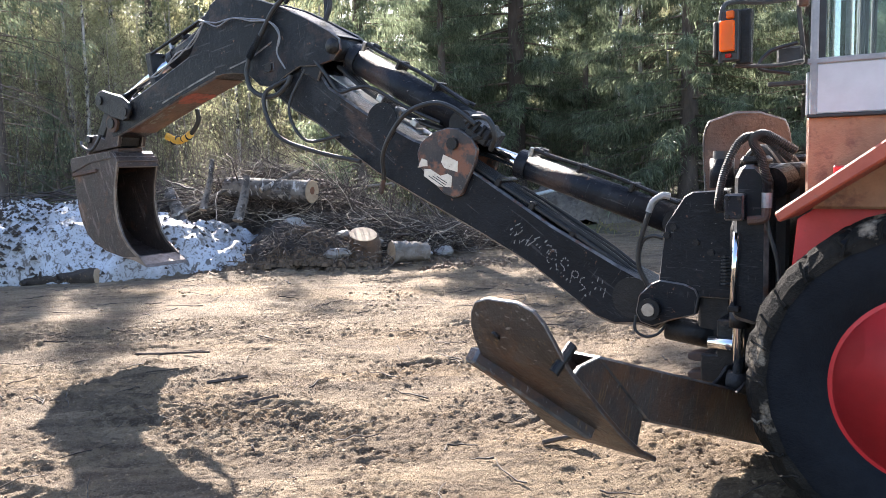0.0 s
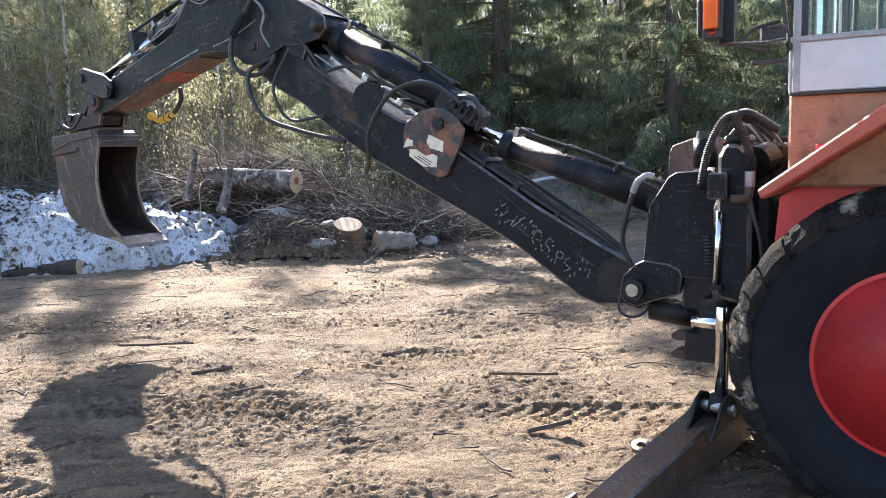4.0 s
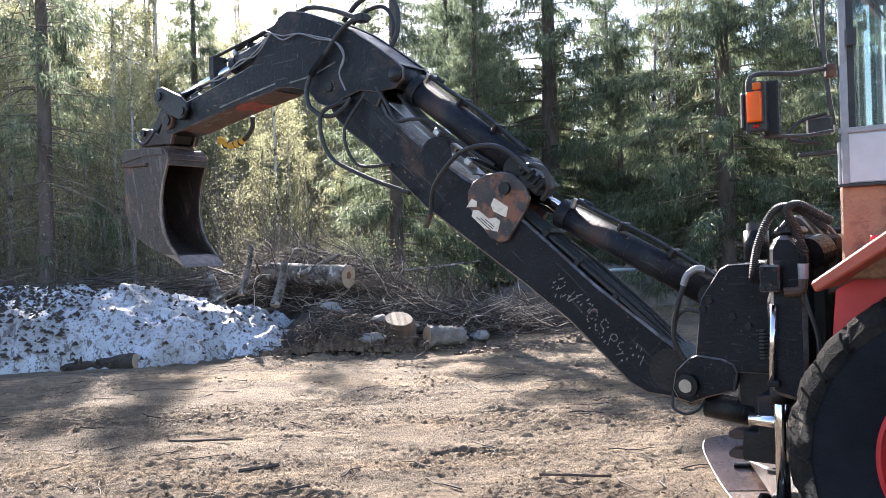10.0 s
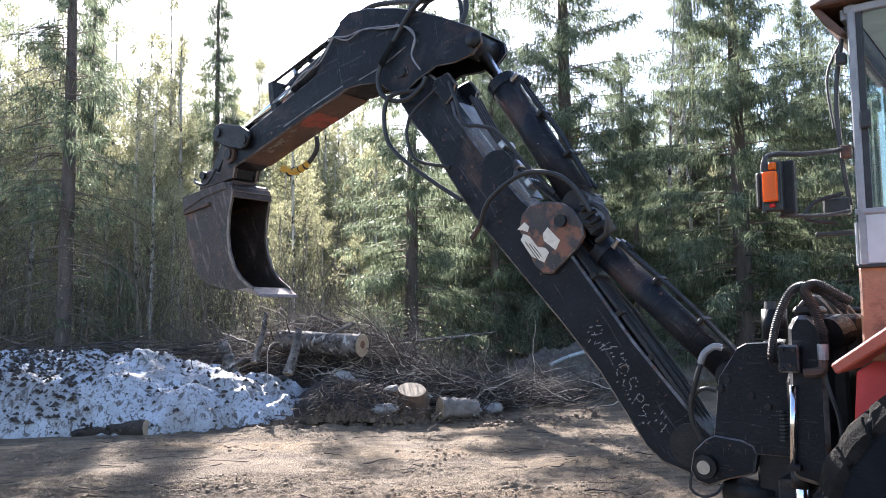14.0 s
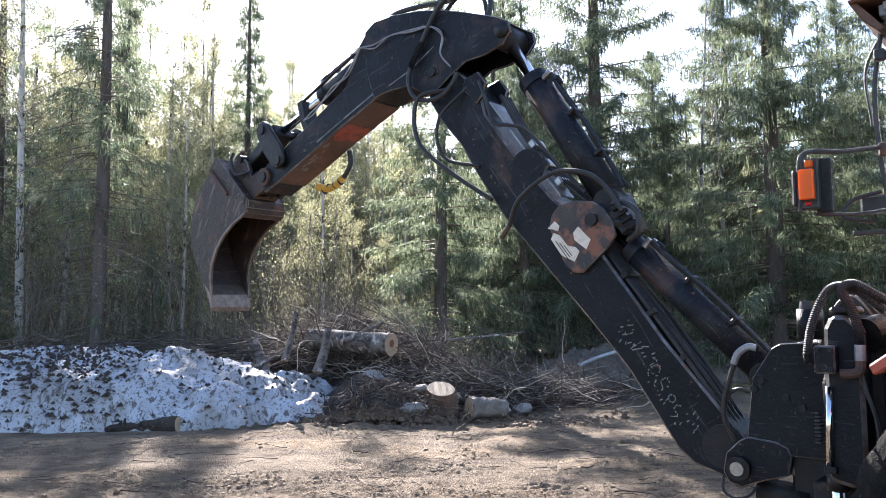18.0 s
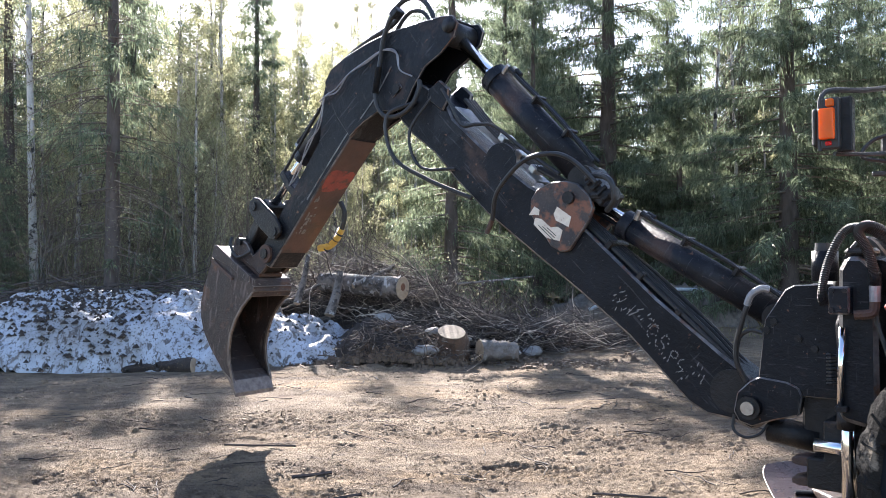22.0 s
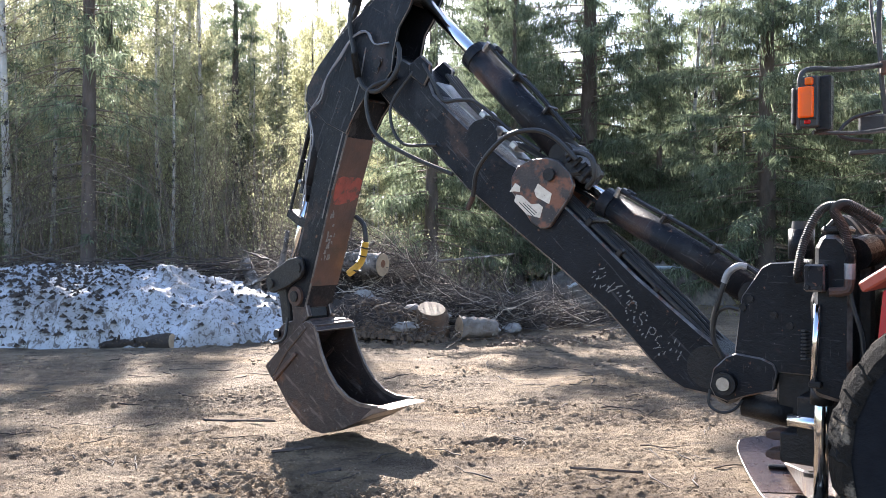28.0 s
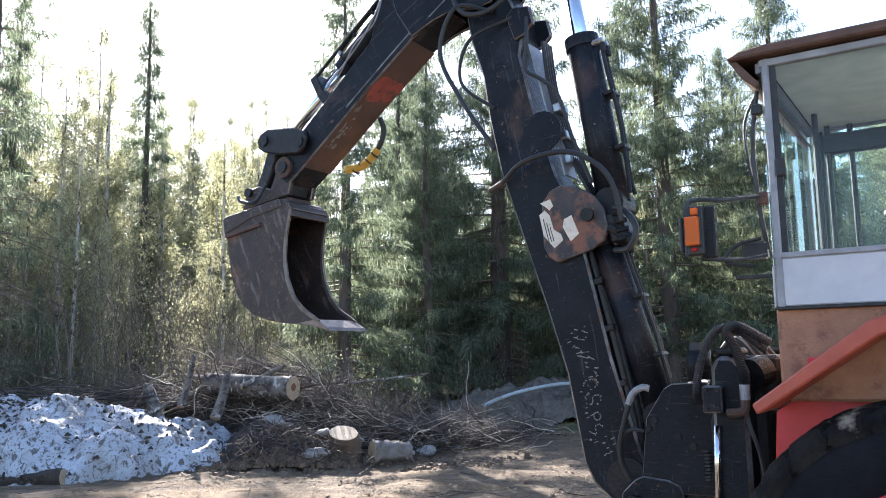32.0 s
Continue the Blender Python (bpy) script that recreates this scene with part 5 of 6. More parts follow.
# clods, chips and twigs scattered over the yard
def scatter(name, count, area, size, mat, label, flat=0.6, seed=1, lift=None):
    rnd = random.Random(seed)
    verts, faces = [], []
    for _ in range(count):
        x, y = rnd.uniform(area[0], area[1]), rnd.uniform(area[2], area[3])
        if fbm(x, y, 0.9, 40.0) < rnd.uniform(-0.15, 0.5):
            continue
        r = size * rnd.uniform(0.3, 1) ** 2
        z, k = surface(x, y) + (lift(x, y) if lift else 0), len(verts)
        for a in range(5):
            t = a * 1.2566 + rnd.random() * 0.5
            verts.append((x + r * math.cos(t) * rnd.uniform(0.6, 1.2), y + r * math.sin(t) * rnd.uniform(0.6, 1.2), z - r * 0.3))
        for a in range(5):
            t = a * 1.2566 + rnd.random() * 0.5
            verts.append((x + 0.6 * r * math.cos(t), y + 0.6 * r * math.sin(t), z + r * flat * rnd.uniform(0.6, 1.1)))
        for a in range(5):
            faces.append((k + a, k + (a + 1) % 5, k + 5 + (a + 1) % 5, k + 5 + a))
        faces.append(tuple(k + 5 + a for a in range(5)))
    return tagged(raw(name, verts, faces, mat), label, "soil", kind="stuff")


scatter("earth_clods", 2800, (-3.6, 3.4, 2.6, 9.5), 0.021, CLOD, "loose clods of earth on the yard", 0.55, 3)
scatter("earth_clods", 4200, (-6.5, 5.5, 7.5, 14.5), 0.04, CLOD, "loose clods of earth near the brush", 0.55, 4)

scatter("earth_crumbs", 26000, (-3.8, 3.6, 2.5, 8.0), 0.0115, CLOD, "small crumbs of earth over the yard", 0.7, 13)
scatter("pale_crumbs", 9000, (-3.8, 3.6, 2.5, 9.0), 0.012, EARTH, "small pale crumbs of dry earth", 0.7, 14)


def bundle(name, sticks, mat, label, category, n=5):
    """Many tapered sticks in one mesh: (points, radius at start, radius at end)."""
    verts, faces = [], []
    for pts, r0, r1 in sticks:
        k0 = len(verts)
        for i, p in enumerate(pts):
            d = Vector(pts[min(i + 1, len(pts) - 1)]) - Vector(pts[max(i - 1, 0)])
            _, s, w = frame_of(d)
            r = r0 + (r1 - r0) * i / (len(pts) - 1)
            for k in range(n):
                a = 6.28318 * k / n
                verts.append(tuple(Vector(p) + r * (math.cos(a) * s + math.sin(a) * w)))
        for i in range(len(pts) - 1):
            for k in range(n):
                a, b = k0 + i * n + k, k0 + i * n + (k + 1) % n
                faces.append((a, b, b + n, a + n))
    return tagged(raw(name, verts, faces, mat, None, "", True), label, category, kind="stuff")


def wander(rnd, p, d, length, steps, bend):
    pts, p, d = [tuple(p)], Vector(p), Vector(d).normalized()
    for _ in range(steps):
        d = (d + bend * Vector((rnd.gauss(0, 1), rnd.gauss(0, 1), rnd.gauss(0, 0.7)))).normalized()
        p = p + d * (length / steps)
        pts.append(tuple(p))
    return pts


rnd = random.Random(11)
litter_sticks = []
for _ in range(260):
    x, y = rnd.uniform(-4.5, 4), rnd.uniform(2.8, 13)
    a = rnd.uniform(0, 6.28)
    pts = wander(rnd, (x, y, 0), (math.cos(a), math.sin(a), 0), rnd.uniform(0.08, 0.5), 5, 0.22)
    pts = [(q[0], q[1], surface(q[0], q[1]) + 0.008 + 0.01 * rnd.random()) for q in pts]
    litter_sticks.append((pts, rnd.uniform(0.003, 0.008), 0.002))
bundle("ground_twigs", litter_sticks, BRUSH, "thin dark twigs lying on the earth", "twigs")
for x, y, a, n_ in ((-1.95, 7.2, -0.35, 0.7), (-0.85, 5.55, 0.25, 0.28), (0.98, 4.3, 0.1, 0.26), (1.0, 5.6, -0.4, 0.5), (-1.15, 6.1, 0.1, 0.3)):
    pts = wander(rnd, (x, y, 0), (math.cos(a), math.sin(a), 0), n_, 5, 0.07)
    pts = [(q[0], q[1], surface(pts[0][0], pts[0][1]) + 0.012 + 0.006 * k) for k, q in enumerate(pts)]
    bm = hose(pts, 0.009 if n_ > 0.4 else 0.014, n=5, steps=2)
    tagged(part("stick", bm, BRUSH), "dark dead stick lying on the earth", "stick")


# ---- snow heap ----
def heap(name, cx0, cy0, lx, ly, top, mat, label, category, power=2.4, rough=0.14, turn=0.0, seed=0.0, n=110):
    """A heap: a rounded mound with a lumpy surface and an uneven foot."""
    verts, faces = [], []
    m = max(24, int(n * ly / lx))
    for j in range(m + 1):
        for i in range(n + 1):
            a, b = 2 * i / n - 1, 2 * j / m - 1
            wx, wy = a * lx, b * ly
            x, y = cx0 + wx * math.cos(turn) - wy * math.sin(turn), cy0 + wx * math.sin(turn) + wy * math.cos(turn)
            r = (abs(a) ** power + abs(b) ** power) ** (1 / power) * (1 + 0.13 * fbm(x, y, 0.8, seed + 3))
            f = max(0.0, 1 - r * r) ** 0.62
            h = top * f * (1 + 0.18 * fbm(x, y, 0.5, seed + 8)) + rough * (fbm(x, y, 2.2, seed) + 0.45 * fbm(x, y, 7.0, seed + 5)) * min(1, f * 2.2)
            verts.append((x, y, surface(x, y) - 0.06 + h))
    for j in range(m):
        for i in range(n):
            q = j * (n + 1) + i
            faces.append((q, q + 1, q + n + 2, q + n + 1))
    return tagged(raw(name, verts, faces, mat, None, "", True), label, category)


snow = heap("snow_mound", -5.6, 14.2, 4.15, 2.2, 1.15, SNOW, "dirty grey-white old snow heap at the yard's edge", "snow heap", 2.6, 0.13, -0.05, 2.0, 150)
heap("soil_mound", -0.85, 13.4, 1.25, 0.75, 0.6, BRUSHCORE, "dark mound of torn soil and bark", "soil mound", 2.0, 0.2, 0.05, 14.0, 80)
heap("gravel_bank", 4.7, 19.3, 2.7, 1.3, 0.85, BANK, "grey-brown bank of dug earth before the trees", "earth bank", 2.0, 0.22, 0.1, 31.0, 90)

heap("earth_ridge", -1.5, 12.15, 2.0, 0.3, 0.1, EARTH, "low ridge of pushed-up earth before the soil mound", "earth ridge", 2.0, 0.06, 0.08, 71.0, 80)
heap("earth_ridge", 1.9, 13.1, 1.3, 0.25, 0.08, EARTH, "low ridge of pushed-up earth beside the brush", "earth ridge", 2.0, 0.05, 0.35, 75.0, 60)

# dirt, bark and needles caught on the snow, thickest at its far end
rnd = random.Random(91)
verts, faces, hill = [], [], [v.co for v in snow.data.vertices]
for _ in range(17000):
    p = hill[rnd.randrange(len(hill))]
    if p.z < surface(p.x, p.y) + 0.03 or rnd.random() > 0.07 + 0.8 * rise(-3.4 - p.x, 0.0, 3.0) * rise(fbm(p.x * 1.2, p.y + p.z, 1.1, 5.0), -0.25, 0.3):
        continue
    c = p + Vector((rnd.gauss(0, 0.05), rnd.gauss(0, 0.05), 0.004))
    r, k = rnd.uniform(0.012, 0.06), len(verts)
    for a in range(6):
        t = a * 1.0472 + rnd.random() * 0.6
        verts.append((c.x + r * math.cos(t) * rnd.uniform(0.6, 1.5), c.y + r * math.sin(t) * rnd.uniform(0.5, 1.1), c.z - 0.025))
    verts.append((c.x, c.y, c.z + r * rnd.uniform(0.3, 0.7)))
    faces += [(k + a, k + (a + 1) % 6, k + 6) for a in range(6)]
tagged(raw("snow_dirt", verts, faces, BRUSHCORE), "dark dirt and bark lying on the old snow", "dirt", kind="stuff")

# ---- felled wood ----
def log(name, p0, p1, r0, r1, bark, label, heart=None, knots=5, seed=1, bend=0.03, worn=1.0):
    rnd = random.Random(seed)
    p0, p1 = Vector(p0), Vector(p1)
    ob = thing(name, Matrix.Translation(p0), label, "log")
    d, s, w = frame_of(p1 - p0)
    n, m = 22, 12
    verts, faces = [], []
    for i in range(m + 1):
        f = i / m
        c = (p1 - p0) * f + s * bend * math.sin(3.1 * f)
        r = r0 + (r1 - r0) * f
        for k in range(n):
            a = 6.28318 * k / n
            q = r * (1 + 0.05 * math.sin(2 * a + seed) + 0.03 * math.sin(5 * a + 3 * f + seed) + rnd.uniform(-0.035, 0.035) * worn)
            verts.append(tuple(c + q * (math.cos(a) * s + math.sin(a) * w)))
    for i in range(m):
        for k in range(n):
            a, b = i * n + k, i * n + (k + 1) % n
            faces.append((a, b, b + n, a + n))
    raw("bark", verts, faces, bark, ob, "", True)
    for c, r, sign in ((Vector((0, 0, 0)), r0, -1), (p1 - p0, r1, 1)):
        bm = rod(c, c + d * sign * 0.008, r * 0.985, r * 0.96, n)
        part("cut_face", bm, CUT, ob, "pale freshly sawn end")
        if heart and sign < 0:
            part("heart_rot", rod(c - d * 0.008 + w * r * 0.1, c - d * 0.011 + w * r * 0.1, r * heart, r * heart * 0.9, 14), ROTTEN, ob, "reddish rotten heart")
    for _ in range(knots):
        f, a = rnd.uniform(0.1, 0.95), rnd.uniform(0, 6.28)
        o = (p1 - p0) * f + (r0 + (r1 - r0) * f) * 0.9 * (math.cos(a) * s + math.sin(a) * w)
        part("branch_stub", rod(o, o + 0.09 * (math.cos(a) * s + math.sin(a) * w) - d * 0.03, 0.025, 0.014, 7), bark, ob)
    return ob


log("birch_log", (-0.73, 14.0, 1.16), (-2.25, 14.92, 1.25), 0.2, 0.17, LOGBARK, "thick birch log with sawn end on the brush pile", 0.34, 9, 3)
log("birch_log", (-2.5, 14.75, 0.45), (-1.4, 15.6, 0.6), 0.13, 0.11, LOGBARK, "short birch log under the brush", None, 3, 5)
log("birch_log", (-2.95, 14.3, 0.6), (-3.3, 15.0, 1.2), 0.12, 0.1, LOGBARK, "thick birch log leaning on the pile", None, 3, 6)
log("stump_block", (0.1, 12.9, 0.5), (0.06, 13.12, 0.02), 0.225, 0.3, STUMPBARK, "short cut stump with pale sawn top", None, 4, 7, 0.03, 2.4)
log("birch_block", (0.54, 12.95, 0.2), (1.12, 13.15, 0.17), 0.175, 0.14, GREYBLOCK, "grey birch block lying at the soil mound", None, 4, 8, 0.05, 6.0)
log("rotten_log", (-3.7, 12.0, 0.1), (-4.85, 12.15, 0.02), 0.125, 0.05, BRUSHCORE, "dark rotten log at the snow's foot", None, 9, 12, 0.12, 5.0)


def rock(x, y, z, r, seed, label):
    bm = bmesh.new()
    bmesh.ops.create_icosphere(bm, subdivisions=2, radius=r)
    for v in bm.verts:
        k = 1 + 0.42 * noise.noise(v.co * (2.2 / r * 0.5) + Vector((seed, 0, 0))) + 0.22 * noise.noise(v.co * (6 / r * 0.5))
        v.co = Vector((v.co.x * k * (1.1 + 0.3 * math.sin(seed)), v.co.y * k, v.co.z * k * (0.7 + 0.2 * math.sin(seed * 2))))
    ob = part("rock", bm, STONE, None, "", False)
    ob.matrix_basis = pose(x, y, z, 0, 0, seed * 40)
    return tagged(ob, label, "rock")


for k, (x, y, z, r) in enumerate(((-1.0, 13.6, 0.62, 0.2), (-0.78, 13.5, 0.55, 0.14), (-1.35, 13.3, 0.4, 0.15), (0.25, 13.3, 0.35, 0.13), (1.5, 13.9, 0.08, 0.17), (1.15, 13.5, 0.1, 0.09), (2.1, 14.4, 0.05, 0.08), (0.9, 13.8, 0.2, 0.11), (-0.2, 13.05, 0.5, 0.12), (-0.3, 12.82, 0.22, 0.15))):
    rock(x, y, z, r, 3.0 * k, "grey stone in the torn soil")

# the brush: a dark core of bark and needles, and the branches tangled over it
heap("bark_mound", -1.7, 15.55, 2.6, 0.95, 0.95, BRUSHCORE, "dark rotting heap of bark under the branches", "bark heap", 2.0, 0.3, 0.04, 51.0, 90)
# this one's dark colour stands in for the shaded void under the log
heap("bark_mound", -1.75, 14.85, 1.05, 0.42, 0.5, BRUSHCORE, "dark mound painting the shade in the hollow under the log", "bark heap", 2.0, 0.2, -0.5, 63.0, 50)
heap("bark_mound", 1.9, 15.6, 1.8, 0.7, 0.42, BRUSHCORE, "low dark heap of bark under the branches", "bark heap", 2.0, 0.22, 0.1, 57.0, 60)
rnd = random.Random(21)
pile, pale, fine = [], [], []
for k in range(2100):
    x = rnd.gauss(-0.9, 1.75) if k % 4 else rnd.uniform(-4.6, 3.8)
    x = max(-4.6, min(3.8, x))
    y = 15.35 + rnd.gauss(0, 0.55)
    y = max(y, 15.05 + 0.1 * rnd.random()) if -3.2 < x < -0.4 else y
    top = 1.25 * math.exp(-((x + 1.7) / 1.7) ** 2) + 0.34
    z = rnd.uniform(0.1, 1.0) ** 0.6 * top
    a = rnd.gauss(2.9, 1.5)
    d = (math.cos(a), math.sin(a) * 0.8, rnd.gauss(0.06, 0.26))
    r = rnd.uniform(0.003, 0.011) if rnd.random() < 0.88 else rnd.uniform(0.012, 0.026)
    pts = wander(rnd, (x - 0.6 * d[0], y, z), d, rnd.uniform(0.4, 1.7), 6, 0.24)
    pts = [(q[0], q[1], max(q[2], 0.04)) for q in pts]
    (pale if rnd.random() < 0.24 else pile).append((pts, r, 0.003))
    for _ in range(3):
        q = pts[rnd.randint(2, 5)]
        fine.append((wander(rnd, q, (d[0] + rnd.gauss(0, 0.6), d[1] + rnd.gauss(0, 0.6), d[2] + rnd.gauss(0.1, 0.5)), rnd.uniform(0.2, 0.6), 3, 0.25), r * 0.4, 0.002))
for _ in range(700):
    x = rnd.uniform(-1.6, 3.0)
    y = 14.5 + rnd.gauss(0, 0.4) + 0.12 * max(0, x)
    a = rnd.uniform(0, 6.28)
    r = rnd.uniform(0.003, 0.012)
    z = rnd.uniform(0.08, 0.72) * (1 - 0.2 * max(0, x))
    stem = wander(rnd, (x, y, z), (math.cos(a), 0.6 * math.sin(a), rnd.gauss(0.1, 0.25)), rnd.uniform(0.3, 1.1), 5, 0.22)
    stem = [(q[0], q[1], max(q[2], 0.04)) for q in stem]
    (pale if rnd.random() < 0.3 else pile).append((stem, r, 0.002))
bundle("brush_pile", pile, BRUSH, "tangled heap of dark felled branches", "brush pile")
bundle("brush_pile", pale, PALETWIG, "dry branches tangled in the heap, sunlit by their pale colour", "brush pile", 4)
bundle("brush_pile", fine, TWIG, "fine grey-brown twigs tangled in the heap", "brush pile", 3)
mound, strips = [], []
for _ in range(900):
    x, y = rnd.gauss(-0.85, 0.66), 13.0 + rnd.gauss(0, 0.3)
    a = rnd.uniform(0, 6.28)
    (strips if rnd.random() < 0.35 else mound).append((wander(rnd, (x, y, rnd.uniform(0.1, 0.72) * math.exp(-((x + 0.85) / 1.0) ** 2)), (math.cos(a), math.sin(a) * 0.5, rnd.gauss(0, 0.4)), rnd.uniform(0.08, 0.34), 4, 0.45), rnd.uniform(0.003, 0.013), 0.002))
for _ in range(150):
    x = rnd.uniform(-8.5, -2.6)
    pile_y = 15.2 + rnd.gauss(0, 0.4)
    pts = wander(rnd, (x, pile_y, rnd.uniform(0.85, 1.25)), (rnd.choice((-1, 1)), rnd.gauss(0, 0.3), rnd.gauss(0.02, 0.1)), rnd.uniform(0.4, 1.6), 5, 0.12)
    mound.append((pts, rnd.uniform(0.006, 0.024), 0.005))
bundle("root_tangle", mound, BRUSH, "tangle of dark roots and bark on the soil mound", "roots")
bundle("bark_shreds", strips, TWIG, "shreds of torn root and bark on the soil mound", "bark shreds", 4)
scatter("soil_lumps", 3200, (-2.6, 3.2, 12.2, 14.8), 0.075, SOILCLOD, "torn lumps of dark soil before the brush", 0.8, 24)
scatter("soil_lumps", 5200, (-2.1, 0.3, 12.6, 14.1), 0.07, SOILCLOD, "torn lumps of dark soil on the mound", 0.9, 25, lambda x, y: 0.56 * math.exp(-((x + 0.85) / 0.85) ** 2 - ((y - 13.35) / 0.55) ** 2))
for p0, p1, r in (((-1.6, 14.2, 1.2), (-0.9, 14.6, 1.55), 0.05), ((-2.6, 14.3, 0.9), (-2.45, 14.6, 1.75), 0.06), ((-3.2, 14.3, 0.75), (-2.0, 14.9, 1.35), 0.04), ((0.2, 14.9, 1.2), (1.7, 15.6, 1.32), 0.022), ((-2.0, 14.1, 0.7), (-1.85, 14.4, 1.45), 0.09)):
    log("branch", p0, p1, r, r * 0.6, LOGBARK, "thick bare branch in the brush pile", None, 3, int(r * 1000))
tagged(part("plastic_pipe", hose([(3.2, 18.25, 0.52), (3.7, 18.2, 0.72), (4.3, 18.3, 0.86), (5.2, 18.6, 0.95), (6.4, 19.2, 0.85), (7.2, 19.8, 0.6)], 0.042, n=10), PIPE, None, "", True), "pale grey plastic pipe lying on the earth bank", "pipe")
for k, (x, y, s) in enumerate(((-8.65, 16.75, 0.33), (-8.25, 16.55, 0.26))):
    ob = rock(x, y, 0.62 + 0.1 * k, s, 50 + k, "crumpled blue plastic bag behind the snow")
    ob.name, ob["category"] = "plastic_bag", "bag"
    ob.data.materials[0] = BLUE


# ---- trees ----
def trunk_mesh(rnd, height, r, lean, n=10, steps=14):
    line, verts, faces = [], [], []
    for i in range(steps + 1):
        f = i / steps
        line.append(Vector((lean[0] * f + 0.12 * math.sin(2.3 * f + lean[0] * 9), lean[1] * f + 0.1 * math.sin(3.1 * f), height * f)))
        rr = r * (1 - f) ** 0.85 + 0.012 + (0.35 * r * max(0, 1 - f * 14))
        for k in range(n):
            a = 6.28318 * k / n
            verts.append(tuple(line[-1] + Vector((rr * math.cos(a), rr * math.sin(a), 0)) * rnd.uniform(0.94, 1.06)))
    for i in range(steps):
        for k in range(n):
            a, b = i * n + k, i * n + (k + 1) % n
            faces.append((a, b, b + n, a + n))
    return line, verts, faces


def on_line(line, f):
    i = min(int(f * (len(line) - 1)), len(line) - 2)
    t = f * (len(line) - 1) - i
    return line[i].lerp(line[i + 1], t)


def blades(centres, ways, lengths, widths, seed):
    """Small flat sprays: each one a narrow six-cornered leaf."""
    g = np.random.default_rng(seed)
    n = len(centres)
    d = ways / np.linalg.norm(ways, axis=1, keepdims=True)
    q = g.normal(size=(n, 3))
    s = np.cross(d, q)
    s /= np.linalg.norm(s, axis=1, keepdims=True)
    L, W = lengths[:, None], widths[:, None]
    droop = np.array([0, 0, -1.0]) * L * 0.18
    v = np.stack([centres, centres + d * L * 0.4 + s * W, centres + d * L + droop, centres + d * L * 0.45 - s * W], 1).reshape(-1, 3)
    return v.tolist(), [(4 * i, 4 * i + 1, 4 * i + 2, 4 * i + 3) for i in range(n)]


def spruce(name, height, r, spread, bare, seed, lean=(0, 0), dense=1.0, twigs=16, blade=1.0):
    rnd, g = random.Random(seed), np.random.default_rng(seed)
    tree = thing(name, Matrix.Identity(4), "dark green spruce with drooping branches", "spruce", "forest trees")
    line, v, f = trunk_mesh(rnd, height, r, lean)
    raw("trunk", v, f, BARK, tree, "brown scaly trunk", True)
    limbs, C, D, L, W = [], [], [], [], []
    count = int(height * 13 * dense)
    for k in range(count):
        h = (k + rnd.random()) / count
        if h < 0.04:
            continue
        p = on_line(line, h)
        a = rnd.uniform(0, 6.28)
        dead = h < bare
        reach = spread * (1 - h) ** 0.85 * rnd.uniform(0.6, 1.15) + 0.14
        if dead:
            reach *= rnd.uniform(0.35, 0.8)
        rise = 0.62 * h - 0.16
        pts = []
        for i in range(5):
            q = i / 4
            pts.append(Vector((math.cos(a) * reach * q, math.sin(a) * reach * q, reach * (rise * q - 0.34 * q * q + 0.24 * q ** 3))) + p)
        limbs.append(([tuple(q) for q in pts], 0.008 + 0.009 * reach * (1 - h), 0.003))
        if dead and rnd.random() < 0.72:
            for _ in range(3):
                o = pts[rnd.randint(1, 4)]
                limbs.append(([tuple(o), tuple(o + Vector((math.cos(a + rnd.gauss(0, 0.9)), math.sin(a + rnd.gauss(0, 0.9)), -0.35)) * 0.3 * reach)], 0.004, 0.002))
            continue
        m = max(8, int(2.3 * twigs * (reach + 0.25) * (0.5 if dead else 1)))
        q = g.uniform(0.12, 1, m) ** 0.75
        base = np.array([p.x, p.y, p.z]) + np.stack([np.cos(a) * reach * q, np.sin(a) * reach * q, reach * (rise * q - 0.34 * q * q + 0.24 * q ** 3)], 1)
        sway = a + g.choice([-1, 1], m) * g.uniform(0.3, 1.2, m)
        way = np.stack([np.cos(sway), np.sin(sway), g.normal(-0.4, 0.3, m)], 1)
        C.append(base + g.normal(0, 0.05, (m, 3))), D.append(way), L.append(g.uniform(0.12, 0.36, m) * (0.5 + 0.5 * (1 - h)) * blade), W.append(g.uniform(0.007, 0.017, m) * blade)
        hang = np.stack([g.normal(0, 0.22, m), g.normal(0, 0.22, m), -np.ones(m)], 1)
        C.append(base + g.normal(0, 0.09, (m, 3))), D.append(hang), L.append(g.uniform(0.06, 0.26, m) * blade), W.append(g.uniform(0.006, 0.014, m) * blade)
    b = bundle("limb", limbs, TWIG, "", "", 4)
    b.parent = tree
    b["kind"] = "stuff"
    for key in ("category", "label"):
        if key in b:
            del b[key]
    v, f = blades(np.concatenate(C), np.concatenate(D), np.concatenate(L), np.concatenate(W), seed)
    tagged(raw("crown", v, f, NEEDLES, tree, "dark green needled crown"), kind="stuff")
    return tree


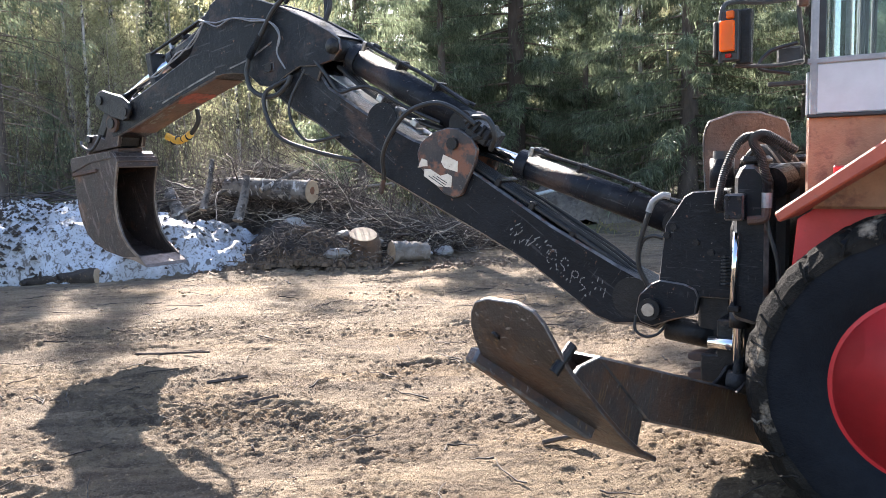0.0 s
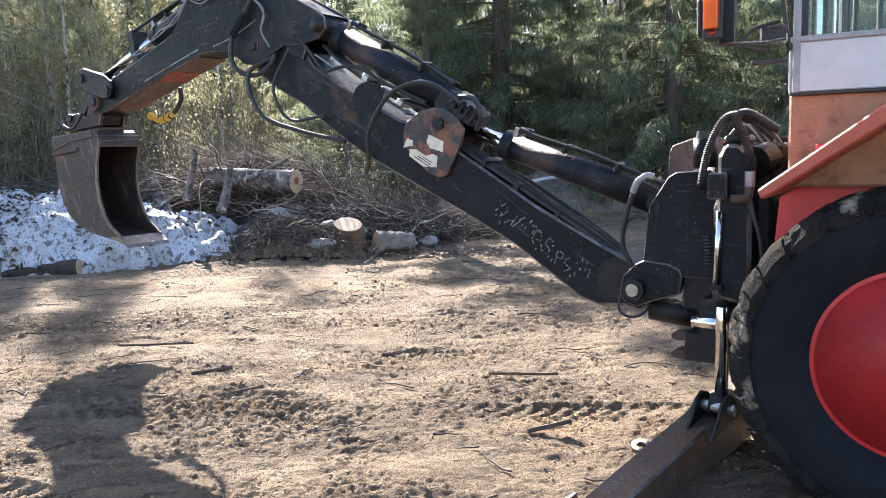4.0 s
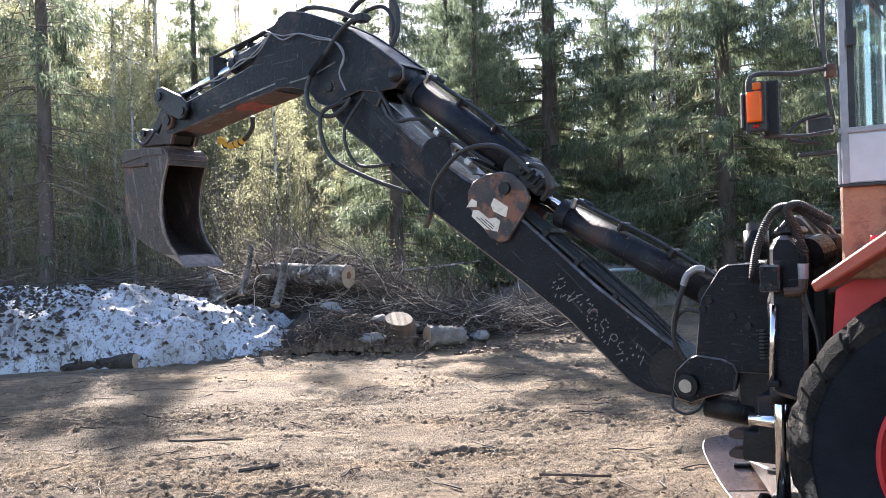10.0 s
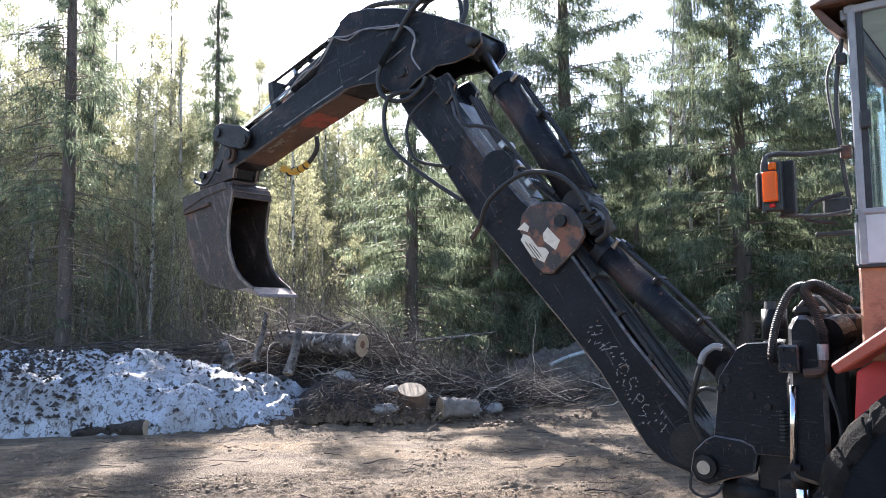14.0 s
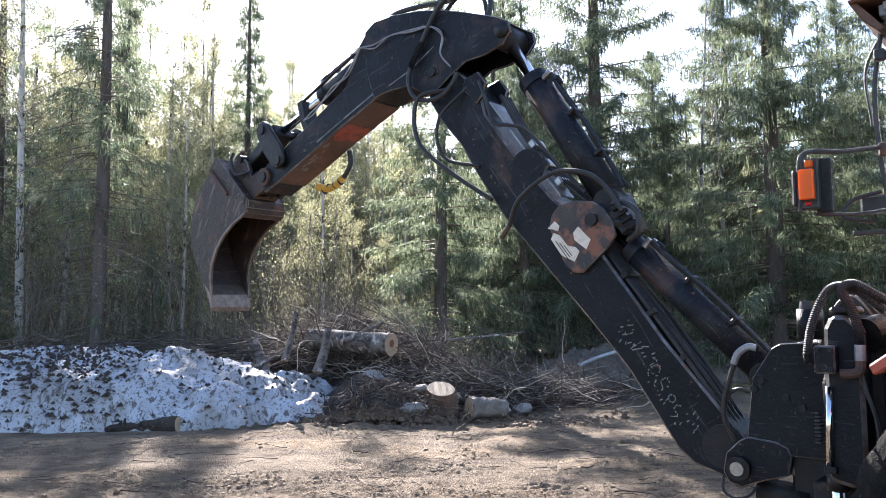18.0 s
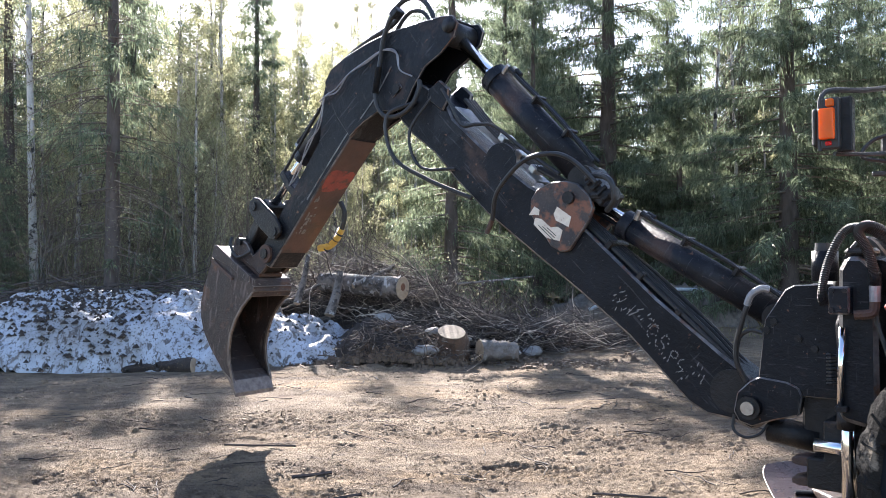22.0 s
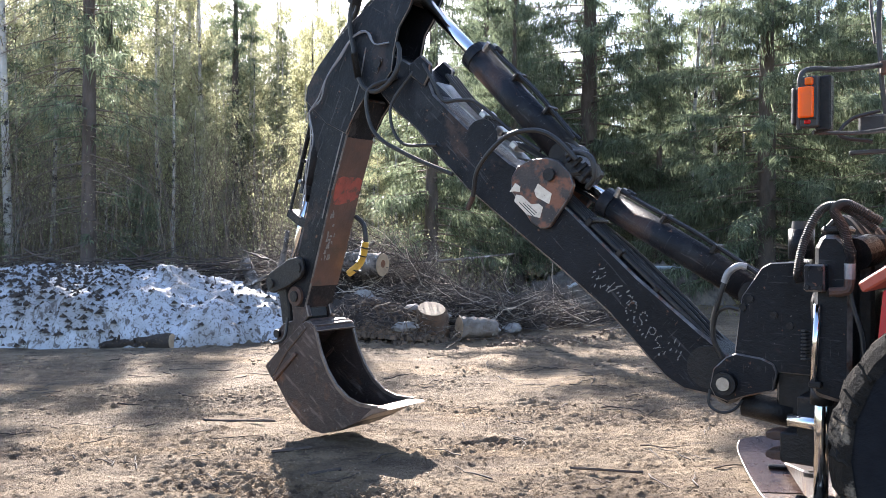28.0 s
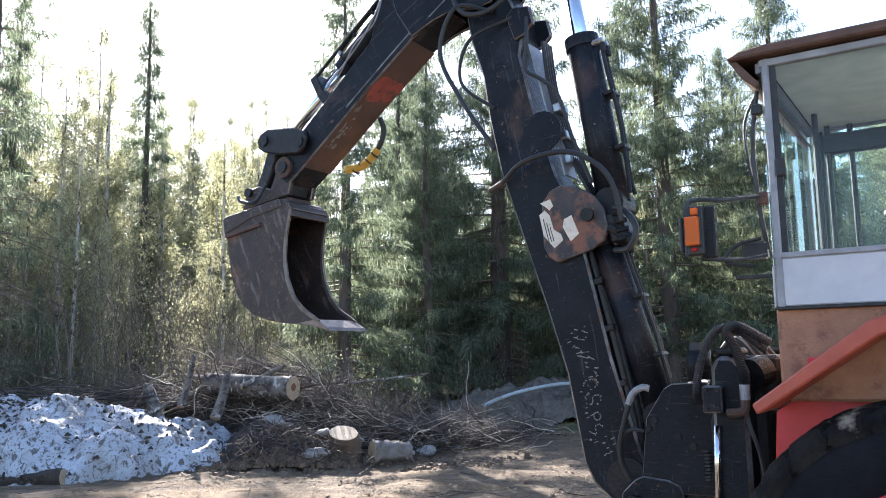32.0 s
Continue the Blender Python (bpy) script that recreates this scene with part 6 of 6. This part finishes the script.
def birch(name, height, r, seed, lean=(0, 0), leaves=2600, low=0.25, leaf=1.0, limb=5.0):
    rnd, g = random.Random(seed), np.random.default_rng(seed)
    tree = thing(name, Matrix.Identity(4), "slender birch with white bark and sparse spring leaves", "birch", "forest trees")
    line, v, f = trunk_mesh(rnd, height, r, lean, 8)
    raw("trunk", v, f, BIRCHBARK, tree, "white birch trunk with black marks", True)
    limbs, ends = [], []
    for k in range(int(height * limb)):
        h = low + (1 - low) * rnd.random()
        p, a = on_line(line, h * 0.98), rnd.uniform(0, 6.28)
        reach = (0.35 + 0.16 * height * (1 - h)) * rnd.uniform(0.5, 1.1)
        d = Vector((math.cos(a), math.sin(a), rnd.uniform(0.6, 1.4)))
        pts = wander(rnd, p, d, reach * 1.4, 5, 0.12)
        limbs.append((pts, 0.012 * (1 - h) + 0.005, 0.002))
        for _ in range(5):
            o = pts[rnd.randint(1, 5)]
            tw = wander(rnd, o, d + Vector((rnd.gauss(0, 0.7), rnd.gauss(0, 0.7), rnd.gauss(-0.5, 0.4))), reach * rnd.uniform(0.3, 0.6), 4, 0.2)
            limbs.append((tw, 0.004, 0.0015))
            ends += tw[1:]
    b = bundle("limb", limbs, TWIG, "", "", 3)
    b.parent = tree
    b["kind"] = "stuff"
    for key in ("category", "label"):
        if key in b:
            del b[key]
    if leaves:
        e = np.array(ends)[g.integers(0, len(ends), leaves)] + g.normal(0, 0.09, (leaves, 3))
        v, f = blades(e, g.normal(size=(leaves, 3)) + np.array([0, 0, -0.4]), g.uniform(0.03, 0.065, leaves) * leaf, g.uniform(0.01, 0.02, leaves) * leaf, seed)
        tagged(raw("crown", v, f, LEAVES, tree, "sparse yellow-green leaves"), kind="stuff")
    return tree


def sunny(x, y, height):
    """Whether a tree of this height would keep the low sun off the yard's far edge."""
    d = y - 15.5
    return not (-4.6 - 0.165 * d < x < 3.4 - 0.165 * d) or height < 0.56 * d + 0.6


def plant(tree, x, y, turn=0.0, size=1.0):
    tree.matrix_basis = pose(x, y, surface(x, y) - 0.05, 0, 0, turn) @ Matrix.Scale(size, 4)
    return tree


def again(tree, x, y, turn, size):
    if y < 35 and abs(x / y + 0.234) < 0.027:
        x -= 0.06 * y
    ob = copy_thing(tree, pose(x, y, surface(x, y) - 0.05, 0, 0, turn))
    ob.scale = (size, size, size)
    return ob


# the trees of the wood's edge
s_left = plant(spruce("spruce", 15.5, 0.16, 2.1, 0.24, 1, (0.15, 0), 1.0, 16), -7.1, 17.0)
s_mid = plant(spruce("spruce", 11.4, 0.14, 1.2, 0.5, 2, (-0.1, 0), 1.3, 30), -7.85, 34.0, 0, 1.45)
s_full = plant(spruce("spruce", 14.0, 0.24, 3.5, 0.1, 3, (0, 0), 1.45, 30), 4.75, 24.0, 0, 1.25)
s_right = plant(spruce("spruce", 12.6, 0.22, 3.2, 0.06, 4, (0.1, 0), 1.5, 32), 8.3, 20.0, 0, 1.15)
s_low = plant(spruce("spruce", 11.6, 0.18, 2.6, 0.1, 5, (0, 0), 1.3, 28), 0.1, 20.0)
rnd = random.Random(64)
droop = []
for k in range(60):
    z, a = rnd.uniform(0.9, 8.5), rnd.uniform(0, 6.28)
    reach = rnd.uniform(0.8, 2.1)
    pts = [(math.cos(a) * reach * q, math.sin(a) * reach * q, z - reach * (0.1 * q + 0.3 * q * q)) for q in (0, 0.2, 0.4, 0.6, 0.8, 1)]
    droop.append((pts, 0.014, 0.004))
    for _ in range(9):
        o = pts[rnd.randint(1, 5)]
        b = a + rnd.gauss(0, 0.9)
        droop.append((wander(rnd, o, (math.cos(b), math.sin(b), -0.5), rnd.uniform(0.2, 0.6), 3, 0.15), 0.004, 0.0015))
ob = bundle("dead_limb", droop, TWIG, "bare drooping dead branches", "", 4)
ob.parent = s_left
if "category" in ob:
    del ob["category"]
b_one = plant(birch("birch", 10.4, 0.085, 6, (0.25, 0), 9000, 0.25), -6.85, 24.6, 0, 0.98)
b_two = plant(birch("birch", 13.0, 0.1, 7, (-0.3, 0.1), 10500, 0.15), -9.3, 18.6)
b_bare = plant(birch("birch", 12.5, 0.08, 8, (0.5, 0), 500, 0.3, 1.0, 7), 8.2, 25.0)
b_small = plant(birch("birch", 7.2, 0.05, 9, (0.2, 0.1), 7500, 0.08, 1.0, 8), -3.0, 21.0)
again(s_full, 2.4, 27.5, 40, 0.9), again(s_low, 1.95, 25.2, 77, 0.98), again(s_low, 3.2, 29.5, 15, 1.2), again(s_right, 7.2, 26.5, 300, 0.8), again(s_full, 10.6, 28.5, 130, 1.05), again(s_right, 10.9, 18.6, 70, 0.92), again(s_low, 2.5, 21.8, 130, 0.8), again(s_low, 6.4, 22.2, 210, 0.62)
again(s_right, 6.2, 30.5, 160, 0.8), again(s_full, 12.2, 24.0, 250, 0.8), again(s_mid, -8.7, 23.0, 80, 1.05), again(s_left, -10.8, 20.0, 60, 0.95)
again(s_low, -9.6, 17.2, 20, 0.4), again(s_low, -11.5, 17.3, 100, 0.55), again(s_low, -6.3, 18.2, 300, 0.28), again(b_bare, 9.6, 26.5, 100, 0.95)
for x, y, k, z in ((-7.7, 19.0, 1, 0.8), (-6.6, 20.5, 2, 1.1), (-8.2, 20.6, 3, 0.9), (-4.4, 20.2, 4, 0.85), (-2.2, 22.2, 5, 0.95), (-3.6, 23.5, 6, 0.9), (-10.0, 22.0, 7, 1.2), (-1.3, 21.0, 8, 0.7), (-11.8, 19.5, 9, 1.2), (1.6, 23.5, 10, 0.8)):
    if sunny(x, y, 7.2 * z):
        again(b_small, x, y, 40 * k, z)
    else:
        again(b_small, x, y, 40 * k, max(0.25, (0.56 * (y - 15.5) + 0.6) / 7.2))
for x, y, k, z in ((-7.0, 23.0, 1, 0.85), (-9.2, 24.5, 3, 0.95), (-7.6, 27.0, 4, 0.9), (-5.6, 38.0, 5, 1.05), (-7.5, 36.0, 2, 1.1), (-4.0, 40.0, 6, 1.1), (-8.6, 33.0, 7, 1.0), (-2.5, 42.0, 8, 1.1), (-6.6, 42.0, 9, 1.15), (-9.8, 38.0, 10, 1.1), (-3.2, 37.0, 11, 0.9), (-6.0, 35.0, 12, 0.95), (-7.0, 39.5, 13, 1.15), (-5.0, 44.0, 14, 1.25), (-8.2, 42.5, 15, 1.2), (-3.4, 45.0, 16, 1.25), (-10.6, 41.0, 17, 1.15), (-1.2, 44.0, 18, 1.15), (-9.4, 46.0, 19, 1.3), (-5.6, 47.0, 20, 1.3), (-12.2, 49.0, 21, 1.6), (-10.3, 50.5, 22, 1.55), (-8.4, 49.0, 23, 1.65), (-6.6, 51.0, 24, 1.6), (-4.6, 50.0, 25, 1.7), (-2.8, 52.0, 26, 1.6), (-1.0, 50.0, 27, 1.55), (-9.3, 53.0, 28, 1.8), (-5.6, 54.0, 29, 1.8), (-3.6, 55.0, 30, 1.75)):
    again(b_one, x, y, 70 * k, z)

for x, y, k, z in ((12.9, 16.0, 1, 1.1), (14.2, 18.5, 2, 1.2), (16.0, 21.0, 3, 1.2), (11.6, 21.5, 4, 0.9), (18.5, 21.5, 5, 1.3), (13.0, 25.0, 6, 1.1)):
    again(b_small, x, y, 55 * k, z)
again(s_right, 14.5, 22.0, 10, 0.8), again(s_low, 17.0, 23.5, 200, 0.9), again(s_low, 12.6, 20.0, 90, 0.45)

# the wood behind, of lighter copies
f_spruce = plant(spruce("spruce", 12.0, 0.15, 2.3, 0.12, 15, (0, 0), 0.8, 14, 1.7), -13.0, 30.0)
f_thin = plant(spruce("spruce", 13.0, 0.13, 1.5, 0.3, 16, (0.2, 0), 0.8, 13, 1.6), 14.5, 30.0)
f_birch = plant(birch("birch", 11.5, 0.08, 17, (0.3, 0), 5200, 0.12, 1.8, 4), -15.0, 27.0)
f_young = plant(birch("birch", 7.0, 0.05, 18, (-0.2, 0), 4800, 0.05, 1.6, 6), -12.5, 25.0)
rnd = random.Random(77)
spots = []
for _ in range(2600):
    y = rnd.uniform(24.5, 62)
    x = rnd.uniform(-0.66, 0.8) * y
    gap = -5.2 < x + 0.1 * (y - 24) < -0.8 and y < 34
    if all((x - a) ** 2 + (y - b) ** 2 > (1.05 + 0.02 * y) ** 2 for a, b in spots) and abs(x - 4.6) + abs(y - 24) > 3 and not (gap and rnd.random() < 0.6):
        spots.append((x, y))
for x, y in spots[:330]:
    kind, leafy = rnd.random(), x < 0.03 * y
    if y < 46 and rnd.random() < (0.35 if leafy else 0.3):
        continue
    if not sunny(x, y, 12.0):
        if sunny(x, y, 7.0):
            again(f_young, x, y, rnd.uniform(0, 360), rnd.uniform(0.75, 1.0))
        continue
    if kind < (0.84 if leafy else 0.3):
        again(rnd.choice((f_birch, f_young, f_young)), x, y, rnd.uniform(0, 360), rnd.uniform(0.8, 1.12))
    else:
        again(rnd.choice((f_spruce, f_thin, f_spruce)), x, y, rnd.uniform(0, 360), min(rnd.uniform(0.55, 0.95), (1.6 + 0.285 * y) / 12.5))
# thick young birch growth behind the left edge, taller birches above it
left = []
for _ in range(1500):
    y = rnd.uniform(19.5, 40)
    x = rnd.uniform(-0.66, -0.0) * y + rnd.uniform(-1, 1)
    near = min(((x - a) ** 2 + (y - b) ** 2 for a, b in left), default=9)
    if near > 0.75 and not (x > -4.4 and y < 22):
        left.append((x, y))
for k, (x, y) in enumerate(left[:115]):
    if not sunny(x, y, 8.0):
        continue
    if y < 24:
        again(b_small, x, y, rnd.uniform(0, 360), rnd.uniform(0.65, 1.15))
    elif not sunny(x, y, 12.5):
        again(f_young, x, y, rnd.uniform(0, 360), rnd.uniform(0.8, 1.25))
    else:
        again(f_birch if k % 3 else f_young, x, y, rnd.uniform(0, 360), rnd.uniform(0.85, 1.12))
for k in range(30):
    y = 36.5 + 0.45 * k + rnd.uniform(-0.4, 0.4)
    x = rnd.uniform(-0.3, 0.02) * y
    again(f_birch, x, y, rnd.uniform(0, 360), rnd.uniform(0.95, 1.05) if y < 39 else rnd.uniform(1.0, 1.3))
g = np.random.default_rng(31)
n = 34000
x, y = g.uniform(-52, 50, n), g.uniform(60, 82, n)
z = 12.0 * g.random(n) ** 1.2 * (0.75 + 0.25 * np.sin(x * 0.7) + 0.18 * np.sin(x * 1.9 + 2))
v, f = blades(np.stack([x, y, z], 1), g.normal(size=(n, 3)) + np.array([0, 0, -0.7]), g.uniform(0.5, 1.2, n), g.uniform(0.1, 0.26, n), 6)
tagged(raw("far_woods", v, f, HAZE), "dense wood far behind the yard, haze put into its colour", "woods", kind="stuff")

# low growth at the wood's edge
rnd = random.Random(5)
g = np.random.default_rng(9)
bush, shoots = [], []
for _ in range(900):
    y = rnd.uniform(16.3, 28)
    x = rnd.uniform(-0.62, 0.62) * y
    a = rnd.uniform(0, 6.28)
    pts = wander(rnd, (x, y, surface(x, y)), (0.3 * math.cos(a), 0.3 * math.sin(a), 1), rnd.uniform(0.5, 2.4), 5, 0.13)
    if 1.8 < x < 8 and y < 19.5:
        continue
    bush.append((pts, rnd.uniform(0.004, 0.011), 0.002))
    shoots += pts[2:]
for _ in range(1500):
    y = rnd.uniform(16.6, 25)
    x = rnd.uniform(-0.62, -0.02) * y if rnd.random() < 0.75 else rnd.uniform(-0.1, 0.62) * y
    a = rnd.uniform(0, 6.28)
    tall = rnd.uniform(1.2, 5.0) if x < -2 else rnd.uniform(0.7, 2.4)
    pts = wander(rnd, (x, y, surface(x, y)), (0.16 * math.cos(a), 0.16 * math.sin(a), 1), tall, 7, 0.08)
    if 1.8 < x < 8 and y < 19.5:
        continue
    bush.append((pts, 0.003 + 0.0022 * tall, 0.002))
    for _ in range(6):
        o = pts[rnd.randint(1, 6)]
        b = rnd.uniform(0, 6.28)
        tw = wander(rnd, o, (math.cos(b), math.sin(b), rnd.uniform(0.2, 1.0)), tall * rnd.uniform(0.1, 0.26), 3, 0.2)
        bush.append((tw, 0.003, 0.0015))
        if rnd.random() < 0.5:
            shoots += tw[1:]
bundle("undergrowth", bush, TWIG, "bare thin shoots at the edge of the wood", "undergrowth", 3)
n = 42000
e = np.array(shoots)[g.integers(0, len(shoots), n)] + g.normal(0, 0.13, (n, 3))
v, f = blades(e, g.normal(size=(n, 3)), g.uniform(0.03, 0.06, n), g.uniform(0.008, 0.018, n), 4)
tagged(raw("undergrowth_leaves", v, f, LEAVES), "fresh green leaves of low undergrowth", "leaves", kind="stuff")
n = 16000
x = g.uniform(-20, 20, n)
y = g.uniform(15.6, 30, n)
keep = g.random(n) < 0.8
e = np.stack([x, y, np.array([surface(a, b) for a, b in zip(x, y)])], 1)[keep]
v, f = blades(e, g.normal(0, 0.5, (len(e), 3)) + np.array([0, 0, 1.0]), g.uniform(0.08, 0.26, len(e)), g.uniform(0.006, 0.014, len(e)), 5)
tagged(raw("grass", v, f, material("dry_spring_grass", (0.2, 0.2, 0.06), (0.24, 0.17, 0.08), 0.7, 0, 2, 0, island=0.5, through_light=0.4)), "pale dry spring grass among the trees", "grass", kind="stuff")


# ---- motion ----
BOOM = [(0, 33.9), (2.4, 33.8), (3, 34.6), (4.5, 34.4), (7.5, 34.6), (8.5, 35.0), (9, 35.8), (9.5, 38.7), (10, 42.7), (10.5, 47.2), (11, 51.7), (11.5, 55.8), (12, 56.1), (14.5, 56.1), (19, 55.9),
        (19.5, 54.1), (20, 48.6), (20.5, 45.8), (21, 44.2), (28, 44.2), (28.5, 45.5), (29, 48.8), (29.5, 52.5), (30, 57.0), (30.5, 62.2), (31, 67.5), (31.5, 73.7), (32, 80.2)]
STICK = [(0, -41.5), (11.4, -41.5), (12, -44.5), (12.5, -49.8), (13, -55.2), (13.5, -60.3), (14, -64.2), (14.5, -67.0), (16.5, -70.2), (20.3, -70.2), (21, -72.2), (21.5, -76.2), (22, -80.0),
         (22.5, -83.3), (23, -84.6), (24.5, -84.6), (26.5, -94.0), (27, -98.0), (27.5, -101.7), (28, -104.9), (28.6, -107.3), (32, -107.6)]
BUCKET_TURN = [(0, -105.0), (12.5, -105.0), (13, -107.0), (14.3, -106.0), (15.4, -92.5), (16.5, -76.0), (17, -68.0), (18, -49.5), (19, -43.2), (20, -42.6), (21, -42.2), (22, -42.0), (22.5, -45.2), (23, -51.4), (24, -66.0),
               (25.2, -77.5), (26.5, -83.5), (28, -87.0), (32, -88.0)]
LEG_NEAR = [(0, 19), (0.5, 14), (1, 8.5), (1.5, 2.5), (2, -3), (2.3, -6), (2.7, -8.5), (3, -9.5), (3.4, -10.5), (4, -11.5), (32, -11.5)]
LEG_FAR = [(0, 62), (3.1, 62), (3.4, 59), (3.8, 51), (4.2, 42), (4.5, 35), (6.3, 2), (6.6, -1), (7.4, -5.5), (8, -5.5), (32, -5.5)]
YAW_NEAR, YAW_FAR = -14, 32
RISE = [(0, -0.066), (1.5, -0.061), (2, -0.054), (2.4, -0.036), (3, 0.01), (3.5, -0.007), (4, -0.017), (4.5, -0.022), (6.5, -0.025), (7.5, -0.021), (8, -0.006), (9, 0.0), (32, 0.0)]
LEG_HEIGHT = 0.22


def turned(origin, angle):
    """A pose in the digging plane, from (rearwards, up) and degrees."""
    return Matrix.Translation((-origin[0], 0, origin[1])) @ pose(0, 0, 0, 0, angle, 0)


def along(p, q):
    """The pose at p that points its x axis at q, in the digging plane."""
    d = q - p
    return Matrix.Translation(p) @ pose(0, 0, 0, 0, math.degrees(math.atan2(-d.z, d.x)), 0)


def meet(p, q, a, b):
    """The point a from p and b from q, on the side away from the bucket's mouth."""
    d = (q - p).length
    d = min(max(d, abs(a - b) + 0.002), a + b - 0.002)
    w = (q - p).normalized()
    k = (a * a - b * b + d * d) / (2 * d)
    side = Vector((-w.z, 0, w.x))
    return p + w * k - side * math.sqrt(max(a * a - k * k, 0))


def arm_poses(t):
    m_boom = Matrix.Translation(FOOT_PIN) @ pose(0, 0, 0, 0, curve_at(BOOM, t), 0)
    m_stick = m_boom @ turned(PIVOT, curve_at(STICK, t))
    m_bucket = m_stick @ turned(STICK_END, curve_at(BUCKET_TURN, t))
    at = lambda m, s, h: m @ Vector((-s, 0, h))
    base, lug = at(m_stick, 1.76, 0.0), at(m_bucket, 0.03, 0.4)
    joint = meet(base, lug, ROCKER, LINK)
    boom_lo, boom_hi = Vector((0.2, 0, 1.29)), at(m_boom, 1.68, 0.05)
    arm_lo, arm_hi = at(m_boom, 1.69, 0.175), at(m_stick, -0.57, 0.02)
    dig_lo = at(m_stick, 0.62, 0.5)
    flip = Matrix.Rotation(math.pi, 4, "Y")
    return [(boom, m_boom), (stick, m_stick), (bucket, m_bucket), (rocker, along(base, joint)), (link, along(joint, lug)),
            (boom_cyl[0], along(boom_lo, boom_hi)), (boom_cyl[1], along(boom_hi, boom_lo) @ flip),
            (stick_cyl[0], along(arm_lo, arm_hi)), (stick_cyl[1], along(arm_hi, arm_lo) @ flip),
            (bucket_cyl[0], along(dig_lo, joint)), (bucket_cyl[1], along(joint, dig_lo) @ flip)]


def motions():
    times = [0.25 * k for k in range(129)]
    rows = {}
    for t in times:
        for ob, m in arm_poses(t):
            rows.setdefault(ob, []).append((t, m))
    for ob, r in rows.items():
        walk(ob, r)
    walk(leg_near, [(t, pose(0.66, -0.05, LEG_HEIGHT, 0, 0, YAW_NEAR) @ pose(0, 0, 0, -curve_at(LEG_NEAR, t))) for t in times])
    walk(leg_far, [(t, pose(0.922, -0.29, LEG_HEIGHT, 0, 0, YAW_FAR) @ pose(0, 0, 0, curve_at(LEG_FAR, t))) for t in times])
    for ob, rows_of in ((rod_near, LEG_NEAR), (rod_far, LEG_FAR)):
        walk(ob, [(t, pose(0, 0, LEG_HEIGHT + 0.45 * math.sin(radians(curve_at(rows_of, t))) + 0.18 * math.cos(radians(curve_at(rows_of, t))), 0, 0, 0)) for t in times])
    walk(machine, [(t, Matrix.Translation((0, 0, curve_at(RISE, t))) @ MACHINE) for t in times])


motions()
